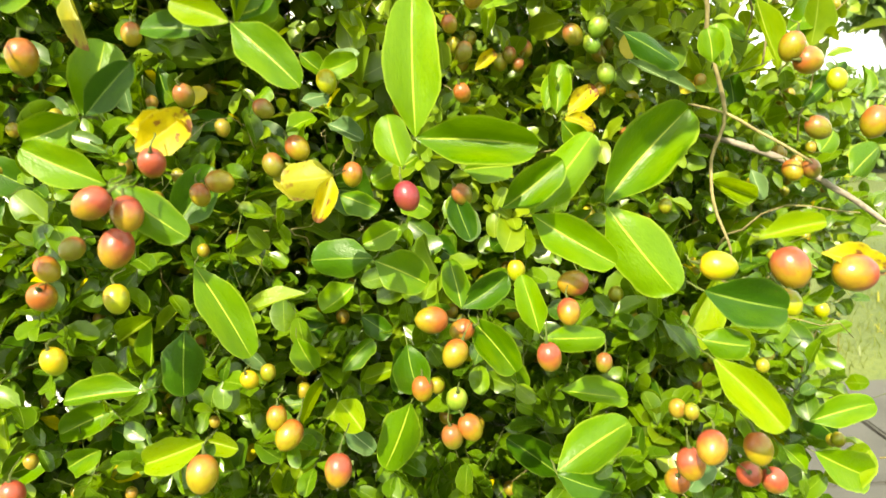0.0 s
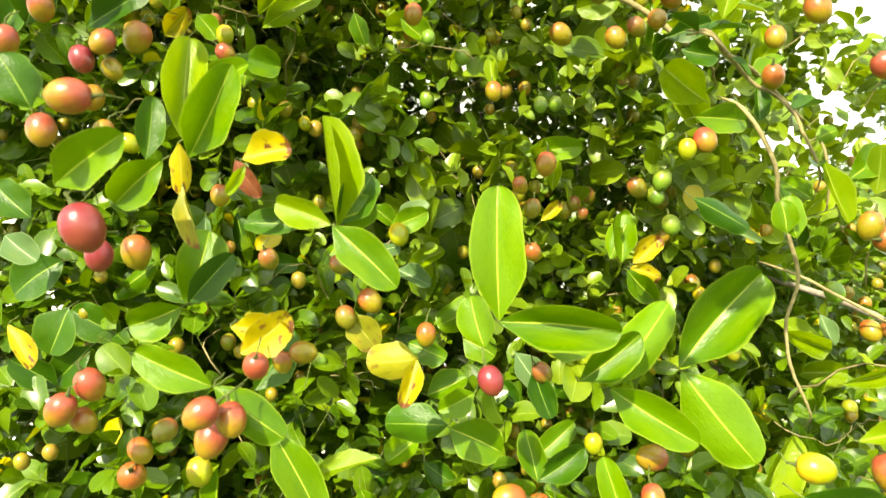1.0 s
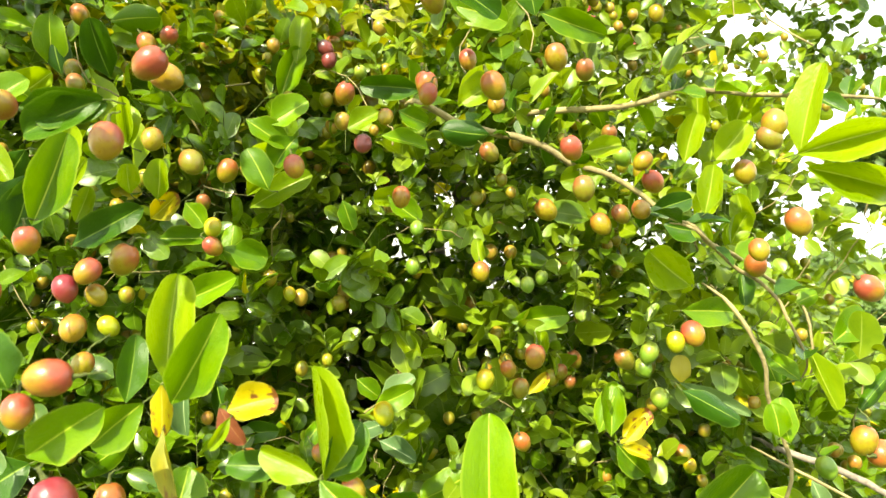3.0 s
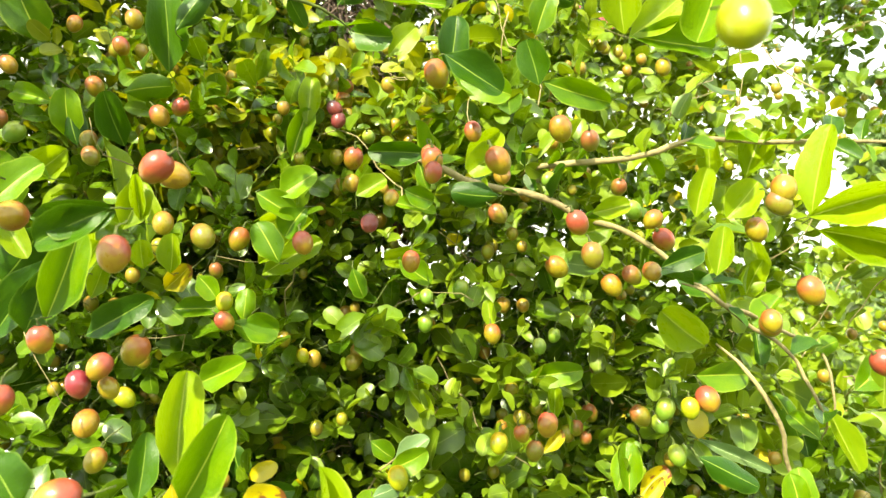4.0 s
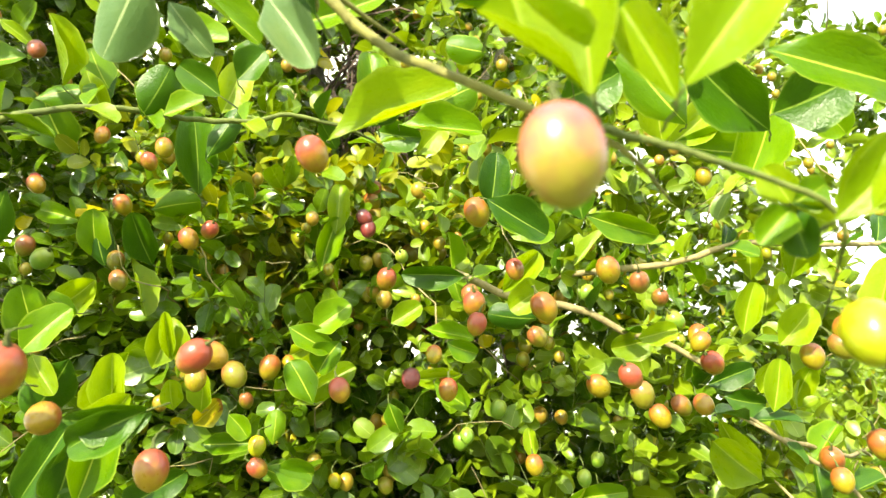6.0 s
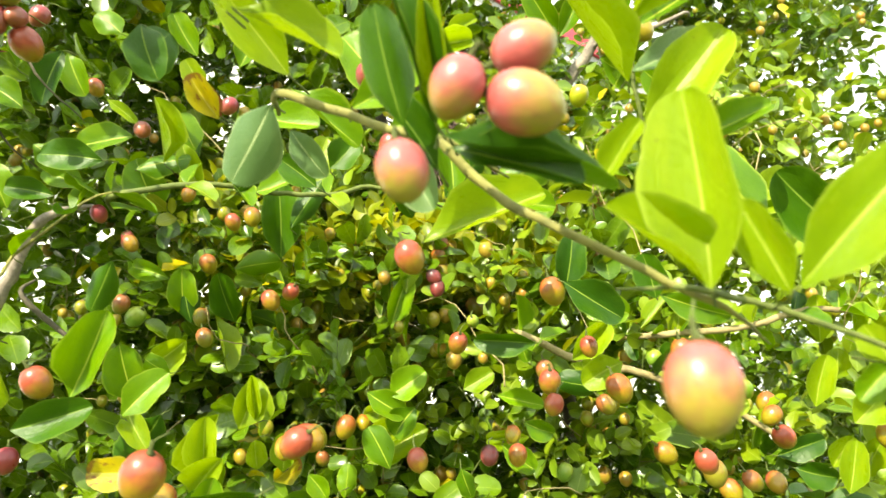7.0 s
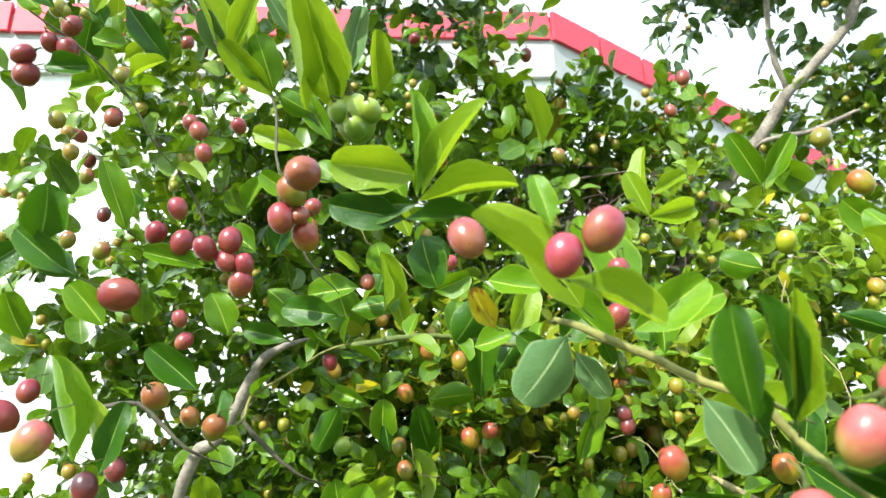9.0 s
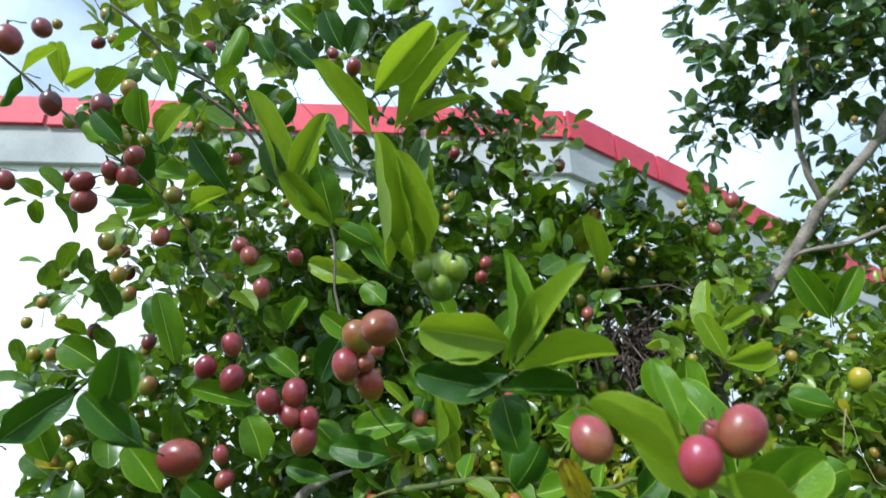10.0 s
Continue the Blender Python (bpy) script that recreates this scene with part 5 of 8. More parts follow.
fruit((-0.026, 0.586, 1.220), 0.0167, "o")
fruit((0.031, 0.658, 1.316), 0.0164, "y")
fruit((0.070, 0.604, 1.334), 0.0171, "p")
fruit((0.104, 0.743, 1.300), 0.0125, "n")
fruit((0.173, 0.720, 1.322), 0.0188, "g")
fruit((0.133, 0.643, 1.429), 0.0175, "o")
fruit((0.149, 0.642, 1.435), 0.0156, "n")
fruit((0.162, 0.629, 1.435), 0.0160, "p")
fruit((0.182, 0.666, 1.462), 0.0190, "p")
fruit((0.172, 0.727, 1.499), 0.0182, "g")
fruit((0.116, 0.591, 1.449), 0.0178, "n")
fruit((0.214, 0.551, 1.391), 0.0140, "o")
fruit((0.246, 0.648, 1.386), 0.0189, "o")
fruit((0.184, 0.614, 1.340), 0.0182, "p")
fruit((0.171, 0.613, 1.335), 0.0146, "y")
fruit((0.096, 0.697, 1.453), 0.0204, "o")
fruit((-0.133, 0.686, 1.401), 0.0124, "y")
fruit((-0.028, 0.726, 1.418), 0.0156, "g")
fruit((0.011, 0.693, 1.444), 0.0157, "g")
fruit((0.036, 0.654, 1.402), 0.0154, "o")
fruit((-0.006, 0.598, 1.434), 0.0115, "g")
fruit((-0.021, 0.637, 1.466), 0.0169, "p")
fruit((-0.030, 0.688, 1.468), 0.0176, "o")
fruit((-0.069, 0.853, 1.532), 0.0165, "k")
fruit((-0.147, 0.568, 1.445), 0.0136, "y")
fruit((-0.146, 0.564, 1.431), 0.0142, "p")
fruit((-0.271, 0.831, 1.543), 0.0165, "o")
fruit((-0.302, 0.828, 1.549), 0.0165, "n")
fruit((-0.156, 0.621, 1.499), 0.0187, "o")
fruit((-0.145, 0.634, 1.501), 0.0137, "o")
fruit((-0.078, 0.544, 1.476), 0.0157, "p")
fruit((-0.162, 0.572, 1.495), 0.0194, "n")
fruit((0.072, 0.659, 1.388), 0.0127, "g")
fruit((0.086, 0.698, 1.395), 0.0126, "g")
fruit((0.199, 0.757, 1.227), 0.0156, "n")
fruit((0.204, 0.757, 1.216), 0.0135, "y")
fruit((0.305, 0.662, 1.187), 0.0172, "o")
fruit((-0.167, 0.393, 1.480), 0.0161, "p")
fruit((-0.111, 0.384, 1.454), 0.0159, "p", (0.07, 0.11, 1.01))
fruit((-0.155, 0.505, 1.493), 0.0148, "o")
fruit((-0.108, 0.434, 1.501), 0.0165, "p")
fruit((-0.106, 0.414, 1.500), 0.0172, "p")
fruit((-0.008, 0.506, 1.490), 0.0110, "o")
fruit((0.018, 0.517, 1.505), 0.0134, "p")
fruit((0.059, 0.533, 1.511), 0.0182, "o")
fruit((0.060, 0.562, 1.508), 0.0135, "p")
fruit((0.103, 0.530, 1.464), 0.0155, "p")
fruit((0.102, 0.546, 1.530), 0.0171, "o")
fruit((0.120, 0.549, 1.520), 0.0141, "n")
fruit((0.052, 0.652, 1.498), 0.0166, "n")
fruit((0.099, 0.702, 1.532), 0.0141, "g")
fruit((0.242, 0.569, 1.475), 0.0188, "o")
fruit((0.238, 0.570, 1.466), 0.0170, "n")
fruit((0.248, 0.648, 1.459), 0.0185, "o")
fruit((0.243, 0.558, 1.407), 0.0181, "o")
fruit((-0.090, 0.706, 1.628), 0.0159, "k")
fruit((-0.025, 0.516, 1.478), 0.0127, "k")
fruit((-0.364, 0.812, 1.589), 0.0165, "p")
fruit((-0.177, 0.621, 1.476), 0.0126, "n")
fruit((0.263, 0.527, 1.361), 0.0165, "p")
fruit((-0.310, 0.965, 1.728), 0.0200, "o")
fruit((-0.257, 0.879, 1.661), 0.0193, "p")
fruit((0.162, 0.724, 1.521), 0.0165, "n")
fruit((-0.205, 0.568, 1.670), 0.0155, "o")
fruit((-0.328, 0.673, 1.738), 0.0162, "p")
fruit((-0.266, 0.648, 1.694), 0.0162, "p")
fruit((-0.285, 0.636, 1.654), 0.0177, "o")
fruit((-0.214, 0.614, 1.609), 0.0176, "p")
fruit((-0.196, 0.615, 1.614), 0.0157, "p")
fruit((-0.321, 0.869, 1.679), 0.0194, "n")
fruit((-0.308, 0.927, 1.740), 0.0225, "n")
fruit((-0.037, 0.402, 1.584), 0.0165, "p")
fruit((-0.093, 0.770, 1.673), 0.0177, "n")
fruit((-0.096, 0.772, 1.661), 0.0189, "o")
fruit((0.025, 0.540, 1.578), 0.0188, "o")
fruit((-0.153, 0.886, 1.634), 0.0220, "n")
fruit((-0.061, 0.641, 1.558), 0.0186, "p")
fruit((-0.072, 0.827, 1.610), 0.0226, "n")
fruit((-0.047, 0.643, 1.575), 0.0121, "g")
fruit((0.016, 0.539, 1.519), 0.0165, "p")
fruit((0.044, 0.557, 1.540), 0.0138, "p")
fruit((0.145, 0.738, 1.731), 0.0165, "o")
fruit((0.209, 0.691, 1.615), 0.0156, "o")
fruit((0.131, 0.291, 1.476), 0.0161, "y", (0.15, 0.62, 0.77))
fruit((0.158, 0.281, 1.505), 0.0165, "y")
fruit((-0.291, 0.633, 1.605), 0.0165, "n")
fruit((-0.277, 0.615, 1.584), 0.0168, "n")
fruit((-0.356, 0.622, 1.680), 0.0167, "p")
fruit((0.175, 0.662, 1.479), 0.0162, "o")
fruit((0.062, 0.232, 1.513), 0.0175, "q", (0.03, 0.03, 1.02))
fruit((0.003, 0.240, 1.570), 0.0148, "q", (-0.16, -0.05, 1.01))
fruit((0.018, 0.242, 1.590), 0.0157, "q")
fruit((0.035, 0.255, 1.604), 0.0168, "q", (-0.98, 0.08, -0.29))
fruit((0.034, 0.247, 1.585), 0.0190, "q", (-0.91, -0.07, 0.46))
fruit((-0.127, 0.323, 1.497), 0.0190, "p")
fruit((-0.228, 0.381, 1.541), 0.0164, "p")
fruit((-0.232, 0.369, 1.722), 0.0184, "p")
fruit((-0.312, 0.868, 1.662), 0.0186, "p")
fruit((-0.341, 0.591, 1.618), 0.0165, "n")
fruit((-0.094, 0.776, 1.646), 0.0193, "n")
fruit((-0.150, 0.879, 1.622), 0.0207, "n")
fruit((-0.294, 0.940, 1.693), 0.0186, "p")
fruit((-0.088, 0.708, 1.617), 0.0162, "k")
fruit((-0.361, 0.579, 1.818), 0.0165, "p")
fruit((0.013, 0.554, 1.527), 0.0138, "n")
fruit((0.189, 0.733, 1.486), 0.0178, "o")
fruit((-0.334, 0.473, 1.501), 0.0165, "r")
fruit((-0.196, 0.308, 1.732), 0.0211, "s")
fruit((-0.231, 0.351, 1.745), 0.0189, "n")
fruit((-0.239, 0.353, 1.730), 0.0182, "s")
fruit((-0.230, 0.359, 1.732), 0.0127, "s")
fruit((-0.234, 0.379, 1.745), 0.0121, "s")
fruit((-0.089, 0.249, 1.662), 0.0151, "u")
fruit((-0.058, 0.262, 1.655), 0.0153, "v")
fruit((-0.044, 0.267, 1.664), 0.0167, "u", (0.55, 0.12, 0.85))
fruit((-0.064, 0.485, 1.677), 0.0173, "s")
fruit((-0.199, 0.313, 1.552), 0.0185, "q")
fruit((-0.220, 0.310, 1.546), 0.0152, "o")
fruit((-0.322, 0.408, 1.615), 0.0175, "n")
fruit((-0.378, 0.648, 1.694), 0.0136, "s")
fruit((-0.303, 0.871, 1.649), 0.0188, "s")
fruit((-0.288, 0.287, 1.674), 0.0201, "r", (-1.01, -0.13, 0.02))
fruit((-0.369, 0.388, 1.752), 0.0167, "r")
fruit((-0.337, 0.373, 1.760), 0.0151, "s")
fruit((-0.351, 0.395, 1.744), 0.0182, "r")
fruit((-0.265, 0.320, 1.705), 0.0141, "r")
fruit((-0.254, 0.327, 1.710), 0.0149, "r")
fruit((-0.257, 0.329, 1.699), 0.0142, "r")
fruit((-0.248, 0.333, 1.697), 0.0124, "s")
fruit((-0.252, 0.336, 1.687), 0.0155, "s")
fruit((-0.485, 0.443, 1.944), 0.0186, "n")
fruit((-0.379, 0.432, 1.857), 0.0165, "s")
fruit((-0.337, 0.370, 1.633), 0.0187, "n")
fruit((-0.336, 0.401, 1.622), 0.0140, "n")
fruit((-0.329, 0.594, 1.606), 0.0184, "g")
fruit((-0.188, 0.505, 1.736), 0.0131, "s")
fruit((0.065, 0.640, 1.757), 0.0185, "y")
fruit((0.094, 0.577, 1.818), 0.0175, "n")
fruit((0.118, 0.596, 1.784), 0.0201, "o")
fruit((-0.397, 0.457, 1.687), 0.0150, "s")
fruit((-0.548, 0.473, 1.865), 0.0150, "n")
fruit((-0.068, 0.488, 1.715), 0.0147, "s")
fruit((-0.326, 0.645, 1.967), 0.0165, "s")
fruit((-0.410, 0.329, 1.899), 0.0157, "r")
fruit((-0.437, 0.334, 1.896), 0.0144, "r")
fruit((-0.426, 0.341, 1.891), 0.0178, "r")
fruit((-0.458, 0.330, 1.889), 0.0169, "r")
fruit((-0.788, 0.554, 2.100), 0.0165, "r")
fruit((-0.460, 0.336, 1.876), 0.0203, "r")
fruit((-0.441, 0.279, 1.920), 0.0165, "k")
fruit((-0.439, 0.315, 1.944), 0.0179, "k")
fruit((-0.478, 0.280, 2.003), 0.0165, "k")
fruit((-0.665, 0.459, 2.206), 0.0165, "k")
fruit((-0.383, 0.208, 1.896), 0.0165, "r")
fruit((-0.550, 0.332, 1.913), 0.0165, "r")
fruit((-0.637, 0.546, 1.932), 0.0180, "k")
fruit((-0.502, 0.454, 1.909), 0.0191, "s")
fruit((-0.588, 0.490, 1.926), 0.0164, "s")
fruit((-0.401, 0.446, 1.877), 0.0165, "r")
fruit((-0.498, 0.533, 2.042), 0.0165, "s")
fruit((-0.637, 0.709, 2.180), 0.0204, "s")
fruit((-0.445, 0.414, 2.083), 0.0165, "r")
fruit((-0.556, 0.492, 2.223), 0.0165, "r")
fruit((-0.402, 0.568, 2.191), 0.0165, "r")
fruit((-0.248, 0.358, 1.952), 0.0122, "r")
fruit((-0.302, 0.718, 2.113), 0.0162, "r")
fruit((-0.210, 0.970, 2.221), 0.0224, "s")
fruit((-0.272, 0.737, 1.959), 0.0165, "s")
fruit((-0.280, 0.742, 1.944), 0.0165, "s")
fruit((-0.312, 0.365, 1.793), 0.0127, "s")
fruit((-0.499, 0.607, 1.898), 0.0165, "s")
fruit((-0.632, 0.515, 1.852), 0.0165, "k")
fruit((-0.448, 0.411, 1.787), 0.0123, "k")
fruit((-0.258, 0.503, 1.729), 0.0139, "s")
fruit((-0.167, 0.807, 1.902), 0.0165, "s")
fruit((-0.133, 0.736, 1.920), 0.0165, "n")
fruit((-0.310, 0.397, 1.829), 0.0122, "s")
fruit((0.009, 0.704, 1.967), 0.0165, "s")
fruit((-0.006, 0.822, 1.993), 0.0165, "s")
fruit((-0.276, 0.241, 1.601), 0.0165, "q")
fruit((-0.339, 0.273, 1.616), 0.0165, "r")
fruit((-0.436, 0.360, 1.642), 0.0165, "r")
fruit((-0.397, 0.450, 1.704), 0.0135, "s")
fruit((-0.408, 0.378, 1.741), 0.0130, "n")
fruit((-0.479, 0.407, 1.769), 0.0137, "n")
fruit((-0.053, 0.406, 1.686), 0.0144, "s")
fruit((-0.286, 0.494, 1.666), 0.0132, "s")
fruit((-0.387, 0.393, 1.591), 0.0157, "k")
fruit((-0.350, 0.337, 1.581), 0.0165, "k")
leaf((0.077, 0.359, 1.668), (0.068, 0.337, 1.697), 0.017, (0.46, -0.89, 0.02), "g")
leaf((0.077, 0.350, 1.659), (0.115, 0.337, 1.705), 0.025, (0.54, -0.84, 0.01), "l")
leaf((0.080, 0.361, 1.661), (0.139, 0.379, 1.694), 0.024, (0.12, -0.97, 0.21), "g")
leaf((0.080, 0.380, 1.673), (0.065, 0.380, 1.694), 0.015, (0.28, -0.96, -0.06), "g")
leaf((0.072, 0.356, 1.635), (0.047, 0.329, 1.667), 0.017, (0.60, -0.78, -0.17), "l")
leaf((0.076, 0.365, 1.643), (0.114, 0.391, 1.667), 0.016, (0.28, -0.96, 0.03), "b")
leaf((0.076, 0.352, 1.614), (0.109, 0.352, 1.646), 0.024, (0.09, -0.99, -0.05), "l")
leaf((0.099, 0.380, 1.614), (0.131, 0.385, 1.625), 0.015, (0.29, -0.92, 0.27), "g")
branch(0.0011, (0.078, 0.365, 1.663), (0.077, 0.368, 1.651), (0.076, 0.369, 1.639), (0.078, 0.374, 1.622), (0.082, 0.387, 1.611), bark=STEM)
fruit((-0.159, 0.296, 1.749), 0.0235, "g", (0.1, -0.7, 0.7))
fruit((-0.163, 0.287, 1.749), 0.0125, "g", (0.1, -0.9, 0.4))
fruit((-0.149, 0.292, 1.749), 0.0125, "g", (0.1, -0.9, 0.4))
fruit((-0.157, 0.292, 1.742), 0.0125, "g", (0.1, -0.9, 0.4))
# the deep green ones low on the left have shade put into their colour
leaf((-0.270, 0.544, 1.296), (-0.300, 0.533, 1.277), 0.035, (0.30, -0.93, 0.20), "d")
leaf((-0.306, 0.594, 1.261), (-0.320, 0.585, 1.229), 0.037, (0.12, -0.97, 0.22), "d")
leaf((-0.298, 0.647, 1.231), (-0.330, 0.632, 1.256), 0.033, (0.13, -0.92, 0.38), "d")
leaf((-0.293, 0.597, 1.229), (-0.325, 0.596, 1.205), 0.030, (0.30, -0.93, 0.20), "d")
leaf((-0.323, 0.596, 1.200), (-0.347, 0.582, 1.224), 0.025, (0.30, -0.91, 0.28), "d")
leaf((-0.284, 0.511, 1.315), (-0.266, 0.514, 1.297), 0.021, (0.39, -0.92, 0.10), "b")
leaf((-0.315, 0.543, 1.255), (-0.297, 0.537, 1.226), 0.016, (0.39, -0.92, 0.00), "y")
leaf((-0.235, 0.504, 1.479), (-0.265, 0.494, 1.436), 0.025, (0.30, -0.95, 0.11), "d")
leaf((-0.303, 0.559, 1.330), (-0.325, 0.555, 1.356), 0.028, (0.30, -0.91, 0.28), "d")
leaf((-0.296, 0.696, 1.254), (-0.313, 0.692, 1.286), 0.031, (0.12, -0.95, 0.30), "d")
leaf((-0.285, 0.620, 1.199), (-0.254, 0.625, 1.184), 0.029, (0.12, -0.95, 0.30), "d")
leaf((-0.118, 0.434, 1.346), (-0.120, 0.436, 1.321), 0.011, (0.54, -0.84, -0.01), "y")
leaf((-0.119, 0.436, 1.324), (-0.109, 0.429, 1.293), 0.010, (-0.34, -0.93, 0.15), "o")
leaf((-0.151, 0.747, 1.264), (-0.121, 0.744, 1.261), 0.026, (-0.25, -0.82, 0.52), "d")
leaf((-0.104, 0.701, 1.261), (-0.081, 0.715, 1.273), 0.021, (0.21, -0.81, 0.55), "g")
leaf((-0.120, 0.659, 1.275), (-0.104, 0.662, 1.297), 0.021, (-0.37, -0.91, 0.20), "g")
leaf((-0.076, 0.663, 1.282), (-0.056, 0.673, 1.287), 0.016, (0.30, -0.82, 0.49), "b")
leaf((-0.060, 0.686, 1.305), (-0.032, 0.695, 1.318), 0.020, (-0.00, -0.86, 0.51), "b")
leaf((-0.079, 0.685, 1.323), (-0.063, 0.691, 1.307), 0.018, (-0.20, -0.78, 0.59), "g")
leaf((-0.062, 0.715, 1.262), (-0.027, 0.730, 1.279), 0.018, (0.29, -0.87, 0.39), "l")
leaf((-0.070, 0.717, 1.265), (-0.039, 0.707, 1.247), 0.019, (0.23, -0.87, 0.42), "b")
leaf((-0.201, 0.722, 1.282), (-0.168, 0.731, 1.279), 0.021, (-0.26, -0.95, 0.20), "d")
leaf((-0.222, 0.664, 1.327), (-0.225, 0.670, 1.291), 0.019, (0.12, -0.96, 0.26), "b")
leaf((-0.272, 0.670, 1.292), (-0.317, 0.666, 1.266), 0.022, (0.04, -0.98, 0.18), "g")
leaf((-0.280, 0.700, 1.264), (-0.262, 0.710, 1.283), 0.018, (-0.09, -0.96, 0.25), "g")
leaf((-0.208, 0.723, 1.244), (-0.178, 0.730, 1.262), 0.026, (0.02, -0.97, 0.23), "d")
leaf((-0.256, 0.727, 1.228), (-0.209, 0.734, 1.217), 0.021, (-0.10, -0.96, 0.27), "d")
leaf((-0.225, 0.724, 1.209), (-0.193, 0.713, 1.179), 0.026, (0.07, -0.97, 0.24), "d")
leaf((-0.325, 0.682, 1.229), (-0.298, 0.683, 1.214), 0.025, (-0.23, -0.87, 0.45), "g")
leaf((-0.347, 0.675, 1.254), (-0.322, 0.669, 1.227), 0.024, (-0.14, -0.98, 0.16), "g")
leaf((-0.058, 0.676, 1.203), (-0.026, 0.666, 1.191), 0.026, (0.12, -0.82, 0.56), "g")
leaf((-0.046, 0.684, 1.155), (-0.014, 0.695, 1.165), 0.027, (-0.13, -0.89, 0.44), "g")
leaf((-0.049, 0.724, 1.362), (-0.032, 0.725, 1.333), 0.017, (0.07, -0.90, 0.42), "l")
leaf((-0.026, 0.709, 1.336), (-0.006, 0.707, 1.337), 0.010, (0.23, -0.91, 0.33), "l")
leaf((0.330, 0.852, 1.242), (0.328, 0.857, 1.281), 0.023, (-0.14, -0.86, 0.49), "d")
leaf((0.283, 0.781, 1.321), (0.302, 0.784, 1.278), 0.027, (0.06, -0.95, 0.32), "g")
leaf((0.323, 0.821, 1.277), (0.354, 0.835, 1.300), 0.023, (0.33, -0.93, 0.18), "l")
leaf((0.198, 0.731, 1.293), (0.253, 0.740, 1.261), 0.013, (-0.14, -0.95, 0.27), "b")
leaf((0.133, 0.723, 1.253), (0.137, 0.729, 1.295), 0.022, (0.05, -0.97, 0.25), "g")
leaf((0.139, 0.690, 1.253), (0.159, 0.696, 1.270), 0.012, (0.23, -0.89, 0.38), "y")
leaf((0.137, 0.696, 1.249), (0.159, 0.694, 1.239), 0.011, (0.11, -0.90, 0.42), "y")
leaf((0.065, 0.711, 1.296), (0.083, 0.719, 1.311), 0.012, (0.44, -0.79, 0.44), "y")
leaf((0.077, 0.710, 1.321), (0.082, 0.726, 1.347), 0.014, (0.12, -0.81, 0.58), "l")
leaf((0.279, 0.790, 1.181), (0.318, 0.789, 1.158), 0.022, (0.38, -0.84, 0.40), "l")
leaf((0.330, 0.813, 1.181), (0.338, 0.807, 1.152), 0.017, (-0.09, -0.88, 0.47), "b")
leaf((0.327, 0.769, 1.121), (0.379, 0.781, 1.128), 0.017, (0.16, -0.97, 0.20), "l")
leaf((0.431, 0.796, 1.238), (0.437, 0.809, 1.269), 0.015, (0.31, -0.94, 0.13), "g")
leaf((0.388, 0.829, 1.237), (0.438, 0.840, 1.278), 0.017, (-0.09, -0.94, 0.32), "d")
leaf((0.382, 0.782, 1.193), (0.402, 0.791, 1.212), 0.024, (0.12, -0.94, 0.33), "g")
leaf((0.417, 0.796, 1.167), (0.455, 0.812, 1.191), 0.033, (0.16, -0.97, 0.20), "g")
leaf((0.371, 0.810, 1.305), (0.399, 0.812, 1.329), 0.027, (-0.23, -0.95, 0.23), "g")
leaf((0.033, 0.684, 1.186), (0.052, 0.685, 1.155), 0.026, (-0.05, -0.81, 0.59), "b")
leaf((0.097, 0.723, 1.159), (0.065, 0.726, 1.138), 0.026, (0.27, -0.91, 0.32), "d")
leaf((-0.151, 0.682, 1.160), (-0.116, 0.684, 1.145), 0.016, (-0.10, -0.82, 0.56), "l")
leaf((-0.052, 0.660, 1.128), (-0.077, 0.652, 1.110), 0.026, (0.05, -0.85, 0.53), "g")
leaf((-0.084, 0.683, 1.090), (-0.121, 0.688, 1.079), 0.025, (-0.31, -0.92, 0.24), "d")
leaf((-0.103, 0.650, 1.089), (-0.093, 0.654, 1.062), 0.024, (0.10, -0.97, 0.20), "g")
leaf((-0.102, 0.666, 1.059), (-0.081, 0.678, 1.066), 0.017, (-0.03, -0.91, 0.41), "l")
leaf((-0.070, 0.655, 1.055), (-0.046, 0.671, 1.078), 0.022, (-0.45, -0.81, 0.38), "g")
leaf((-0.062, 0.689, 1.035), (-0.029, 0.686, 1.046), 0.018, (0.04, -0.90, 0.43), "l")
leaf((-0.085, 0.677, 1.051), (-0.111, 0.673, 1.007), 0.009, (-0.09, -0.81, 0.58), "l")
leaf((-0.100, 0.682, 1.006), (-0.078, 0.693, 1.013), 0.020, (0.27, -0.82, 0.51), "l")
leaf((-0.010, 0.695, 1.068), (-0.028, 0.680, 1.027), 0.028, (0.30, -0.82, 0.49), "d")
leaf((-0.142, 0.680, 1.020), (-0.115, 0.678, 1.022), 0.019, (-0.13, -0.95, 0.29), "g")
leaf((-0.095, 0.669, 1.003), (-0.119, 0.654, 0.965), 0.022, (0.04, -0.85, 0.53), "l")
leaf((-0.130, 0.669, 0.933), (-0.146, 0.676, 0.968), 0.023, (0.35, -0.88, 0.31), "l")
leaf((-0.068, 0.636, 1.015), (-0.049, 0.642, 0.991), 0.019, (-0.13, -0.85, 0.51), "b")
leaf((-0.252, 0.642, 1.101), (-0.216, 0.636, 1.119), 0.016, (0.06, -0.91, 0.41), "l")
leaf((-0.228, 0.641, 1.077), (-0.218, 0.638, 1.114), 0.021, (-0.09, -0.84, 0.53), "g")
leaf((-0.273, 0.661, 1.074), (-0.244, 0.664, 1.079), 0.022, (0.33, -0.76, 0.55), "l")
leaf((-0.271, 0.648, 1.073), (-0.248, 0.652, 1.053), 0.017, (-0.33, -0.85, 0.40), "l")
leaf((-0.231, 0.662, 1.101), (-0.199, 0.667, 1.125), 0.014, (-0.08, -0.85, 0.52), "l")
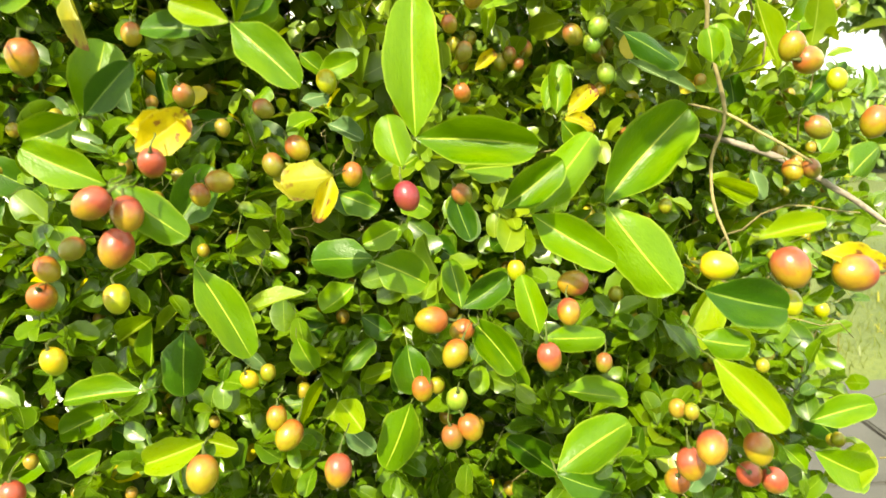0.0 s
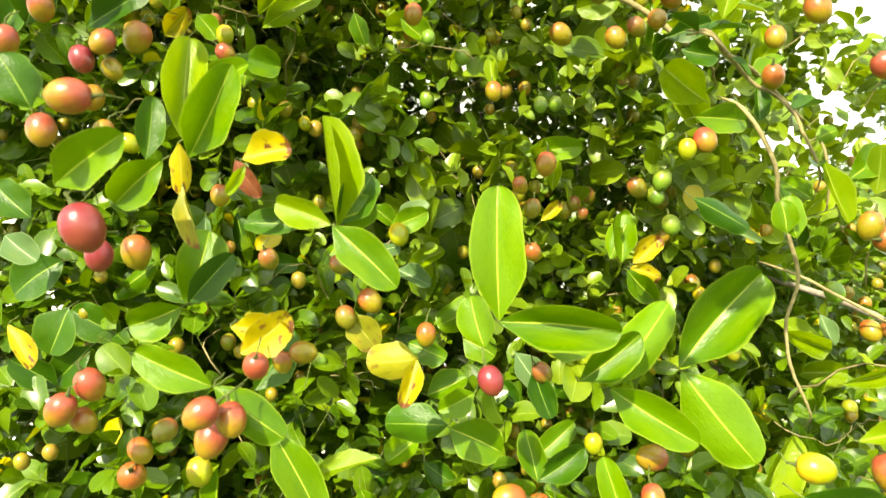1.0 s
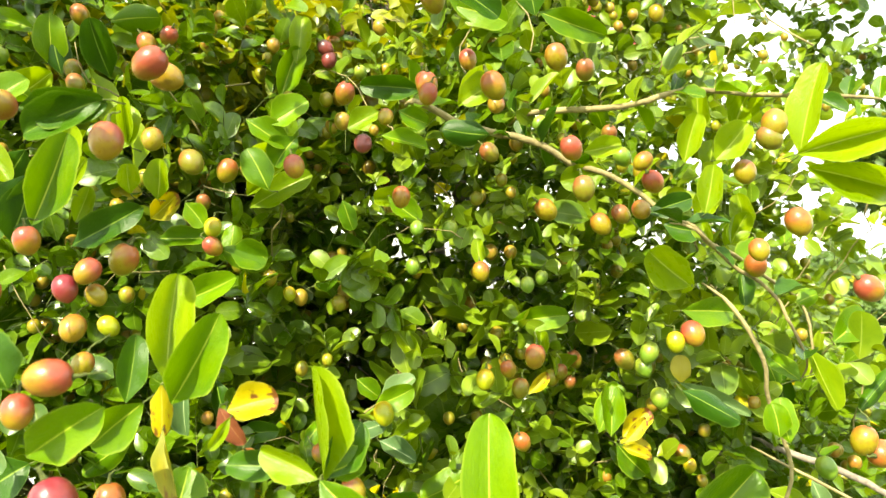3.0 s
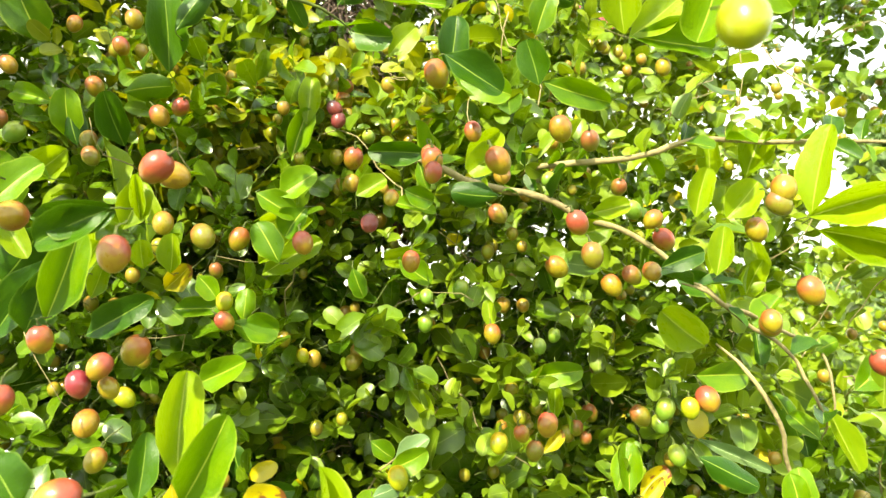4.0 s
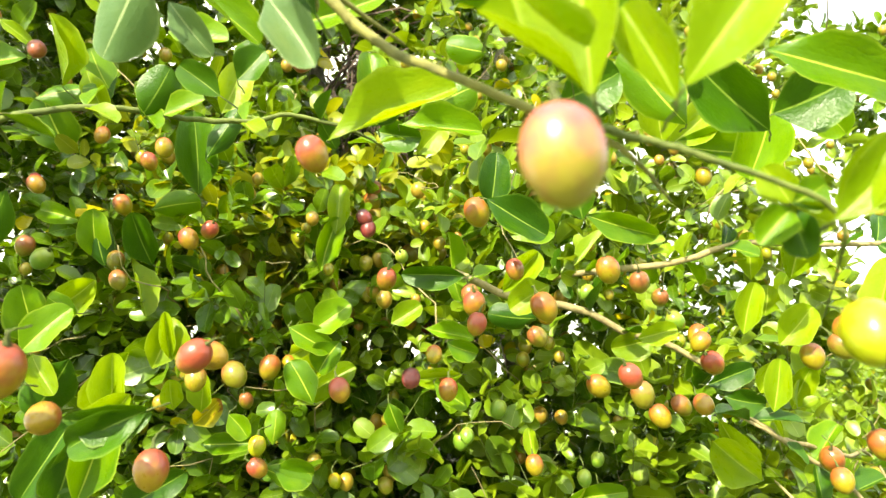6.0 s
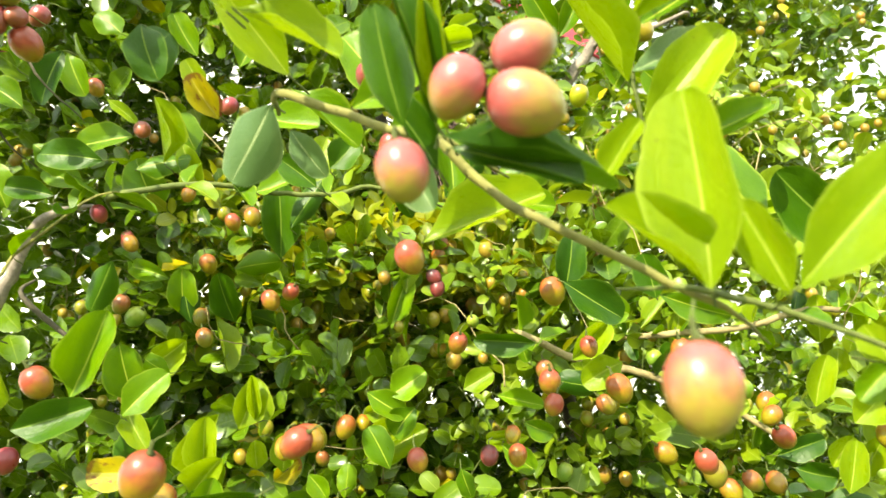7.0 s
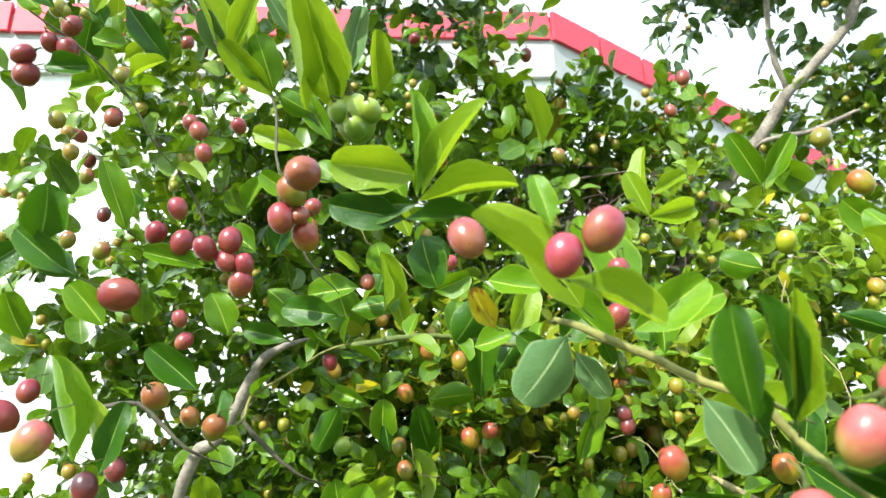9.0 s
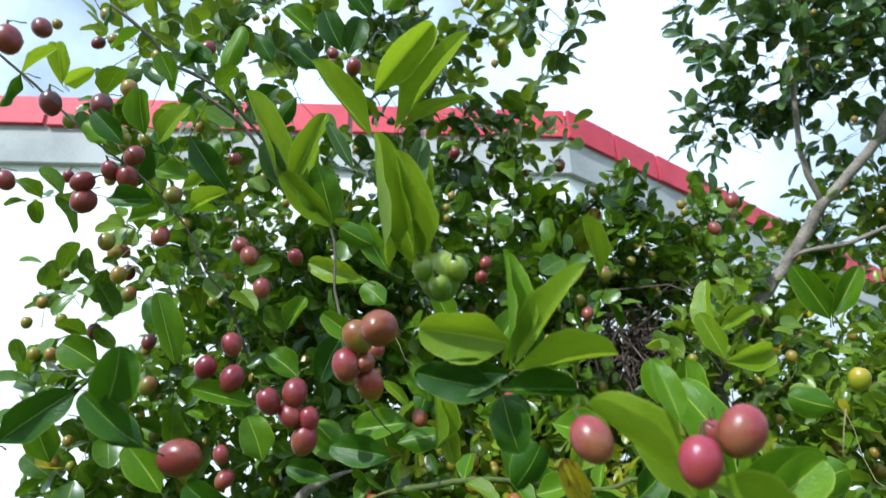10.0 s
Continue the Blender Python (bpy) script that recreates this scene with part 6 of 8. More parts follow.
leaf((-0.267, 0.644, 1.069), (-0.312, 0.645, 1.047), 0.022, (-0.16, -0.93, 0.34), "b")
leaf((-0.265, 0.654, 1.040), (-0.315, 0.639, 1.025), 0.029, (-0.06, -0.99, 0.16), "g")
leaf((-0.206, 0.669, 1.003), (-0.243, 0.658, 0.982), 0.021, (0.13, -0.95, 0.30), "l")
leaf((-0.202, 0.660, 1.001), (-0.174, 0.662, 0.991), 0.021, (0.31, -0.87, 0.38), "l")
leaf((-0.260, 0.667, 0.992), (-0.251, 0.674, 0.966), 0.026, (-0.19, -0.94, 0.28), "g")
leaf((-0.338, 0.658, 0.996), (-0.386, 0.643, 0.986), 0.030, (0.41, -0.81, 0.41), "g")
leaf((-0.299, 0.617, 1.004), (-0.262, 0.610, 1.021), 0.023, (0.19, -0.97, 0.18), "g")
leaf((-0.306, 0.636, 1.129), (-0.290, 0.644, 1.133), 0.019, (0.22, -0.91, 0.36), "g")
leaf((-0.361, 0.638, 1.074), (-0.353, 0.621, 1.025), 0.017, (0.10, -0.97, 0.24), "l")
leaf((-0.296, 0.680, 1.010), (-0.261, 0.671, 0.995), 0.031, (0.05, -0.83, 0.55), "d")
leaf((-0.154, 0.650, 1.093), (-0.135, 0.655, 1.065), 0.014, (0.13, -0.97, 0.19), "b")
leaf((0.042, 0.675, 1.099), (0.075, 0.682, 1.124), 0.022, (-0.15, -0.95, 0.26), "g")
leaf((0.057, 0.660, 1.053), (0.083, 0.664, 1.024), 0.026, (0.36, -0.88, 0.31), "g")
leaf((0.166, 0.721, 1.067), (0.176, 0.716, 1.030), 0.021, (0.33, -0.86, 0.38), "d")
leaf((0.189, 0.706, 1.042), (0.237, 0.700, 1.056), 0.035, (-0.41, -0.89, 0.21), "g")
leaf((0.226, 0.663, 1.062), (0.270, 0.674, 1.036), 0.028, (0.09, -0.91, 0.40), "l")
leaf((0.219, 0.700, 1.026), (0.256, 0.713, 1.092), 0.035, (0.21, -0.96, 0.15), "l")
leaf((0.107, 0.693, 0.931), (0.064, 0.688, 0.970), 0.030, (0.25, -0.87, 0.43), "d")
leaf((0.109, 0.654, 0.952), (0.156, 0.647, 0.941), 0.028, (0.13, -0.97, 0.19), "g")
leaf((0.340, 0.738, 0.955), (0.369, 0.737, 0.928), 0.029, (-0.40, -0.77, 0.49), "d")
leaf((0.321, 0.662, 0.928), (0.363, 0.668, 0.947), 0.033, (0.15, -0.93, 0.33), "l")
leaf((0.289, 0.661, 0.960), (0.309, 0.661, 0.939), 0.021, (0.45, -0.75, 0.48), "g")
leaf((0.231, 0.656, 0.962), (0.211, 0.648, 0.933), 0.021, (0.51, -0.85, 0.13), "b")
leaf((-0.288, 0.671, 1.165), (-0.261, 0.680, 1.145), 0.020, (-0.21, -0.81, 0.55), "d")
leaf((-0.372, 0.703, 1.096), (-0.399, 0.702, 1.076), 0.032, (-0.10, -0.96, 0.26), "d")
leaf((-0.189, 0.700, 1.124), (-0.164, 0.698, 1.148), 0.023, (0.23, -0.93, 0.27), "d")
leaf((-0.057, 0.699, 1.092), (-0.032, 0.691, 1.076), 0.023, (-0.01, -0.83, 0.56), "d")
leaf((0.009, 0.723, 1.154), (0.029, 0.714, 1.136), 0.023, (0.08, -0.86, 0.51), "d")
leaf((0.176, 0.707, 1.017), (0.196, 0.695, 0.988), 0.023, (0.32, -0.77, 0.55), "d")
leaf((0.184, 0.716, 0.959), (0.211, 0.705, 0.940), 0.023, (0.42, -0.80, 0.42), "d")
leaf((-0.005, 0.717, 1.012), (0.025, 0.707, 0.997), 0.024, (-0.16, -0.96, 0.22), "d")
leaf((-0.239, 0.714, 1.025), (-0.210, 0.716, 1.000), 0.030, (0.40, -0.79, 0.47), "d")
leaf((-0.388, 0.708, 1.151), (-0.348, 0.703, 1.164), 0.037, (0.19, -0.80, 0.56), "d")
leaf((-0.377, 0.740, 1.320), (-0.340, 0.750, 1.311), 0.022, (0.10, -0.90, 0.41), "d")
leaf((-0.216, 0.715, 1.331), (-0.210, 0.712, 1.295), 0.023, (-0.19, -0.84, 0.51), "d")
leaf((-0.080, 0.422, 1.332), (-0.059, 0.429, 1.335), 0.018, (0.21, -0.93, 0.29), "y")
leaf((-0.079, 0.422, 1.329), (-0.088, 0.420, 1.316), 0.006, (0.39, -0.92, 0.00), "l")
leaf((-0.087, 0.429, 1.333), (-0.078, 0.433, 1.315), 0.011, (-0.07, -0.97, 0.23), "w")
leaf((0.000, 0.302, 1.591), (-0.013, 0.290, 1.616), 0.012, (0.50, -0.85, -0.19), "d")
leaf((-0.063, 0.449, 1.299), (-0.092, 0.446, 1.303), 0.016, (0.12, -0.97, 0.22), "d")
leaf((-0.234, 0.410, 1.533), (-0.210, 0.405, 1.575), 0.026, (0.30, -0.95, 0.02), "g")
leaf((-0.276, 0.508, 1.523), (-0.249, 0.518, 1.549), 0.026, (0.31, -0.95, 0.06), "g")
leaf((-0.232, 0.538, 1.474), (-0.225, 0.530, 1.516), 0.024, (0.31, -0.94, 0.11), "l")
leaf((-0.244, 0.538, 1.463), (-0.206, 0.519, 1.489), 0.024, (0.22, -0.97, 0.07), "l")
leaf((-0.206, 0.566, 1.511), (-0.205, 0.559, 1.543), 0.011, (0.47, -0.88, -0.04), "l")
leaf((-0.160, 0.370, 1.495), (-0.185, 0.365, 1.497), 0.016, (0.22, -0.97, 0.07), "y")
leaf((-0.277, 0.564, 1.553), (-0.279, 0.541, 1.562), 0.019, (0.22, -0.94, 0.24), "g")
leaf((-0.325, 0.498, 1.805), (-0.348, 0.502, 1.768), 0.026, (0.29, -0.95, -0.13), "d")
leaf((-0.342, 0.523, 1.819), (-0.333, 0.532, 1.786), 0.023, (0.31, -0.92, 0.23), "g")
leaf((-0.268, 0.506, 1.727), (-0.310, 0.498, 1.725), 0.026, (0.22, -0.94, 0.24), "g")
leaf((-0.356, 0.507, 1.736), (-0.337, 0.516, 1.715), 0.025, (0.13, -0.98, 0.17), "g")
leaf((-0.343, 0.547, 1.711), (-0.373, 0.537, 1.728), 0.024, (0.31, -0.92, 0.23), "g")
leaf((-0.332, 0.502, 1.689), (-0.366, 0.493, 1.699), 0.019, (0.21, -0.98, -0.02), "d")
leaf((-0.300, 0.553, 1.721), (-0.258, 0.559, 1.729), 0.025, (0.22, -0.94, 0.24), "g")
leaf((-0.266, 0.565, 1.744), (-0.257, 0.575, 1.706), 0.019, (0.39, -0.91, 0.14), "l")
leaf((-0.384, 0.524, 1.779), (-0.409, 0.514, 1.800), 0.026, (0.31, -0.94, 0.15), "g")
leaf((-0.315, 0.553, 1.848), (-0.334, 0.544, 1.869), 0.025, (0.22, -0.94, 0.24), "g")
leaf((-0.253, 0.570, 1.823), (-0.268, 0.560, 1.858), 0.022, (0.31, -0.94, 0.15), "g")
leaf((-0.210, 0.563, 1.800), (-0.192, 0.561, 1.826), 0.022, (0.22, -0.96, 0.16), "g")
leaf((-0.253, 0.578, 1.791), (-0.263, 0.569, 1.819), 0.020, (0.22, -0.96, 0.16), "l")
leaf((-0.423, 0.555, 1.838), (-0.404, 0.552, 1.867), 0.022, (0.22, -0.94, 0.24), "g")
leaf((-0.296, 0.513, 1.765), (-0.277, 0.521, 1.746), 0.010, (0.39, -0.92, 0.06), "l")
leaf((-0.174, 0.515, 1.671), (-0.147, 0.519, 1.677), 0.021, (0.23, -0.92, 0.32), "g")
leaf((-0.103, 0.451, 1.645), (-0.121, 0.444, 1.662), 0.018, (0.20, -0.97, -0.12), "d")
leaf((-0.100, 0.469, 1.662), (-0.083, 0.469, 1.677), 0.021, (0.29, -0.95, -0.13), "d")
leaf((-0.153, 0.489, 1.714), (-0.119, 0.498, 1.705), 0.026, (0.22, -0.94, 0.24), "g")
leaf((-0.106, 0.583, 1.520), (-0.079, 0.585, 1.535), 0.025, (0.22, -0.96, 0.16), "g")
leaf((-0.088, 0.589, 1.510), (-0.106, 0.590, 1.491), 0.024, (0.22, -0.96, 0.16), "g")
leaf((-0.122, 0.579, 1.524), (-0.097, 0.588, 1.505), 0.021, (0.22, -0.94, 0.24), "g")
leaf((-0.107, 0.574, 1.469), (-0.117, 0.565, 1.498), 0.023, (0.31, -0.94, 0.15), "g")
leaf((-0.173, 0.582, 1.468), (-0.163, 0.588, 1.451), 0.017, (0.22, -0.96, 0.16), "g")
leaf((-0.192, 0.578, 1.472), (-0.186, 0.573, 1.499), 0.019, (0.22, -0.96, 0.16), "l")
leaf((-0.055, 0.614, 1.520), (-0.032, 0.616, 1.531), 0.019, (0.22, -0.96, 0.16), "l")
leaf((-0.030, 0.620, 1.513), (0.003, 0.629, 1.503), 0.016, (0.23, -0.92, 0.32), "g")
leaf((0.034, 0.514, 1.579), (0.066, 0.525, 1.555), 0.025, (0.21, -0.98, -0.02), "d")
leaf((0.065, 0.573, 1.528), (0.038, 0.570, 1.516), 0.023, (0.22, -0.96, 0.16), "l")
leaf((-0.061, 0.605, 1.462), (-0.056, 0.611, 1.440), 0.015, (0.22, -0.97, 0.07), "g")
leaf((-0.035, 0.660, 1.472), (-0.013, 0.669, 1.451), 0.021, (0.22, -0.96, 0.16), "g")
leaf((-0.375, 0.304, 1.892), (-0.372, 0.291, 1.918), 0.018, (0.36, -0.93, -0.06), "g")
leaf((-0.388, 0.328, 1.903), (-0.364, 0.325, 1.928), 0.018, (0.36, -0.93, -0.06), "l")
leaf((-0.367, 0.283, 1.869), (-0.380, 0.268, 1.887), 0.016, (0.35, -0.90, -0.25), "d")
leaf((-0.384, 0.334, 1.896), (-0.388, 0.323, 1.913), 0.016, (0.35, -0.90, -0.25), "d")
leaf((-0.385, 0.355, 1.899), (-0.361, 0.355, 1.918), 0.019, (0.45, -0.89, -0.07), "g")
leaf((-0.379, 0.322, 1.876), (-0.360, 0.332, 1.870), 0.018, (0.37, -0.93, 0.10), "g")
leaf((-0.392, 0.361, 1.884), (-0.368, 0.364, 1.895), 0.013, (0.53, -0.85, -0.07), "l")
leaf((-0.362, 0.342, 1.850), (-0.337, 0.346, 1.861), 0.013, (0.37, -0.93, 0.02), "l")
leaf((-0.398, 0.305, 1.848), (-0.372, 0.315, 1.848), 0.016, (0.36, -0.92, -0.15), "d")
leaf((-0.404, 0.329, 1.844), (-0.382, 0.335, 1.849), 0.013, (0.37, -0.93, 0.02), "g")
leaf((-0.400, 0.297, 1.887), (-0.412, 0.285, 1.901), 0.015, (0.36, -0.93, -0.06), "g")
leaf((-0.415, 0.368, 1.967), (-0.395, 0.370, 1.980), 0.017, (0.35, -0.90, -0.25), "d")
leaf((-0.450, 0.385, 2.024), (-0.456, 0.372, 2.045), 0.020, (0.36, -0.93, -0.06), "g")
leaf((-0.408, 0.399, 2.028), (-0.384, 0.388, 2.068), 0.020, (0.53, -0.85, -0.07), "g")
leaf((-0.426, 0.404, 2.052), (-0.445, 0.387, 2.071), 0.020, (0.35, -0.90, -0.25), "d")
leaf((-0.328, 0.471, 2.088), (-0.338, 0.449, 2.124), 0.028, (0.35, -0.90, -0.25), "d")
leaf((-0.323, 0.474, 2.085), (-0.307, 0.464, 2.118), 0.027, (0.44, -0.86, -0.25), "d")
leaf((-0.361, 0.483, 2.086), (-0.384, 0.461, 2.110), 0.025, (0.35, -0.90, -0.25), "d")
leaf((-0.361, 0.467, 2.118), (-0.384, 0.445, 2.142), 0.025, (0.36, -0.93, -0.06), "g")
leaf((-0.289, 0.454, 2.103), (-0.305, 0.435, 2.129), 0.025, (0.34, -0.88, -0.34), "d")
leaf((-0.270, 0.443, 2.093), (-0.246, 0.440, 2.117), 0.023, (0.45, -0.88, -0.15), "g")
leaf((-0.392, 0.462, 2.058), (-0.417, 0.461, 2.040), 0.021, (0.35, -0.90, -0.25), "d")
leaf((-0.415, 0.476, 2.106), (-0.426, 0.457, 2.133), 0.021, (0.35, -0.90, -0.25), "d")
leaf((-0.398, 0.499, 2.073), (-0.422, 0.502, 2.048), 0.020, (0.35, -0.90, -0.25), "d")
leaf((-0.005, 0.278, 1.598), (-0.007, 0.261, 1.629), 0.016, (0.08, -0.98, -0.17), "d")
leaf((0.006, 0.275, 1.596), (0.001, 0.254, 1.630), 0.014, (0.54, -0.82, -0.19), "d")
leaf((0.008, 0.281, 1.596), (0.011, 0.258, 1.631), 0.009, (0.05, -1.00, -0.07), "l")


# short shoots that carry the leaves and fruit back into the shrub
def build_shoots():
    verts, faces = [], []
    for base, way, r in JOINTS:
        back = Vector((0, 0.012, 0.001)) - way * 0.003 + Vector([pick.uniform(-0.003, 0.003) for _ in range(3)])
        v, f = tube([base, base + back * 0.3 - way * 0.001, base + back * 0.65, base + back], [r, r * 1.05, r * 1.1, r * 1.2], 5)
        k = len(verts)
        verts += v
        faces += [tuple(i + k for i in q) for q in f]
    tagged(part_of(mesh_object("shoot", verts, faces, STEM, smooth=True)), "thin green shoots", kind="stuff")


build_shoots()


def spray(centre, radii, twigs, leaf_long, rng, lift=0.5, shell=0.35):
    """Leafy twigs in a lobe of the crown: opposite pairs of leaves along short shoots."""
    c, r = np.array(centre), np.array(radii)
    d = rng.normal(size=(twigs, 3))
    d /= np.linalg.norm(d, axis=1)[:, None]
    org = c + d * r * (rng.uniform(shell ** 3, 1, twigs) ** (1 / 3))[:, None]
    way = d * 0.7 + rng.normal(0, 0.7, (twigs, 3)) + [0, -0.15, lift]
    way /= np.linalg.norm(way, axis=1)[:, None]
    ln = rng.uniform(0.8, 2.6, twigs) * leaf_long
    side = np.cross(way, rng.normal(size=(twigs, 3)))
    side /= np.linalg.norm(side, axis=1)[:, None]
    other = np.cross(way, side)
    rows, cols = (0.0, 0.1, 0.28, 0.52, 0.75, 0.9, 0.97, 1.0), (-1, 0, 1)
    tv, tu, tf = leaf_shape(rows, cols, 0.24, 0.18, 0.02, 1.14, 0.0, 0.2)
    tv, tu, tf = np.array(tv), np.array(tu), np.array(tf)
    allv, alln = [], 0
    for k in range(7):
        at = org + way * (ln * (0.25 + 0.12 * k))[:, None]
        turn = (k // 2) * 1.571 + rng.normal(0, 0.35, twigs)
        out = side * np.cos(turn)[:, None] + other * np.sin(turn)[:, None]
        if k % 2:
            out = -out
        if k == 6:
            out = way
        y = out + way * rng.uniform(0.1, 0.8, twigs)[:, None] + rng.normal(0, 0.25, (twigs, 3))
        y /= np.linalg.norm(y, axis=1)[:, None]
        z = np.array([-0.10, -0.50, 0.80]) + rng.normal(0, 0.58, (twigs, 3))
        z -= y * (z * y).sum(1)[:, None]
        z /= np.linalg.norm(z, axis=1)[:, None]
        x = np.cross(y, z)
        size = leaf_long * rng.uniform(0.6, 1.25, twigs)
        wide = size * rng.uniform(0.48, 0.72, twigs)
        v = (at[:, None] + x[:, None] * (tv[None, :, 0:1] * wide[:, None, None]) + y[:, None] * (tv[None, :, 1:2] * size[:, None, None])
             + z[:, None] * (tv[None, :, 2:3] * size[:, None, None]))
        keep = rng.uniform(size=twigs) < 0.88
        allv.append(v[keep])
        alln += int(keep.sum())
    v = np.concatenate(allv).reshape(-1, 3)
    f = (np.arange(alln)[:, None, None] * len(tv) + tf[None]).reshape(-1, 4)
    uv = np.tile(tu, (alln, 1))
    # stems: thin three-sided shoots
    a = org - way * (ln * 0.3)[:, None]
    b = org + way * (ln * 0.95)[:, None]
    w = leaf_long * 0.02
    ring = [side * w, (-0.5 * side + 0.87 * other) * w, (-0.5 * side - 0.87 * other) * w]
    sv = np.stack([a + q for q in ring] + [b + 0.5 * q for q in ring], 1).reshape(-1, 3)
    sf = (np.arange(twigs)[:, None, None] * 6 + np.array([[0, 1, 4, 3], [1, 2, 5, 4], [2, 0, 3, 5]])[None]).reshape(-1, 4)
    return v, f, uv, sv, sf, org, b


def foliage(name, lobe, mat, parent, rng, label):
    v, f, uv, sv, sf, org, tips = spray(*lobe, rng)
    verts = np.concatenate([v, sv])
    faces = np.concatenate([f, sf + len(v)])
    uvs = np.concatenate([uv, np.full((len(sv), 2), 0.5)])
    ob = mesh_object(name, verts, faces, [mat, STEM], parent, uvs, True, np.r_[np.zeros(len(f)), np.ones(len(sf))])
    tagged(ob, label, kind="stuff")
    return ob, org


leaf_rng = np.random.default_rng(21)
SPOTS = []


def lobe(centre, radii, twigs, leaf_long, tone="mid"):
    ob, org = foliage("foliage", (centre, radii, twigs, leaf_long), FOLIAGE[tone], None, leaf_rng, "many small glossy green leaves on thin twigs")
    part_of(ob)
    SPOTS.append(org[:: max(8, len(org) // 40)])


# the body of the crown
lobe((-0.06, 1.02, 0.98), (0.52, 0.30, 0.42), 2900, 0.025)
lobe((-0.12, 1.12, 1.44), (0.52, 0.30, 0.31), 2050, 0.024)
lobe((-0.66, 0.94, 1.15), (0.45, 0.38, 0.46), 1850, 0.028)
lobe((-0.58, 1.10, 1.58), (0.34, 0.28, 0.22), 520, 0.030)
lobe((0.36, 1.12, 1.10), (0.18, 0.28, 0.20), 170, 0.030)
lobe((-0.10, 1.26, 1.84), (0.34, 0.16, 0.14), 360, 0.030)
lobe((-0.45, 1.20, 1.92), (0.22, 0.16, 0.14), 80, 0.030)
# the sunny front of it, sunlight put into the light tone's colour
lobe((0.02, 0.76, 0.93), (0.36, 0.12, 0.22), 460, 0.026)
lobe((-0.32, 0.72, 1.08), (0.26, 0.12, 0.24), 400, 0.026)
lobe((-0.02, 0.80, 1.36), (0.34, 0.07, 0.30), 440, 0.022, "light")
lobe((-0.30, 0.76, 1.50), (0.24, 0.10, 0.22), 230, 0.029, "mid")
# outer sprays; the high tone has backlit dimness put into its colour
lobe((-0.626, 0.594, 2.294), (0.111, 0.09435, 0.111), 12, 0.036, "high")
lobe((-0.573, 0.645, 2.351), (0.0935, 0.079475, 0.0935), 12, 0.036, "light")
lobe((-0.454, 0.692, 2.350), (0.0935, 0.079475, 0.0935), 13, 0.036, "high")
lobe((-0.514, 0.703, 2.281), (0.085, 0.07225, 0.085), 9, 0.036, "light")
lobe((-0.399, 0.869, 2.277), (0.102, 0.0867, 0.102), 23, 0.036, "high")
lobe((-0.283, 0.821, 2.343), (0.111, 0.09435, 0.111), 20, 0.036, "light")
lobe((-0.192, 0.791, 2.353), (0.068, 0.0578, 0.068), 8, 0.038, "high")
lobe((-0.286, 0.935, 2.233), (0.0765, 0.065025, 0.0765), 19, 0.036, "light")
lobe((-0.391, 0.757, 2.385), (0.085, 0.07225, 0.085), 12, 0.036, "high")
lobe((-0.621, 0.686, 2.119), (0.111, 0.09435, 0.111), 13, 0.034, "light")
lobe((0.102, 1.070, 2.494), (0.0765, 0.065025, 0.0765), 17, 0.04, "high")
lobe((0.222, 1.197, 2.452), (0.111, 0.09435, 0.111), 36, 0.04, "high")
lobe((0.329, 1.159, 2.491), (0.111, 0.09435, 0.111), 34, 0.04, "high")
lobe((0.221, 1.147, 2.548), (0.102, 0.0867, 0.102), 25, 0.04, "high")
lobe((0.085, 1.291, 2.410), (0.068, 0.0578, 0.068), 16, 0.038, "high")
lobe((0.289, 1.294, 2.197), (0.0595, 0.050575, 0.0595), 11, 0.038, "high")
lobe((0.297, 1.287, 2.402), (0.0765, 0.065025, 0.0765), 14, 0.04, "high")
lobe((-0.174, 1.054, 2.084), (0.102, 0.0867, 0.102), 25, 0.034, "mid")
lobe((-0.071, 1.097, 2.078), (0.0935, 0.079475, 0.0935), 23, 0.034, "mid")
lobe((0.036, 1.340, 2.149), (0.085, 0.07225, 0.085), 17, 0.034, "mid")
lobe((-0.207, 0.934, 2.062), (0.051, 0.04335, 0.051), 5, 0.036, "mid")
lobe((0.123, 1.388, 2.118), (0.085, 0.07225, 0.085), 15, 0.036, "mid")
lobe((0.223, 1.401, 2.037), (0.102, 0.0867, 0.102), 18, 0.036, "mid")
lobe((0.095, 1.272, 1.932), (0.102, 0.0867, 0.102), 26, 0.036, "mid")
lobe((-0.463, 0.377, 1.913), (0.0425, 0.036125, 0.0425), 2, 0.03, "mid")
lobe((-0.466, 0.415, 1.952), (0.0425, 0.036125, 0.0425), 3, 0.03, "mid")
lobe((-0.563, 0.394, 2.152), (0.051, 0.04335, 0.051), 2, 0.03, "light")
lobe((-0.511, 0.448, 1.901), (0.051, 0.04335, 0.051), 4, 0.03, "mid")
lobe((-0.575, 0.574, 1.907), (0.0765, 0.065025, 0.0765), 8, 0.032, "mid")
lobe((-0.553, 0.653, 2.002), (0.085, 0.07225, 0.085), 10, 0.032, "mid")
lobe((-0.790, 0.565, 1.879), (0.0595, 0.050575, 0.0595), 1, 0.032, "mid")
lobe((-0.753, 0.567, 1.903), (0.0425, 0.036125, 0.0425), 1, 0.03, "mid")
lobe((-0.674, 0.553, 1.804), (0.085, 0.07225, 0.085), 3, 0.036, "mid")
lobe((-0.717, 0.543, 1.746), (0.085, 0.07225, 0.085), 8, 0.036, "mid")
lobe((-0.628, 0.618, 1.781), (0.085, 0.07225, 0.085), 14, 0.036, "mid")
lobe((-0.661, 0.601, 1.720), (0.085, 0.07225, 0.085), 9, 0.036, "mid")
lobe((-0.585, 0.708, 1.753), (0.102, 0.0867, 0.102), 19, 0.034, "mid")
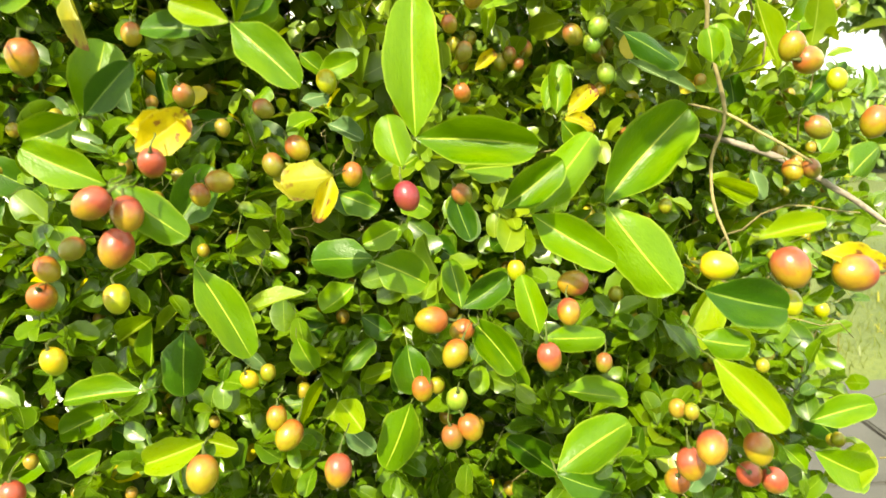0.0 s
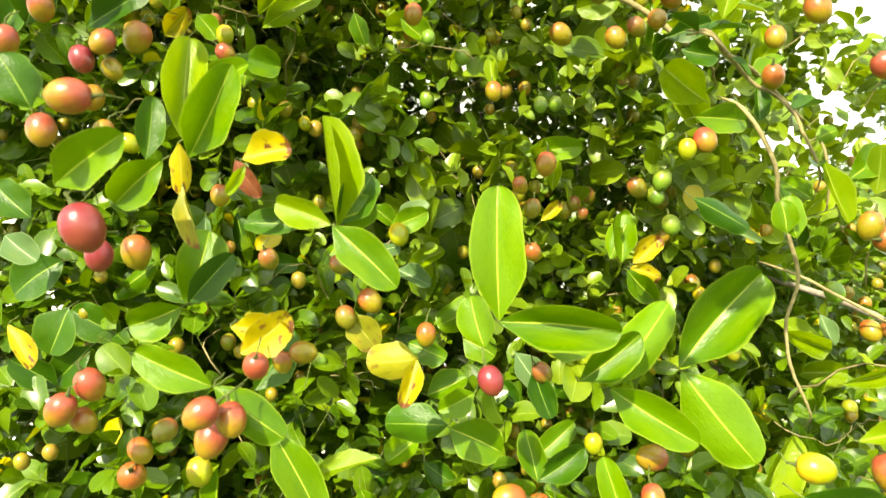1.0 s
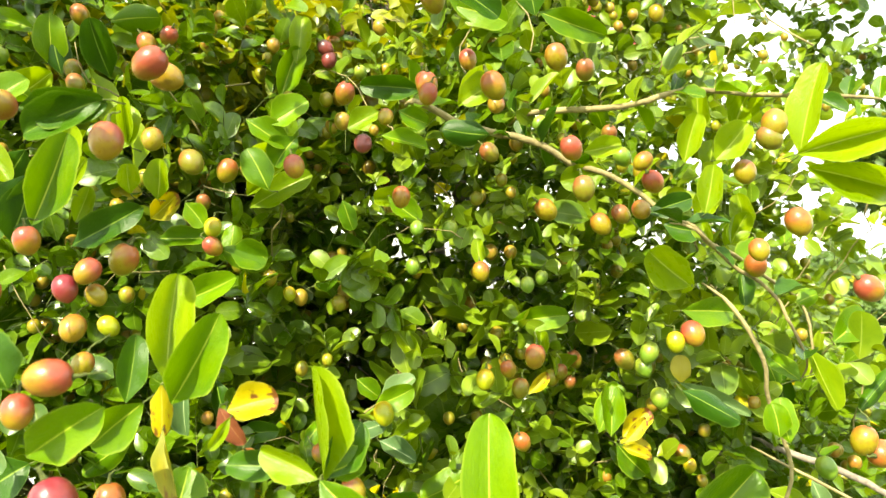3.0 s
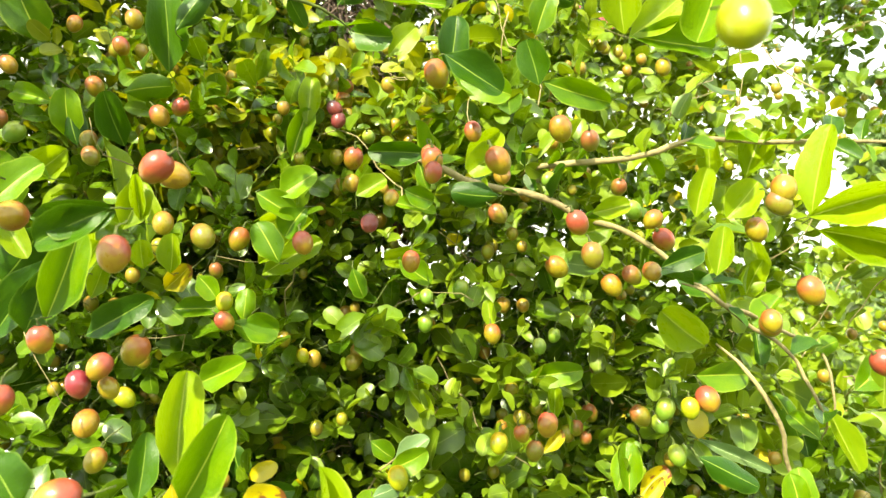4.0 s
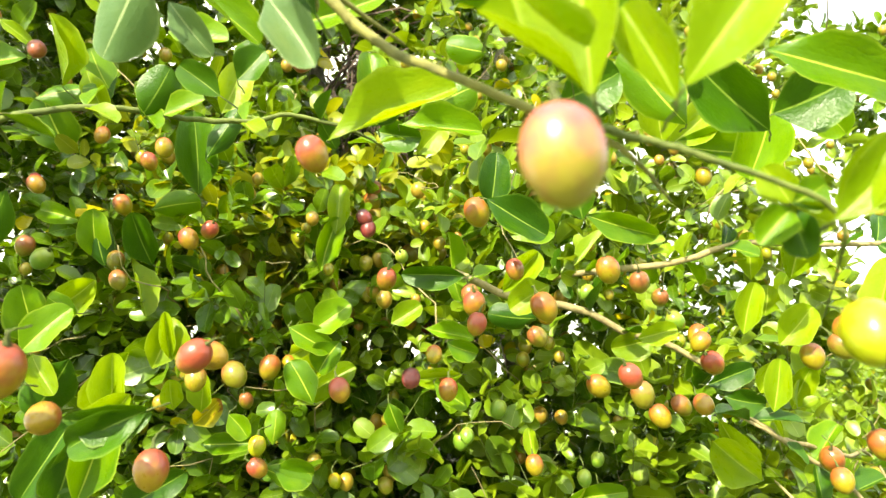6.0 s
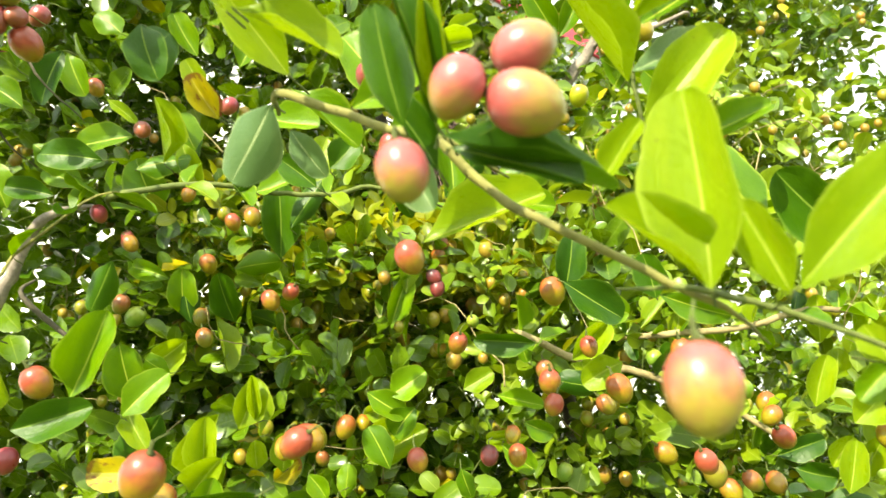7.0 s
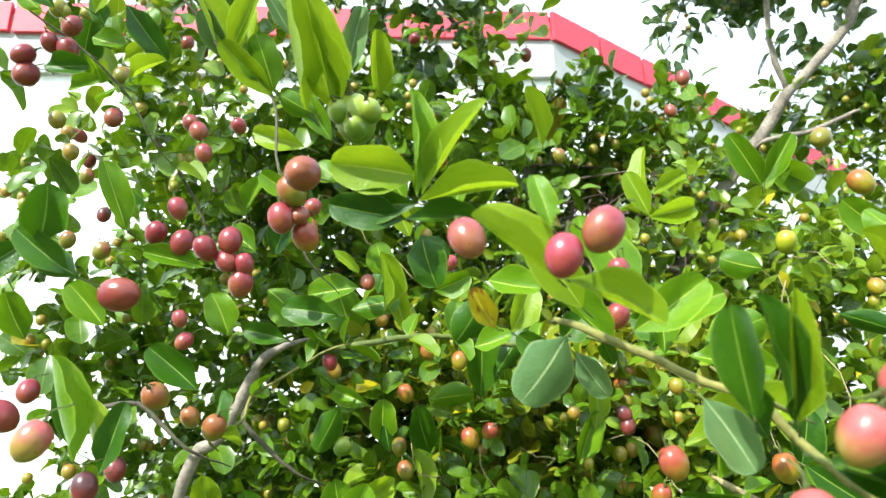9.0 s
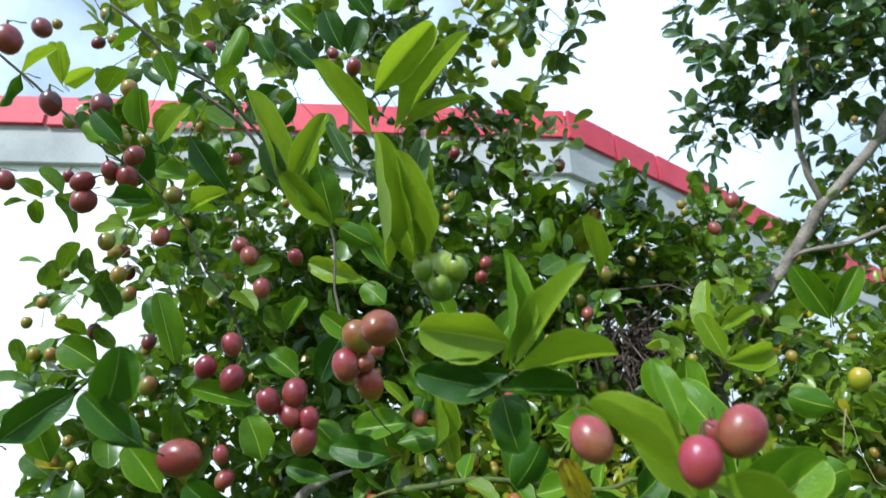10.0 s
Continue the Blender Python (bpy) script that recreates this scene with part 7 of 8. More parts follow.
lobe((-0.478, 0.753, 1.864), (0.102, 0.0867, 0.102), 29, 0.034, "mid")
lobe((-0.771, 0.547, 1.812), (0.0425, 0.036125, 0.0425), 1, 0.034, "mid")
lobe((0.614, 1.331, 1.851), (0.08, 0.068, 0.08), 21, 0.029, "mid")
lobe((0.722, 1.348, 1.819), (0.07, 0.0595, 0.07), 16, 0.029, "mid")
lobe((0.693, 1.356, 1.751), (0.05, 0.0425, 0.05), 10, 0.029, "mid")
lobe((0.481, 1.080, 1.436), (0.12, 0.102, 0.12), 35, 0.027, "light")
lobe((0.373, 1.006, 1.503), (0.12, 0.102, 0.12), 40, 0.027, "light")
lobe((0.284, 1.037, 1.565), (0.12, 0.102, 0.12), 45, 0.027, "light")
lobe((0.208, 0.952, 1.723), (0.12, 0.102, 0.12), 48, 0.027, "light")
lobe((0.108, 1.000, 1.676), (0.12, 0.102, 0.12), 54, 0.027, "mid")
lobe((0.033, 0.917, 1.815), (0.12, 0.102, 0.12), 45, 0.029, "light")
lobe((-0.246, 1.003, 1.730), (0.16, 0.136, 0.16), 81, 0.027, "mid")
lobe((-0.152, 0.982, 1.615), (0.12, 0.102, 0.12), 54, 0.026, "mid")
lobe((-0.351, 0.886, 1.751), (0.14, 0.119, 0.14), 59, 0.029, "light")
lobe((-0.419, 0.786, 1.696), (0.12, 0.102, 0.12), 40, 0.029, "mid")
lobe((-0.445, 0.768, 1.788), (0.1, 0.085, 0.1), 27, 0.027, "mid")
lobe((0.454, 1.024, 1.199), (0.1, 0.085, 0.1), 35, 0.026, "light")
lobe((0.342, 1.065, 1.202), (0.14, 0.119, 0.14), 59, 0.026, "light")
lobe((0.438, 1.100, 1.138), (0.12, 0.102, 0.12), 45, 0.027, "light")
lobe((0.486, 1.093, 1.053), (0.08, 0.068, 0.08), 21, 0.027, "light")
lobe((0.261, 0.862, 0.984), (0.1, 0.085, 0.1), 40, 0.029, "light")
lobe((0.182, 0.796, 0.924), (0.1, 0.085, 0.1), 40, 0.029, "mid")
lobe((0.351, 0.861, 0.924), (0.07, 0.0595, 0.07), 18, 0.029, "light")
lobe((-0.379, 0.862, 2.072), (0.1, 0.085, 0.1), 14, 0.034, "mid")
lobe((-0.432, 0.797, 2.044), (0.08, 0.068, 0.08), 16, 0.034, "mid")
lobe((-0.323, 0.916, 2.126), (0.09, 0.0765, 0.09), 18, 0.034, "mid")
lobe((-0.460, 0.773, 1.953), (0.1, 0.085, 0.1), 22, 0.034, "mid")
lobe((-0.352, 0.877, 1.948), (0.1, 0.085, 0.1), 26, 0.034, "mid")
lobe((-0.542, 0.731, 1.975), (0.09, 0.0765, 0.09), 13, 0.032, "mid")
lobe((-0.259, 0.884, 1.888), (0.1, 0.085, 0.1), 26, 0.034, "mid")
lobe((-0.610, 0.446, 2.132), (0.05, 0.0425, 0.05), 3, 0.03, "light")
lobe((0.405, 1.326, 2.111), (0.1, 0.085, 0.1), 21, 0.029, "mid")
lobe((0.532, 1.271, 2.026), (0.1, 0.085, 0.1), 21, 0.029, "mid")
lobe((0.368, 1.075, 1.825), (0.08, 0.068, 0.08), 18, 0.029, "light")
lobe((0.255, 1.042, 1.875), (0.08, 0.068, 0.08), 18, 0.029, "light")
lobe((-0.689, 0.619, 1.654), (0.07, 0.0595, 0.07), 8, 0.02, "mid")
lobe((-0.667, 0.673, 1.610), (0.08, 0.068, 0.08), 12, 0.02, "mid")
lobe((-0.682, 0.609, 1.587), (0.08, 0.068, 0.08), 11, 0.022, "mid")
lobe((-0.636, 0.698, 1.634), (0.06, 0.051, 0.06), 7, 0.02, "mid")
lobe((-0.669, 0.649, 1.686), (0.06, 0.051, 0.06), 6, 0.02, "mid")
lobe((-0.631, 0.670, 1.553), (0.07, 0.0595, 0.07), 9, 0.022, "mid")
lobe((-0.728, 0.621, 1.715), (0.06, 0.051, 0.06), 5, 0.022, "mid")
lobe((-0.602, 0.769, 1.621), (0.07, 0.0595, 0.07), 8, 0.022, "mid")
lobe((-0.507, 0.526, 2.170), (0.06, 0.051, 0.06), 6, 0.028, "high")
lobe((-0.558, 0.490, 2.201), (0.06, 0.051, 0.06), 6, 0.028, "light")
lobe((-0.484, 0.575, 2.090), (0.07, 0.0595, 0.07), 7, 0.026, "mid")
lobe((-0.549, 0.496, 1.964), (0.06, 0.051, 0.06), 7, 0.026, "light")
lobe((-0.533, 0.556, 1.975), (0.07, 0.0595, 0.07), 9, 0.024, "mid")
lobe((-0.518, 0.603, 2.010), (0.07, 0.0595, 0.07), 9, 0.024, "light")
lobe((-0.144, 1.274, 2.026), (0.1, 0.085, 0.1), 45, 0.03, "mid")
lobe((0.258, 1.338, 2.195), (0.085, 0.07225, 0.085), 28, 0.03, "light")
lobe((0.390, 1.364, 2.216), (0.085, 0.07225, 0.085), 28, 0.03, "light")
lobe((0.354, 1.383, 2.111), (0.085, 0.07225, 0.085), 28, 0.03, "light")
lobe((0.487, 1.406, 2.144), (0.085, 0.07225, 0.085), 28, 0.03, "light")
lobe((0.577, 1.441, 2.093), (0.085, 0.07225, 0.085), 28, 0.03, "light")
lobe((0.460, 1.430, 2.027), (0.085, 0.07225, 0.085), 28, 0.03, "light")
lobe((0.592, 1.417, 2.200), (0.085, 0.07225, 0.085), 28, 0.03, "light")
lobe((-0.731, 0.759, 2.078), (0.07, 0.0595, 0.07), 12, 0.026, "mid")
lobe((-0.744, 0.780, 1.984), (0.07, 0.0595, 0.07), 12, 0.026, "mid")
lobe((-0.677, 0.802, 1.963), (0.07, 0.0595, 0.07), 12, 0.026, "mid")
lobe((-0.756, 0.799, 1.899), (0.07, 0.0595, 0.07), 12, 0.026, "mid")
lobe((-0.670, 0.820, 1.900), (0.07, 0.0595, 0.07), 12, 0.026, "mid")
lobe((-0.604, 0.831, 1.918), (0.07, 0.0595, 0.07), 12, 0.026, "mid")
lobe((0.275, 1.119, 1.747), (0.075, 0.06375, 0.075), 22, 0.026, "light")
lobe((0.356, 1.133, 1.720), (0.075, 0.06375, 0.075), 22, 0.026, "light")
lobe((0.435, 1.150, 1.677), (0.075, 0.06375, 0.075), 22, 0.026, "light")
lobe((0.517, 1.163, 1.659), (0.075, 0.06375, 0.075), 22, 0.026, "light")
lobe((0.243, 1.103, 1.818), (0.075, 0.06375, 0.075), 22, 0.026, "light")
lobe((0.326, 1.114, 1.808), (0.075, 0.06375, 0.075), 22, 0.026, "light")
lobe((0.236, 1.190, 1.843), (0.07, 0.0595, 0.07), 24, 0.028, "mid")
lobe((0.323, 1.204, 1.779), (0.07, 0.0595, 0.07), 24, 0.028, "light")
lobe((0.287, 1.189, 1.885), (0.07, 0.0595, 0.07), 20, 0.028, "mid")
lobe((-0.739, 0.772, 1.815), (0.06, 0.051, 0.06), 12, 0.028, "mid")
lobe((-0.734, 0.791, 1.747), (0.06, 0.051, 0.06), 12, 0.028, "mid")
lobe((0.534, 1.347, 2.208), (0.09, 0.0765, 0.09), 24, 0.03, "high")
lobe((-0.373, 0.820, 1.360), (0.06, 0.051, 0.06), 4, 0.041, "light")
lobe((-0.257, 0.823, 1.310), (0.06, 0.051, 0.06), 4, 0.041, "mid")
lobe((-0.154, 0.848, 1.356), (0.06, 0.051, 0.06), 4, 0.041, "light")
lobe((-0.019, 0.834, 1.322), (0.06, 0.051, 0.06), 4, 0.041, "mid")
lobe((0.048, 0.820, 1.322), (0.06, 0.051, 0.06), 4, 0.041, "light")
lobe((0.163, 0.835, 1.292), (0.06, 0.051, 0.06), 4, 0.041, "mid")
lobe((0.282, 0.793, 1.283), (0.06, 0.051, 0.06), 4, 0.041, "light")
lobe((-0.388, 0.762, 1.238), (0.06, 0.051, 0.06), 4, 0.041, "mid")
lobe((-0.236, 0.762, 1.224), (0.06, 0.051, 0.06), 4, 0.041, "light")
lobe((-0.194, 0.808, 1.236), (0.06, 0.051, 0.06), 4, 0.041, "mid")
lobe((-0.045, 0.768, 1.223), (0.06, 0.051, 0.06), 4, 0.041, "light")
lobe((0.023, 0.842, 1.208), (0.06, 0.051, 0.06), 4, 0.041, "mid")
lobe((0.146, 0.801, 1.200), (0.06, 0.051, 0.06), 4, 0.041, "light")
lobe((0.269, 0.866, 1.156), (0.06, 0.051, 0.06), 4, 0.041, "mid")
lobe((-0.359, 0.742, 1.155), (0.06, 0.051, 0.06), 4, 0.041, "light")
lobe((-0.288, 0.826, 1.134), (0.06, 0.051, 0.06), 4, 0.041, "mid")
lobe((-0.159, 0.735, 1.131), (0.06, 0.051, 0.06), 4, 0.041, "light")
lobe((-0.071, 0.832, 1.116), (0.06, 0.051, 0.06), 4, 0.041, "mid")
lobe((0.037, 0.781, 1.122), (0.06, 0.051, 0.06), 4, 0.041, "light")
lobe((0.161, 0.755, 1.078), (0.06, 0.051, 0.06), 4, 0.041, "mid")
lobe((0.277, 0.791, 1.051), (0.06, 0.051, 0.06), 4, 0.041, "light")
lobe((-0.435, 0.780, 1.031), (0.06, 0.051, 0.06), 4, 0.041, "mid")
lobe((-0.282, 0.738, 1.008), (0.06, 0.051, 0.06), 4, 0.041, "light")
lobe((-0.188, 0.786, 1.000), (0.06, 0.051, 0.06), 4, 0.041, "mid")
lobe((-0.113, 0.822, 0.999), (0.06, 0.051, 0.06), 4, 0.041, "light")
lobe((0.005, 0.767, 0.971), (0.06, 0.051, 0.06), 4, 0.041, "mid")
lobe((0.147, 0.794, 1.006), (0.06, 0.051, 0.06), 4, 0.041, "light")
lobe((0.254, 0.789, 0.973), (0.06, 0.051, 0.06), 4, 0.041, "mid")
lobe((-0.408, 0.691, 0.958), (0.06, 0.051, 0.06), 4, 0.041, "light")
lobe((-0.352, 0.787, 0.889), (0.06, 0.051, 0.06), 4, 0.041, "mid")
lobe((-0.221, 0.783, 0.924), (0.06, 0.051, 0.06), 4, 0.041, "light")
lobe((-0.080, 0.762, 0.906), (0.06, 0.051, 0.06), 4, 0.041, "mid")
lobe((0.034, 0.799, 0.887), (0.06, 0.051, 0.06), 4, 0.041, "light")
lobe((0.113, 0.791, 0.858), (0.06, 0.051, 0.06), 4, 0.041, "mid")
lobe((0.232, 0.736, 0.902), (0.06, 0.051, 0.06), 4, 0.041, "light")
lobe((-0.446, 0.744, 1.685), (0.06, 0.051, 0.06), 3, 0.037, "mid")
lobe((-0.307, 0.823, 1.672), (0.06, 0.051, 0.06), 3, 0.037, "light")
lobe((-0.187, 0.837, 1.665), (0.06, 0.051, 0.06), 3, 0.037, "mid")
lobe((-0.019, 0.797, 1.645), (0.06, 0.051, 0.06), 3, 0.037, "light")
lobe((0.092, 0.804, 1.613), (0.06, 0.051, 0.06), 3, 0.037, "mid")
lobe((0.198, 0.812, 1.574), (0.06, 0.051, 0.06), 3, 0.037, "light")
lobe((-0.463, 0.831, 1.585), (0.06, 0.051, 0.06), 3, 0.037, "mid")
lobe((-0.313, 0.755, 1.526), (0.06, 0.051, 0.06), 3, 0.037, "light")
lobe((-0.183, 0.859, 1.533), (0.06, 0.051, 0.06), 3, 0.037, "mid")
lobe((-0.081, 0.848, 1.543), (0.06, 0.051, 0.06), 3, 0.037, "light")
lobe((0.082, 0.849, 1.521), (0.06, 0.051, 0.06), 3, 0.037, "mid")
lobe((0.214, 0.825, 1.509), (0.06, 0.051, 0.06), 3, 0.037, "light")
lobe((-0.394, 0.759, 1.450), (0.06, 0.051, 0.06), 3, 0.037, "mid")
lobe((-0.339, 0.844, 1.464), (0.06, 0.051, 0.06), 3, 0.037, "light")
lobe((-0.226, 0.843, 1.420), (0.06, 0.051, 0.06), 3, 0.037, "mid")
lobe((-0.095, 0.889, 1.411), (0.06, 0.051, 0.06), 3, 0.037, "light")
lobe((0.075, 0.832, 1.435), (0.06, 0.051, 0.06), 3, 0.037, "mid")
lobe((0.198, 0.839, 1.417), (0.06, 0.051, 0.06), 3, 0.037, "light")
lobe((-0.447, 0.774, 1.382), (0.06, 0.051, 0.06), 3, 0.037, "mid")
lobe((-0.327, 0.878, 1.328), (0.06, 0.051, 0.06), 3, 0.037, "light")
lobe((-0.221, 0.900, 1.327), (0.06, 0.051, 0.06), 3, 0.037, "mid")
lobe((-0.054, 0.851, 1.300), (0.06, 0.051, 0.06), 3, 0.037, "light")
lobe((0.049, 0.880, 1.319), (0.06, 0.051, 0.06), 3, 0.037, "mid")
lobe((0.224, 0.858, 1.316), (0.06, 0.051, 0.06), 3, 0.037, "light")
lobe((-0.591, 0.751, 2.117), (0.075, 0.064, 0.075), 12, 0.028, "mid")
lobe((-0.512, 0.856, 2.183), (0.075, 0.064, 0.075), 12, 0.028, "mid")
lobe((-0.409, 0.837, 2.103), (0.075, 0.064, 0.075), 7, 0.028, "mid")
lobe((-0.653, 0.860, 2.048), (0.075, 0.064, 0.075), 12, 0.028, "mid")
lobe((-0.545, 0.854, 2.045), (0.075, 0.064, 0.075), 12, 0.028, "mid")
lobe((-0.377, 0.815, 1.990), (0.075, 0.064, 0.075), 12, 0.028, "mid")
lobe((-0.659, 0.887, 1.962), (0.075, 0.064, 0.075), 12, 0.028, "mid")
lobe((-0.558, 0.915, 1.976), (0.075, 0.064, 0.075), 12, 0.028, "mid")
lobe((-0.436, 0.883, 1.922), (0.075, 0.064, 0.075), 12, 0.028, "mid")
lobe((-0.852, 0.820, 1.856), (0.075, 0.064, 0.075), 9, 0.028, "mid")
lobe((-0.707, 0.793, 1.843), (0.075, 0.064, 0.075), 9, 0.028, "mid")
lobe((-0.691, 0.905, 1.881), (0.075, 0.064, 0.075), 12, 0.028, "mid")
lobe((-0.540, 0.920, 1.856), (0.075, 0.064, 0.075), 12, 0.028, "mid")
lobe((-0.477, 0.913, 1.818), (0.075, 0.064, 0.075), 12, 0.028, "mid")
lobe((-0.776, 0.797, 1.761), (0.075, 0.064, 0.075), 9, 0.028, "mid")
lobe((-0.725, 0.836, 1.726), (0.075, 0.064, 0.075), 9, 0.028, "mid")
lobe((-0.687, 0.939, 1.736), (0.075, 0.064, 0.075), 12, 0.028, "mid")
lobe((-0.584, 0.947, 1.762), (0.075, 0.064, 0.075), 12, 0.028, "mid")
lobe((-0.514, 0.987, 1.756), (0.075, 0.064, 0.075), 12, 0.028, "mid")
lobe((0.617, 1.227, 1.879), (0.060, 0.051, 0.060), 18, 0.028, "mid")
lobe((0.689, 1.254, 1.890), (0.060, 0.051, 0.060), 18, 0.028, "mid")
lobe((-0.183, 1.052, 2.150), (0.062, 0.053, 0.062), 17, 0.026, "mid")
lobe((-0.232, 1.124, 2.125), (0.062, 0.053, 0.062), 17, 0.026, "mid")
lobe((-0.005, 1.083, 2.109), (0.062, 0.053, 0.062), 17, 0.026, "mid")
lobe((-0.136, 1.045, 2.068), (0.062, 0.053, 0.062), 17, 0.026, "mid")
lobe((-0.080, 1.164, 2.095), (0.062, 0.053, 0.062), 17, 0.026, "mid")
lobe((-0.016, 1.102, 2.034), (0.062, 0.053, 0.062), 17, 0.026, "light")
lobe((0.020, 1.220, 2.034), (0.062, 0.053, 0.062), 17, 0.026, "mid")
lobe((-0.132, 1.139, 2.035), (0.062, 0.053, 0.062), 17, 0.026, "light")
lobe((-0.279, 1.003, 2.125), (0.062, 0.053, 0.062), 17, 0.026, "mid")
lobe((-0.064, 1.191, 1.995), (0.062, 0.053, 0.062), 17, 0.026, "mid")
lobe((-0.222, 1.049, 2.002), (0.062, 0.053, 0.062), 17, 0.026, "mid")
lobe((-0.846, 0.966, 2.162), (0.080, 0.068, 0.080), 13, 0.027, "light")
lobe((-0.800, 1.063, 2.262), (0.080, 0.068, 0.080), 13, 0.027, "light")
lobe((-0.567, 0.986, 2.122), (0.080, 0.068, 0.080), 20, 0.027, "mid")
lobe((-0.565, 1.062, 2.209), (0.080, 0.068, 0.080), 20, 0.027, "mid")
lobe((-0.344, 1.223, 2.195), (0.080, 0.068, 0.080), 20, 0.027, "mid")
lobe((-0.263, 1.185, 2.159), (0.080, 0.068, 0.080), 20, 0.027, "mid")
lobe((-0.944, 1.082, 2.179), (0.080, 0.068, 0.080), 13, 0.027, "mid")
lobe((-0.701, 0.996, 2.093), (0.080, 0.068, 0.080), 13, 0.027, "mid")
lobe((-0.662, 1.016, 2.040), (0.080, 0.068, 0.080), 20, 0.027, "mid")
lobe((-0.528, 1.043, 2.072), (0.080, 0.068, 0.080), 20, 0.027, "mid")
lobe((-0.427, 1.160, 2.076), (0.080, 0.068, 0.080), 20, 0.027, "mid")
lobe((-0.365, 1.234, 2.111), (0.080, 0.068, 0.080), 20, 0.027, "light")
lobe((-0.280, 1.267, 2.077), (0.080, 0.068, 0.080), 20, 0.027, "mid")
lobe((-0.957, 1.146, 2.041), (0.080, 0.068, 0.080), 13, 0.027, "light")
lobe((-0.754, 1.079, 2.003), (0.080, 0.068, 0.080), 13, 0.027, "mid")
lobe((-0.647, 1.067, 1.985), (0.080, 0.068, 0.080), 20, 0.027, "mid")
lobe((-0.534, 1.110, 2.007), (0.080, 0.068, 0.080), 20, 0.027, "mid")
lobe((-0.415, 1.114, 1.925), (0.080, 0.068, 0.080), 20, 0.027, "mid")
lobe((-0.315, 1.116, 1.973), (0.080, 0.068, 0.080), 20, 0.027, "light")
lobe((-0.269, 1.156, 1.935), (0.080, 0.068, 0.080), 20, 0.027, "mid")
lobe((-0.987, 1.107, 1.927), (0.080, 0.068, 0.080), 13, 0.027, "mid")
lobe((-0.749, 1.043, 1.905), (0.080, 0.068, 0.080), 13, 0.027, "mid")
lobe((-0.671, 1.045, 1.889), (0.080, 0.068, 0.080), 20, 0.027, "light")
lobe((-0.569, 1.146, 1.874), (0.080, 0.068, 0.080), 20, 0.027, "mid")
lobe((-0.471, 1.229, 1.909), (0.080, 0.068, 0.080), 20, 0.027, "light")
lobe((-0.352, 1.084, 1.874), (0.080, 0.068, 0.080), 20, 0.027, "light")
lobe((-0.217, 1.134, 1.818), (0.080, 0.068, 0.080), 20, 0.027, "mid")
# yellow-green sprays inside the crown, with sunlight put into their colour
lobe((-0.271, 0.769, 1.658), (0.060, 0.048, 0.060), 16, 0.023, "gold")
lobe((-0.221, 0.781, 1.616), (0.060, 0.048, 0.060), 14, 0.023, "gold")
lobe((-0.314, 0.758, 1.699), (0.060, 0.048, 0.060), 14, 0.023, "gold")
lobe((-0.168, 0.801, 1.658), (0.060, 0.048, 0.060), 16, 0.023, "gold")
lobe((-0.117, 0.820, 1.710), (0.060, 0.048, 0.060), 14, 0.023, "gold")
lobe((-0.059, 0.835, 1.658), (0.060, 0.048, 0.060), 12, 0.023, "gold")
lobe((-0.312, 0.835, 1.703), (0.060, 0.048, 0.060), 16, 0.023, "gold")
lobe((-0.218, 0.852, 1.672), (0.060, 0.048, 0.060), 16, 0.023, "gold")
lobe((-0.132, 0.870, 1.622), (0.060, 0.048, 0.060), 14, 0.023, "gold")
lobe((-0.352, 0.802, 1.635), (0.050, 0.040, 0.050), 12, 0.023, "gold")
lobe((-0.049, 0.891, 1.676), (0.060, 0.048, 0.060), 14, 0.023, "gold")
lobe((-0.253, 0.823, 1.580), (0.050, 0.040, 0.050), 12, 0.023, "gold")
lobe((-0.190, 0.789, 1.647), (0.050, 0.040, 0.050), 12, 0.023, "gold")
lobe((-0.112, 0.818, 1.585), (0.050, 0.040, 0.050), 10, 0.023, "gold")


def build_small_fruit():
    vv, ff = fruit_shape(10, 7)
    vv, ff3 = np.array(vv), ff
    pts = np.concatenate(SPOTS)
    rng = np.random.default_rng(8)
    verts, faces = [], []
    for p in pts:
        for _ in range(int(rng.integers(1, 4))):
            s = rng.uniform(0.011, 0.017)
            q = p + rng.normal(0, 0.018, 3) + [0, -0.03, 0]
            k = len(verts)
            verts += (q + vv * s).tolist()
            faces += [tuple(i + k for i in g) for g in ff3]
    tagged(part_of(mesh_object("small_fruit", verts, faces, FRUIT_STUFF, smooth=True)), "small green and orange fruit among the leaves", kind="stuff")


build_small_fruit()

# stems from the ground into the crown
for foot, top, r in (((-0.10, 1.15, -0.05), (-0.05, 1.2, 1.55), 0.030), ((0.02, 1.20, -0.05), (-0.03, 1.24, 1.92), 0.024), ((-0.20, 1.10, -0.05), (-0.48, 0.57, 1.56), 0.020),
                     ((-0.14, 1.25, -0.05), (-0.25, 1.11, 2.13), 0.022), ((0.05, 1.10, -0.05), (0.30, 0.95, 1.25), 0.020), ((-0.2, 1.2, -0.05), (-0.62, 1.0, 1.6), 0.020)):
    p, q = Vector(foot), Vector(top)
    mids = [p.lerp(q, t) + Vector((pick.uniform(-0.05, 0.05), pick.uniform(-0.05, 0.05), 0)) for t in (0.3, 0.6)]
    if q.y < 0.7:
        # this stem keeps to the back of the crown before it leans out
        mids = [Vector((-0.34, 1.12, 0.55)), Vector((-0.58, 1.02, 1.10)), Vector((-0.60, 0.74, 1.44))]
    branch(r, p, *mids, q, taper=0.4).name = "trunk"


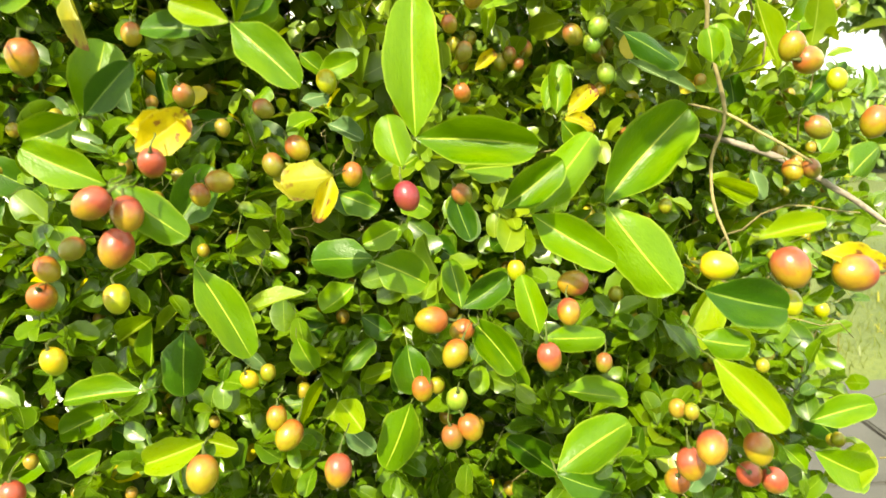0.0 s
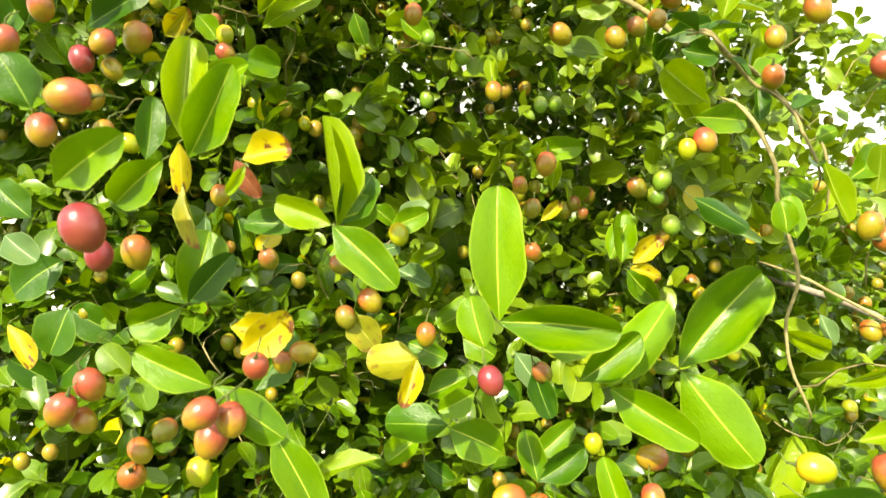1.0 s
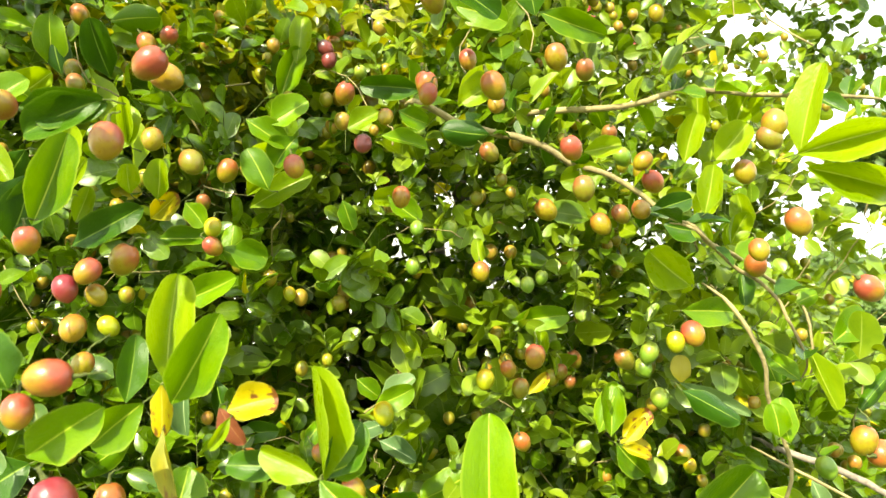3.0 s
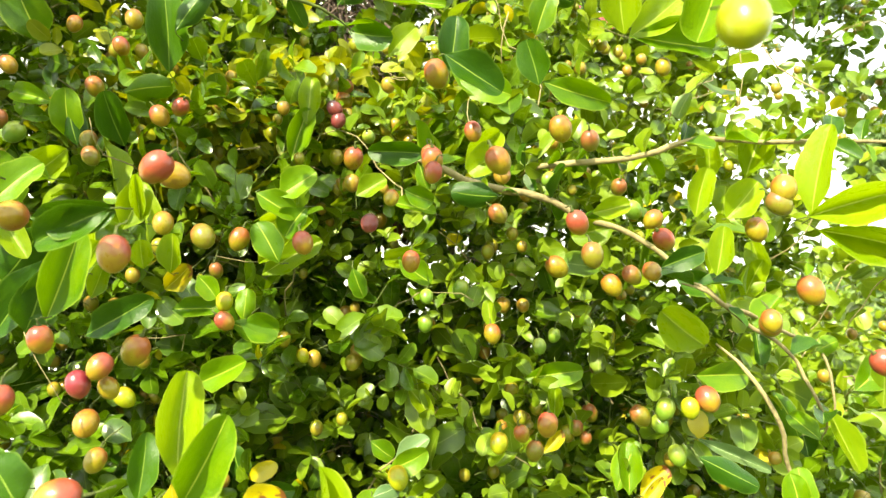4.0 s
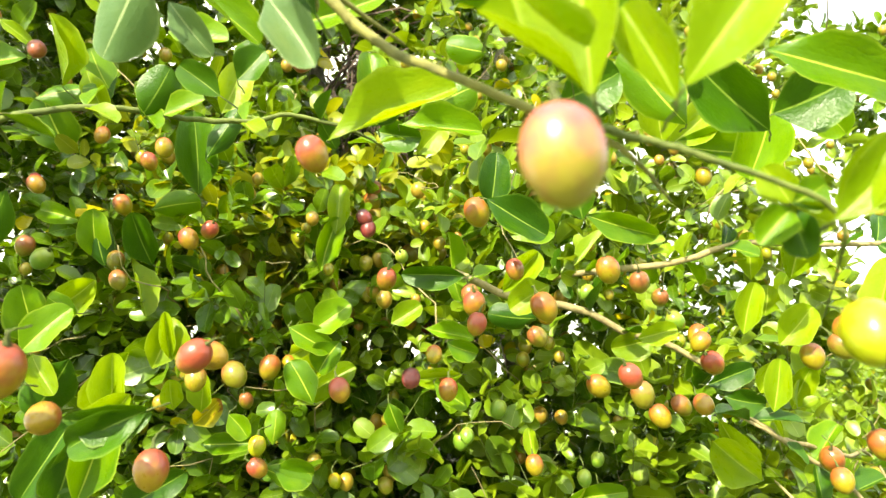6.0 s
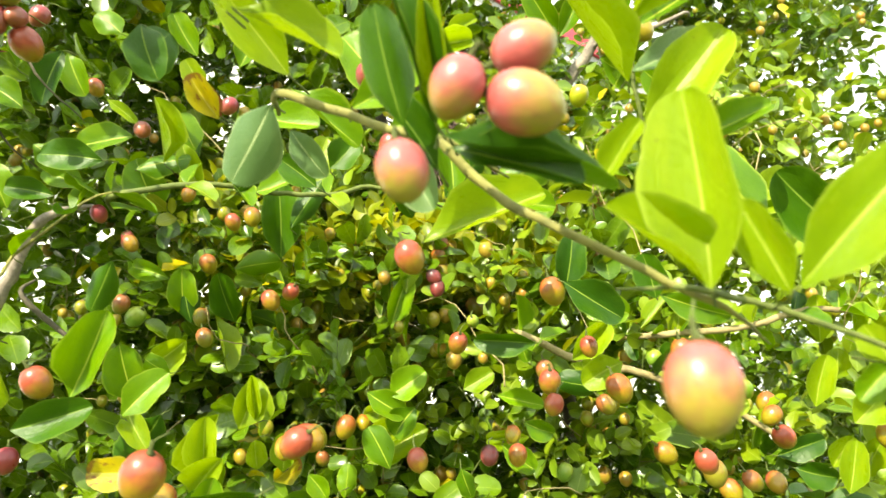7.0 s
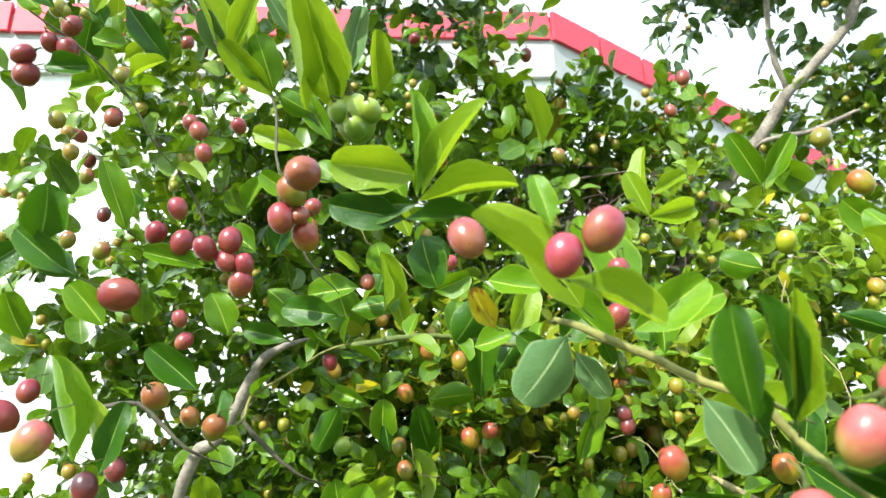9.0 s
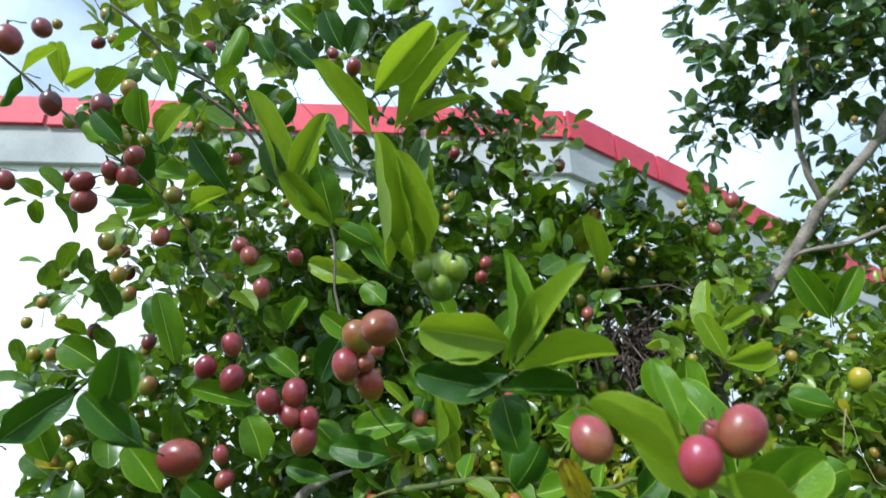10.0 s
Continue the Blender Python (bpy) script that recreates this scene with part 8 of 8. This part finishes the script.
def dry_tangle():
    """A tangle of dead twigs caught inside the crown."""
    rng = random.Random(3)
    verts, faces = [], []
    for _ in range(150):
        p = Vector((rng.gauss(-0.147, 0.034), rng.gauss(1.051, 0.025), rng.gauss(1.940, 0.052)))
        d = Vector((rng.gauss(0.2, 1), rng.gauss(0, 0.5), rng.gauss(-1.3, 1))).normalized() * rng.uniform(0.05, 0.18)
        e = Vector([rng.gauss(0, 0.015) for _ in range(3)])
        v, f = tube([p, p + d * 0.5 + e, p + d], [0.0017, 0.0012, 0.0006], 4)
        k = len(verts)
        verts += v
        faces += [tuple(i + k for i in q) for q in f]
    tagged(part_of(mesh_object("dead_twig", verts, faces, DRY_TWIG)), "tangle of dry brown dead twigs", kind="stuff")


dry_tangle()


def fine_twigs():
    """Thin bare twigs that run through the crown between the leaves."""
    rng = random.Random(17)
    verts, faces = [], []
    for _ in range(260):
        p = Vector((rng.uniform(-0.62, 0.42), rng.uniform(0.66, 1.02), rng.uniform(0.75, 1.85)))
        d = Vector((rng.gauss(0, 0.8), rng.gauss(-0.1, 0.35), rng.gauss(0.3, 0.8))).normalized()
        line, step = [p], rng.uniform(0.010, 0.026)
        for _ in range(7):
            d = (d + Vector([rng.gauss(0, 0.42) for _ in range(3)])).normalized()
            line.append(line[-1] + d * step)
        r = rng.uniform(0.0005, 0.0011)
        v, f = tube(line, [r * (1 - 0.09 * i) for i in range(8)], 4)
        k = len(verts)
        verts += v
        faces += [tuple(i + k for i in q) for q in f]
    tagged(part_of(mesh_object("twig", verts, faces, PALE_BARK, smooth=True)), "fine pale bare twigs between the leaves", kind="stuff")


fine_twigs()


# ---- greenery beyond ----
def background_bush(place, radii, twigs, leaf_long, mat, label, name="bush", height=None):
    root = tagged(new(name), label, name)
    root.location = (place[0], place[1], 0)
    rng = np.random.default_rng(int(place[0] * 100 + place[1] * 10) % 1000 + 50)
    rel = (0, 0, place[2])
    foliage("crown", (rel, radii, twigs, leaf_long), mat, root, rng, "")
    verts, faces = tube(smooth_line([(0, 0, -0.05), (0.05, 0.03, place[2] * 0.5), (0, 0, place[2])], 3), [0.06 * max(1, place[2])] * 7, 8)
    mesh_object("trunk", verts, faces, BARK, root, smooth=True)
    for k in range(5):
        a = k * 1.3
        tip = (radii[0] * 0.6 * math.cos(a), radii[1] * 0.6 * math.sin(a), place[2] + radii[2] * 0.4)
        v, f = tube(smooth_line([(0, 0, place[2] * 0.45), (tip[0] * 0.5, tip[1] * 0.5, place[2] * 0.8), tip], 3), [0.03 * max(1, place[2]), *[0.02 * max(1, place[2])] * 5, 0.01], 6)
        mesh_object("limb", v, f, BARK, root, smooth=True)
    return root


background_bush((2.7, 7.0, 0.55), (0.75, 0.6, 0.55), 700, 0.07, FOLIAGE["light"], "low light-green leafy bush on the grass")
background_bush((0.7, 4.6, 0.5), (0.6, 0.5, 0.45), 700, 0.07, FOLIAGE["far"], "dark green leafy bush beside the house")
background_bush((7.0, 15.0, 1.0), (2.2, 2.0, 0.9), 900, 0.20, FOLIAGE["far"], "leafy green tree far behind the shrub", "tree")
background_bush((10.8, 18.6, 4.5), (1.6, 1.5, 1.15), 1000, 0.24, FOLIAGE["far"], "broad leafy tree in the distance", "tree")
background_bush((4.2, 13.0, 0.9), (1.8, 1.6, 0.8), 800, 0.16, FOLIAGE["light"], "light green bush behind the grass", "bush")


def red_flower(place):
    root = tagged(new("flower"), "single red flower on a thin green stem", "flower")
    root.location = place
    v, f = tube([(0, 0, -place[2]), (0.02, 0.01, -place[2] * 0.5), (0, 0, 0)], [0.004, 0.0035, 0.003], 6)
    mesh_object("stem", v, f, GREEN_BARK, root, smooth=True)
    vv, uu, ff = leaf_shape((0, 0.25, 0.6, 0.85, 1.0), (-1, 0, 1), 0.3, -0.2, 0.06)
    for k in range(6):
        ob = mesh_object("petal", vv, ff, PETAL, root, smooth=True)
        ob.matrix_basis = pose(0, 0, 0, 0, 0, k * 60) @ pose(0, 0, 0, 35, 0, 0) @ Matrix.Diagonal((0.035, 0.045, 0.045, 1))


red_flower((1.50, 3.06, 0.775))
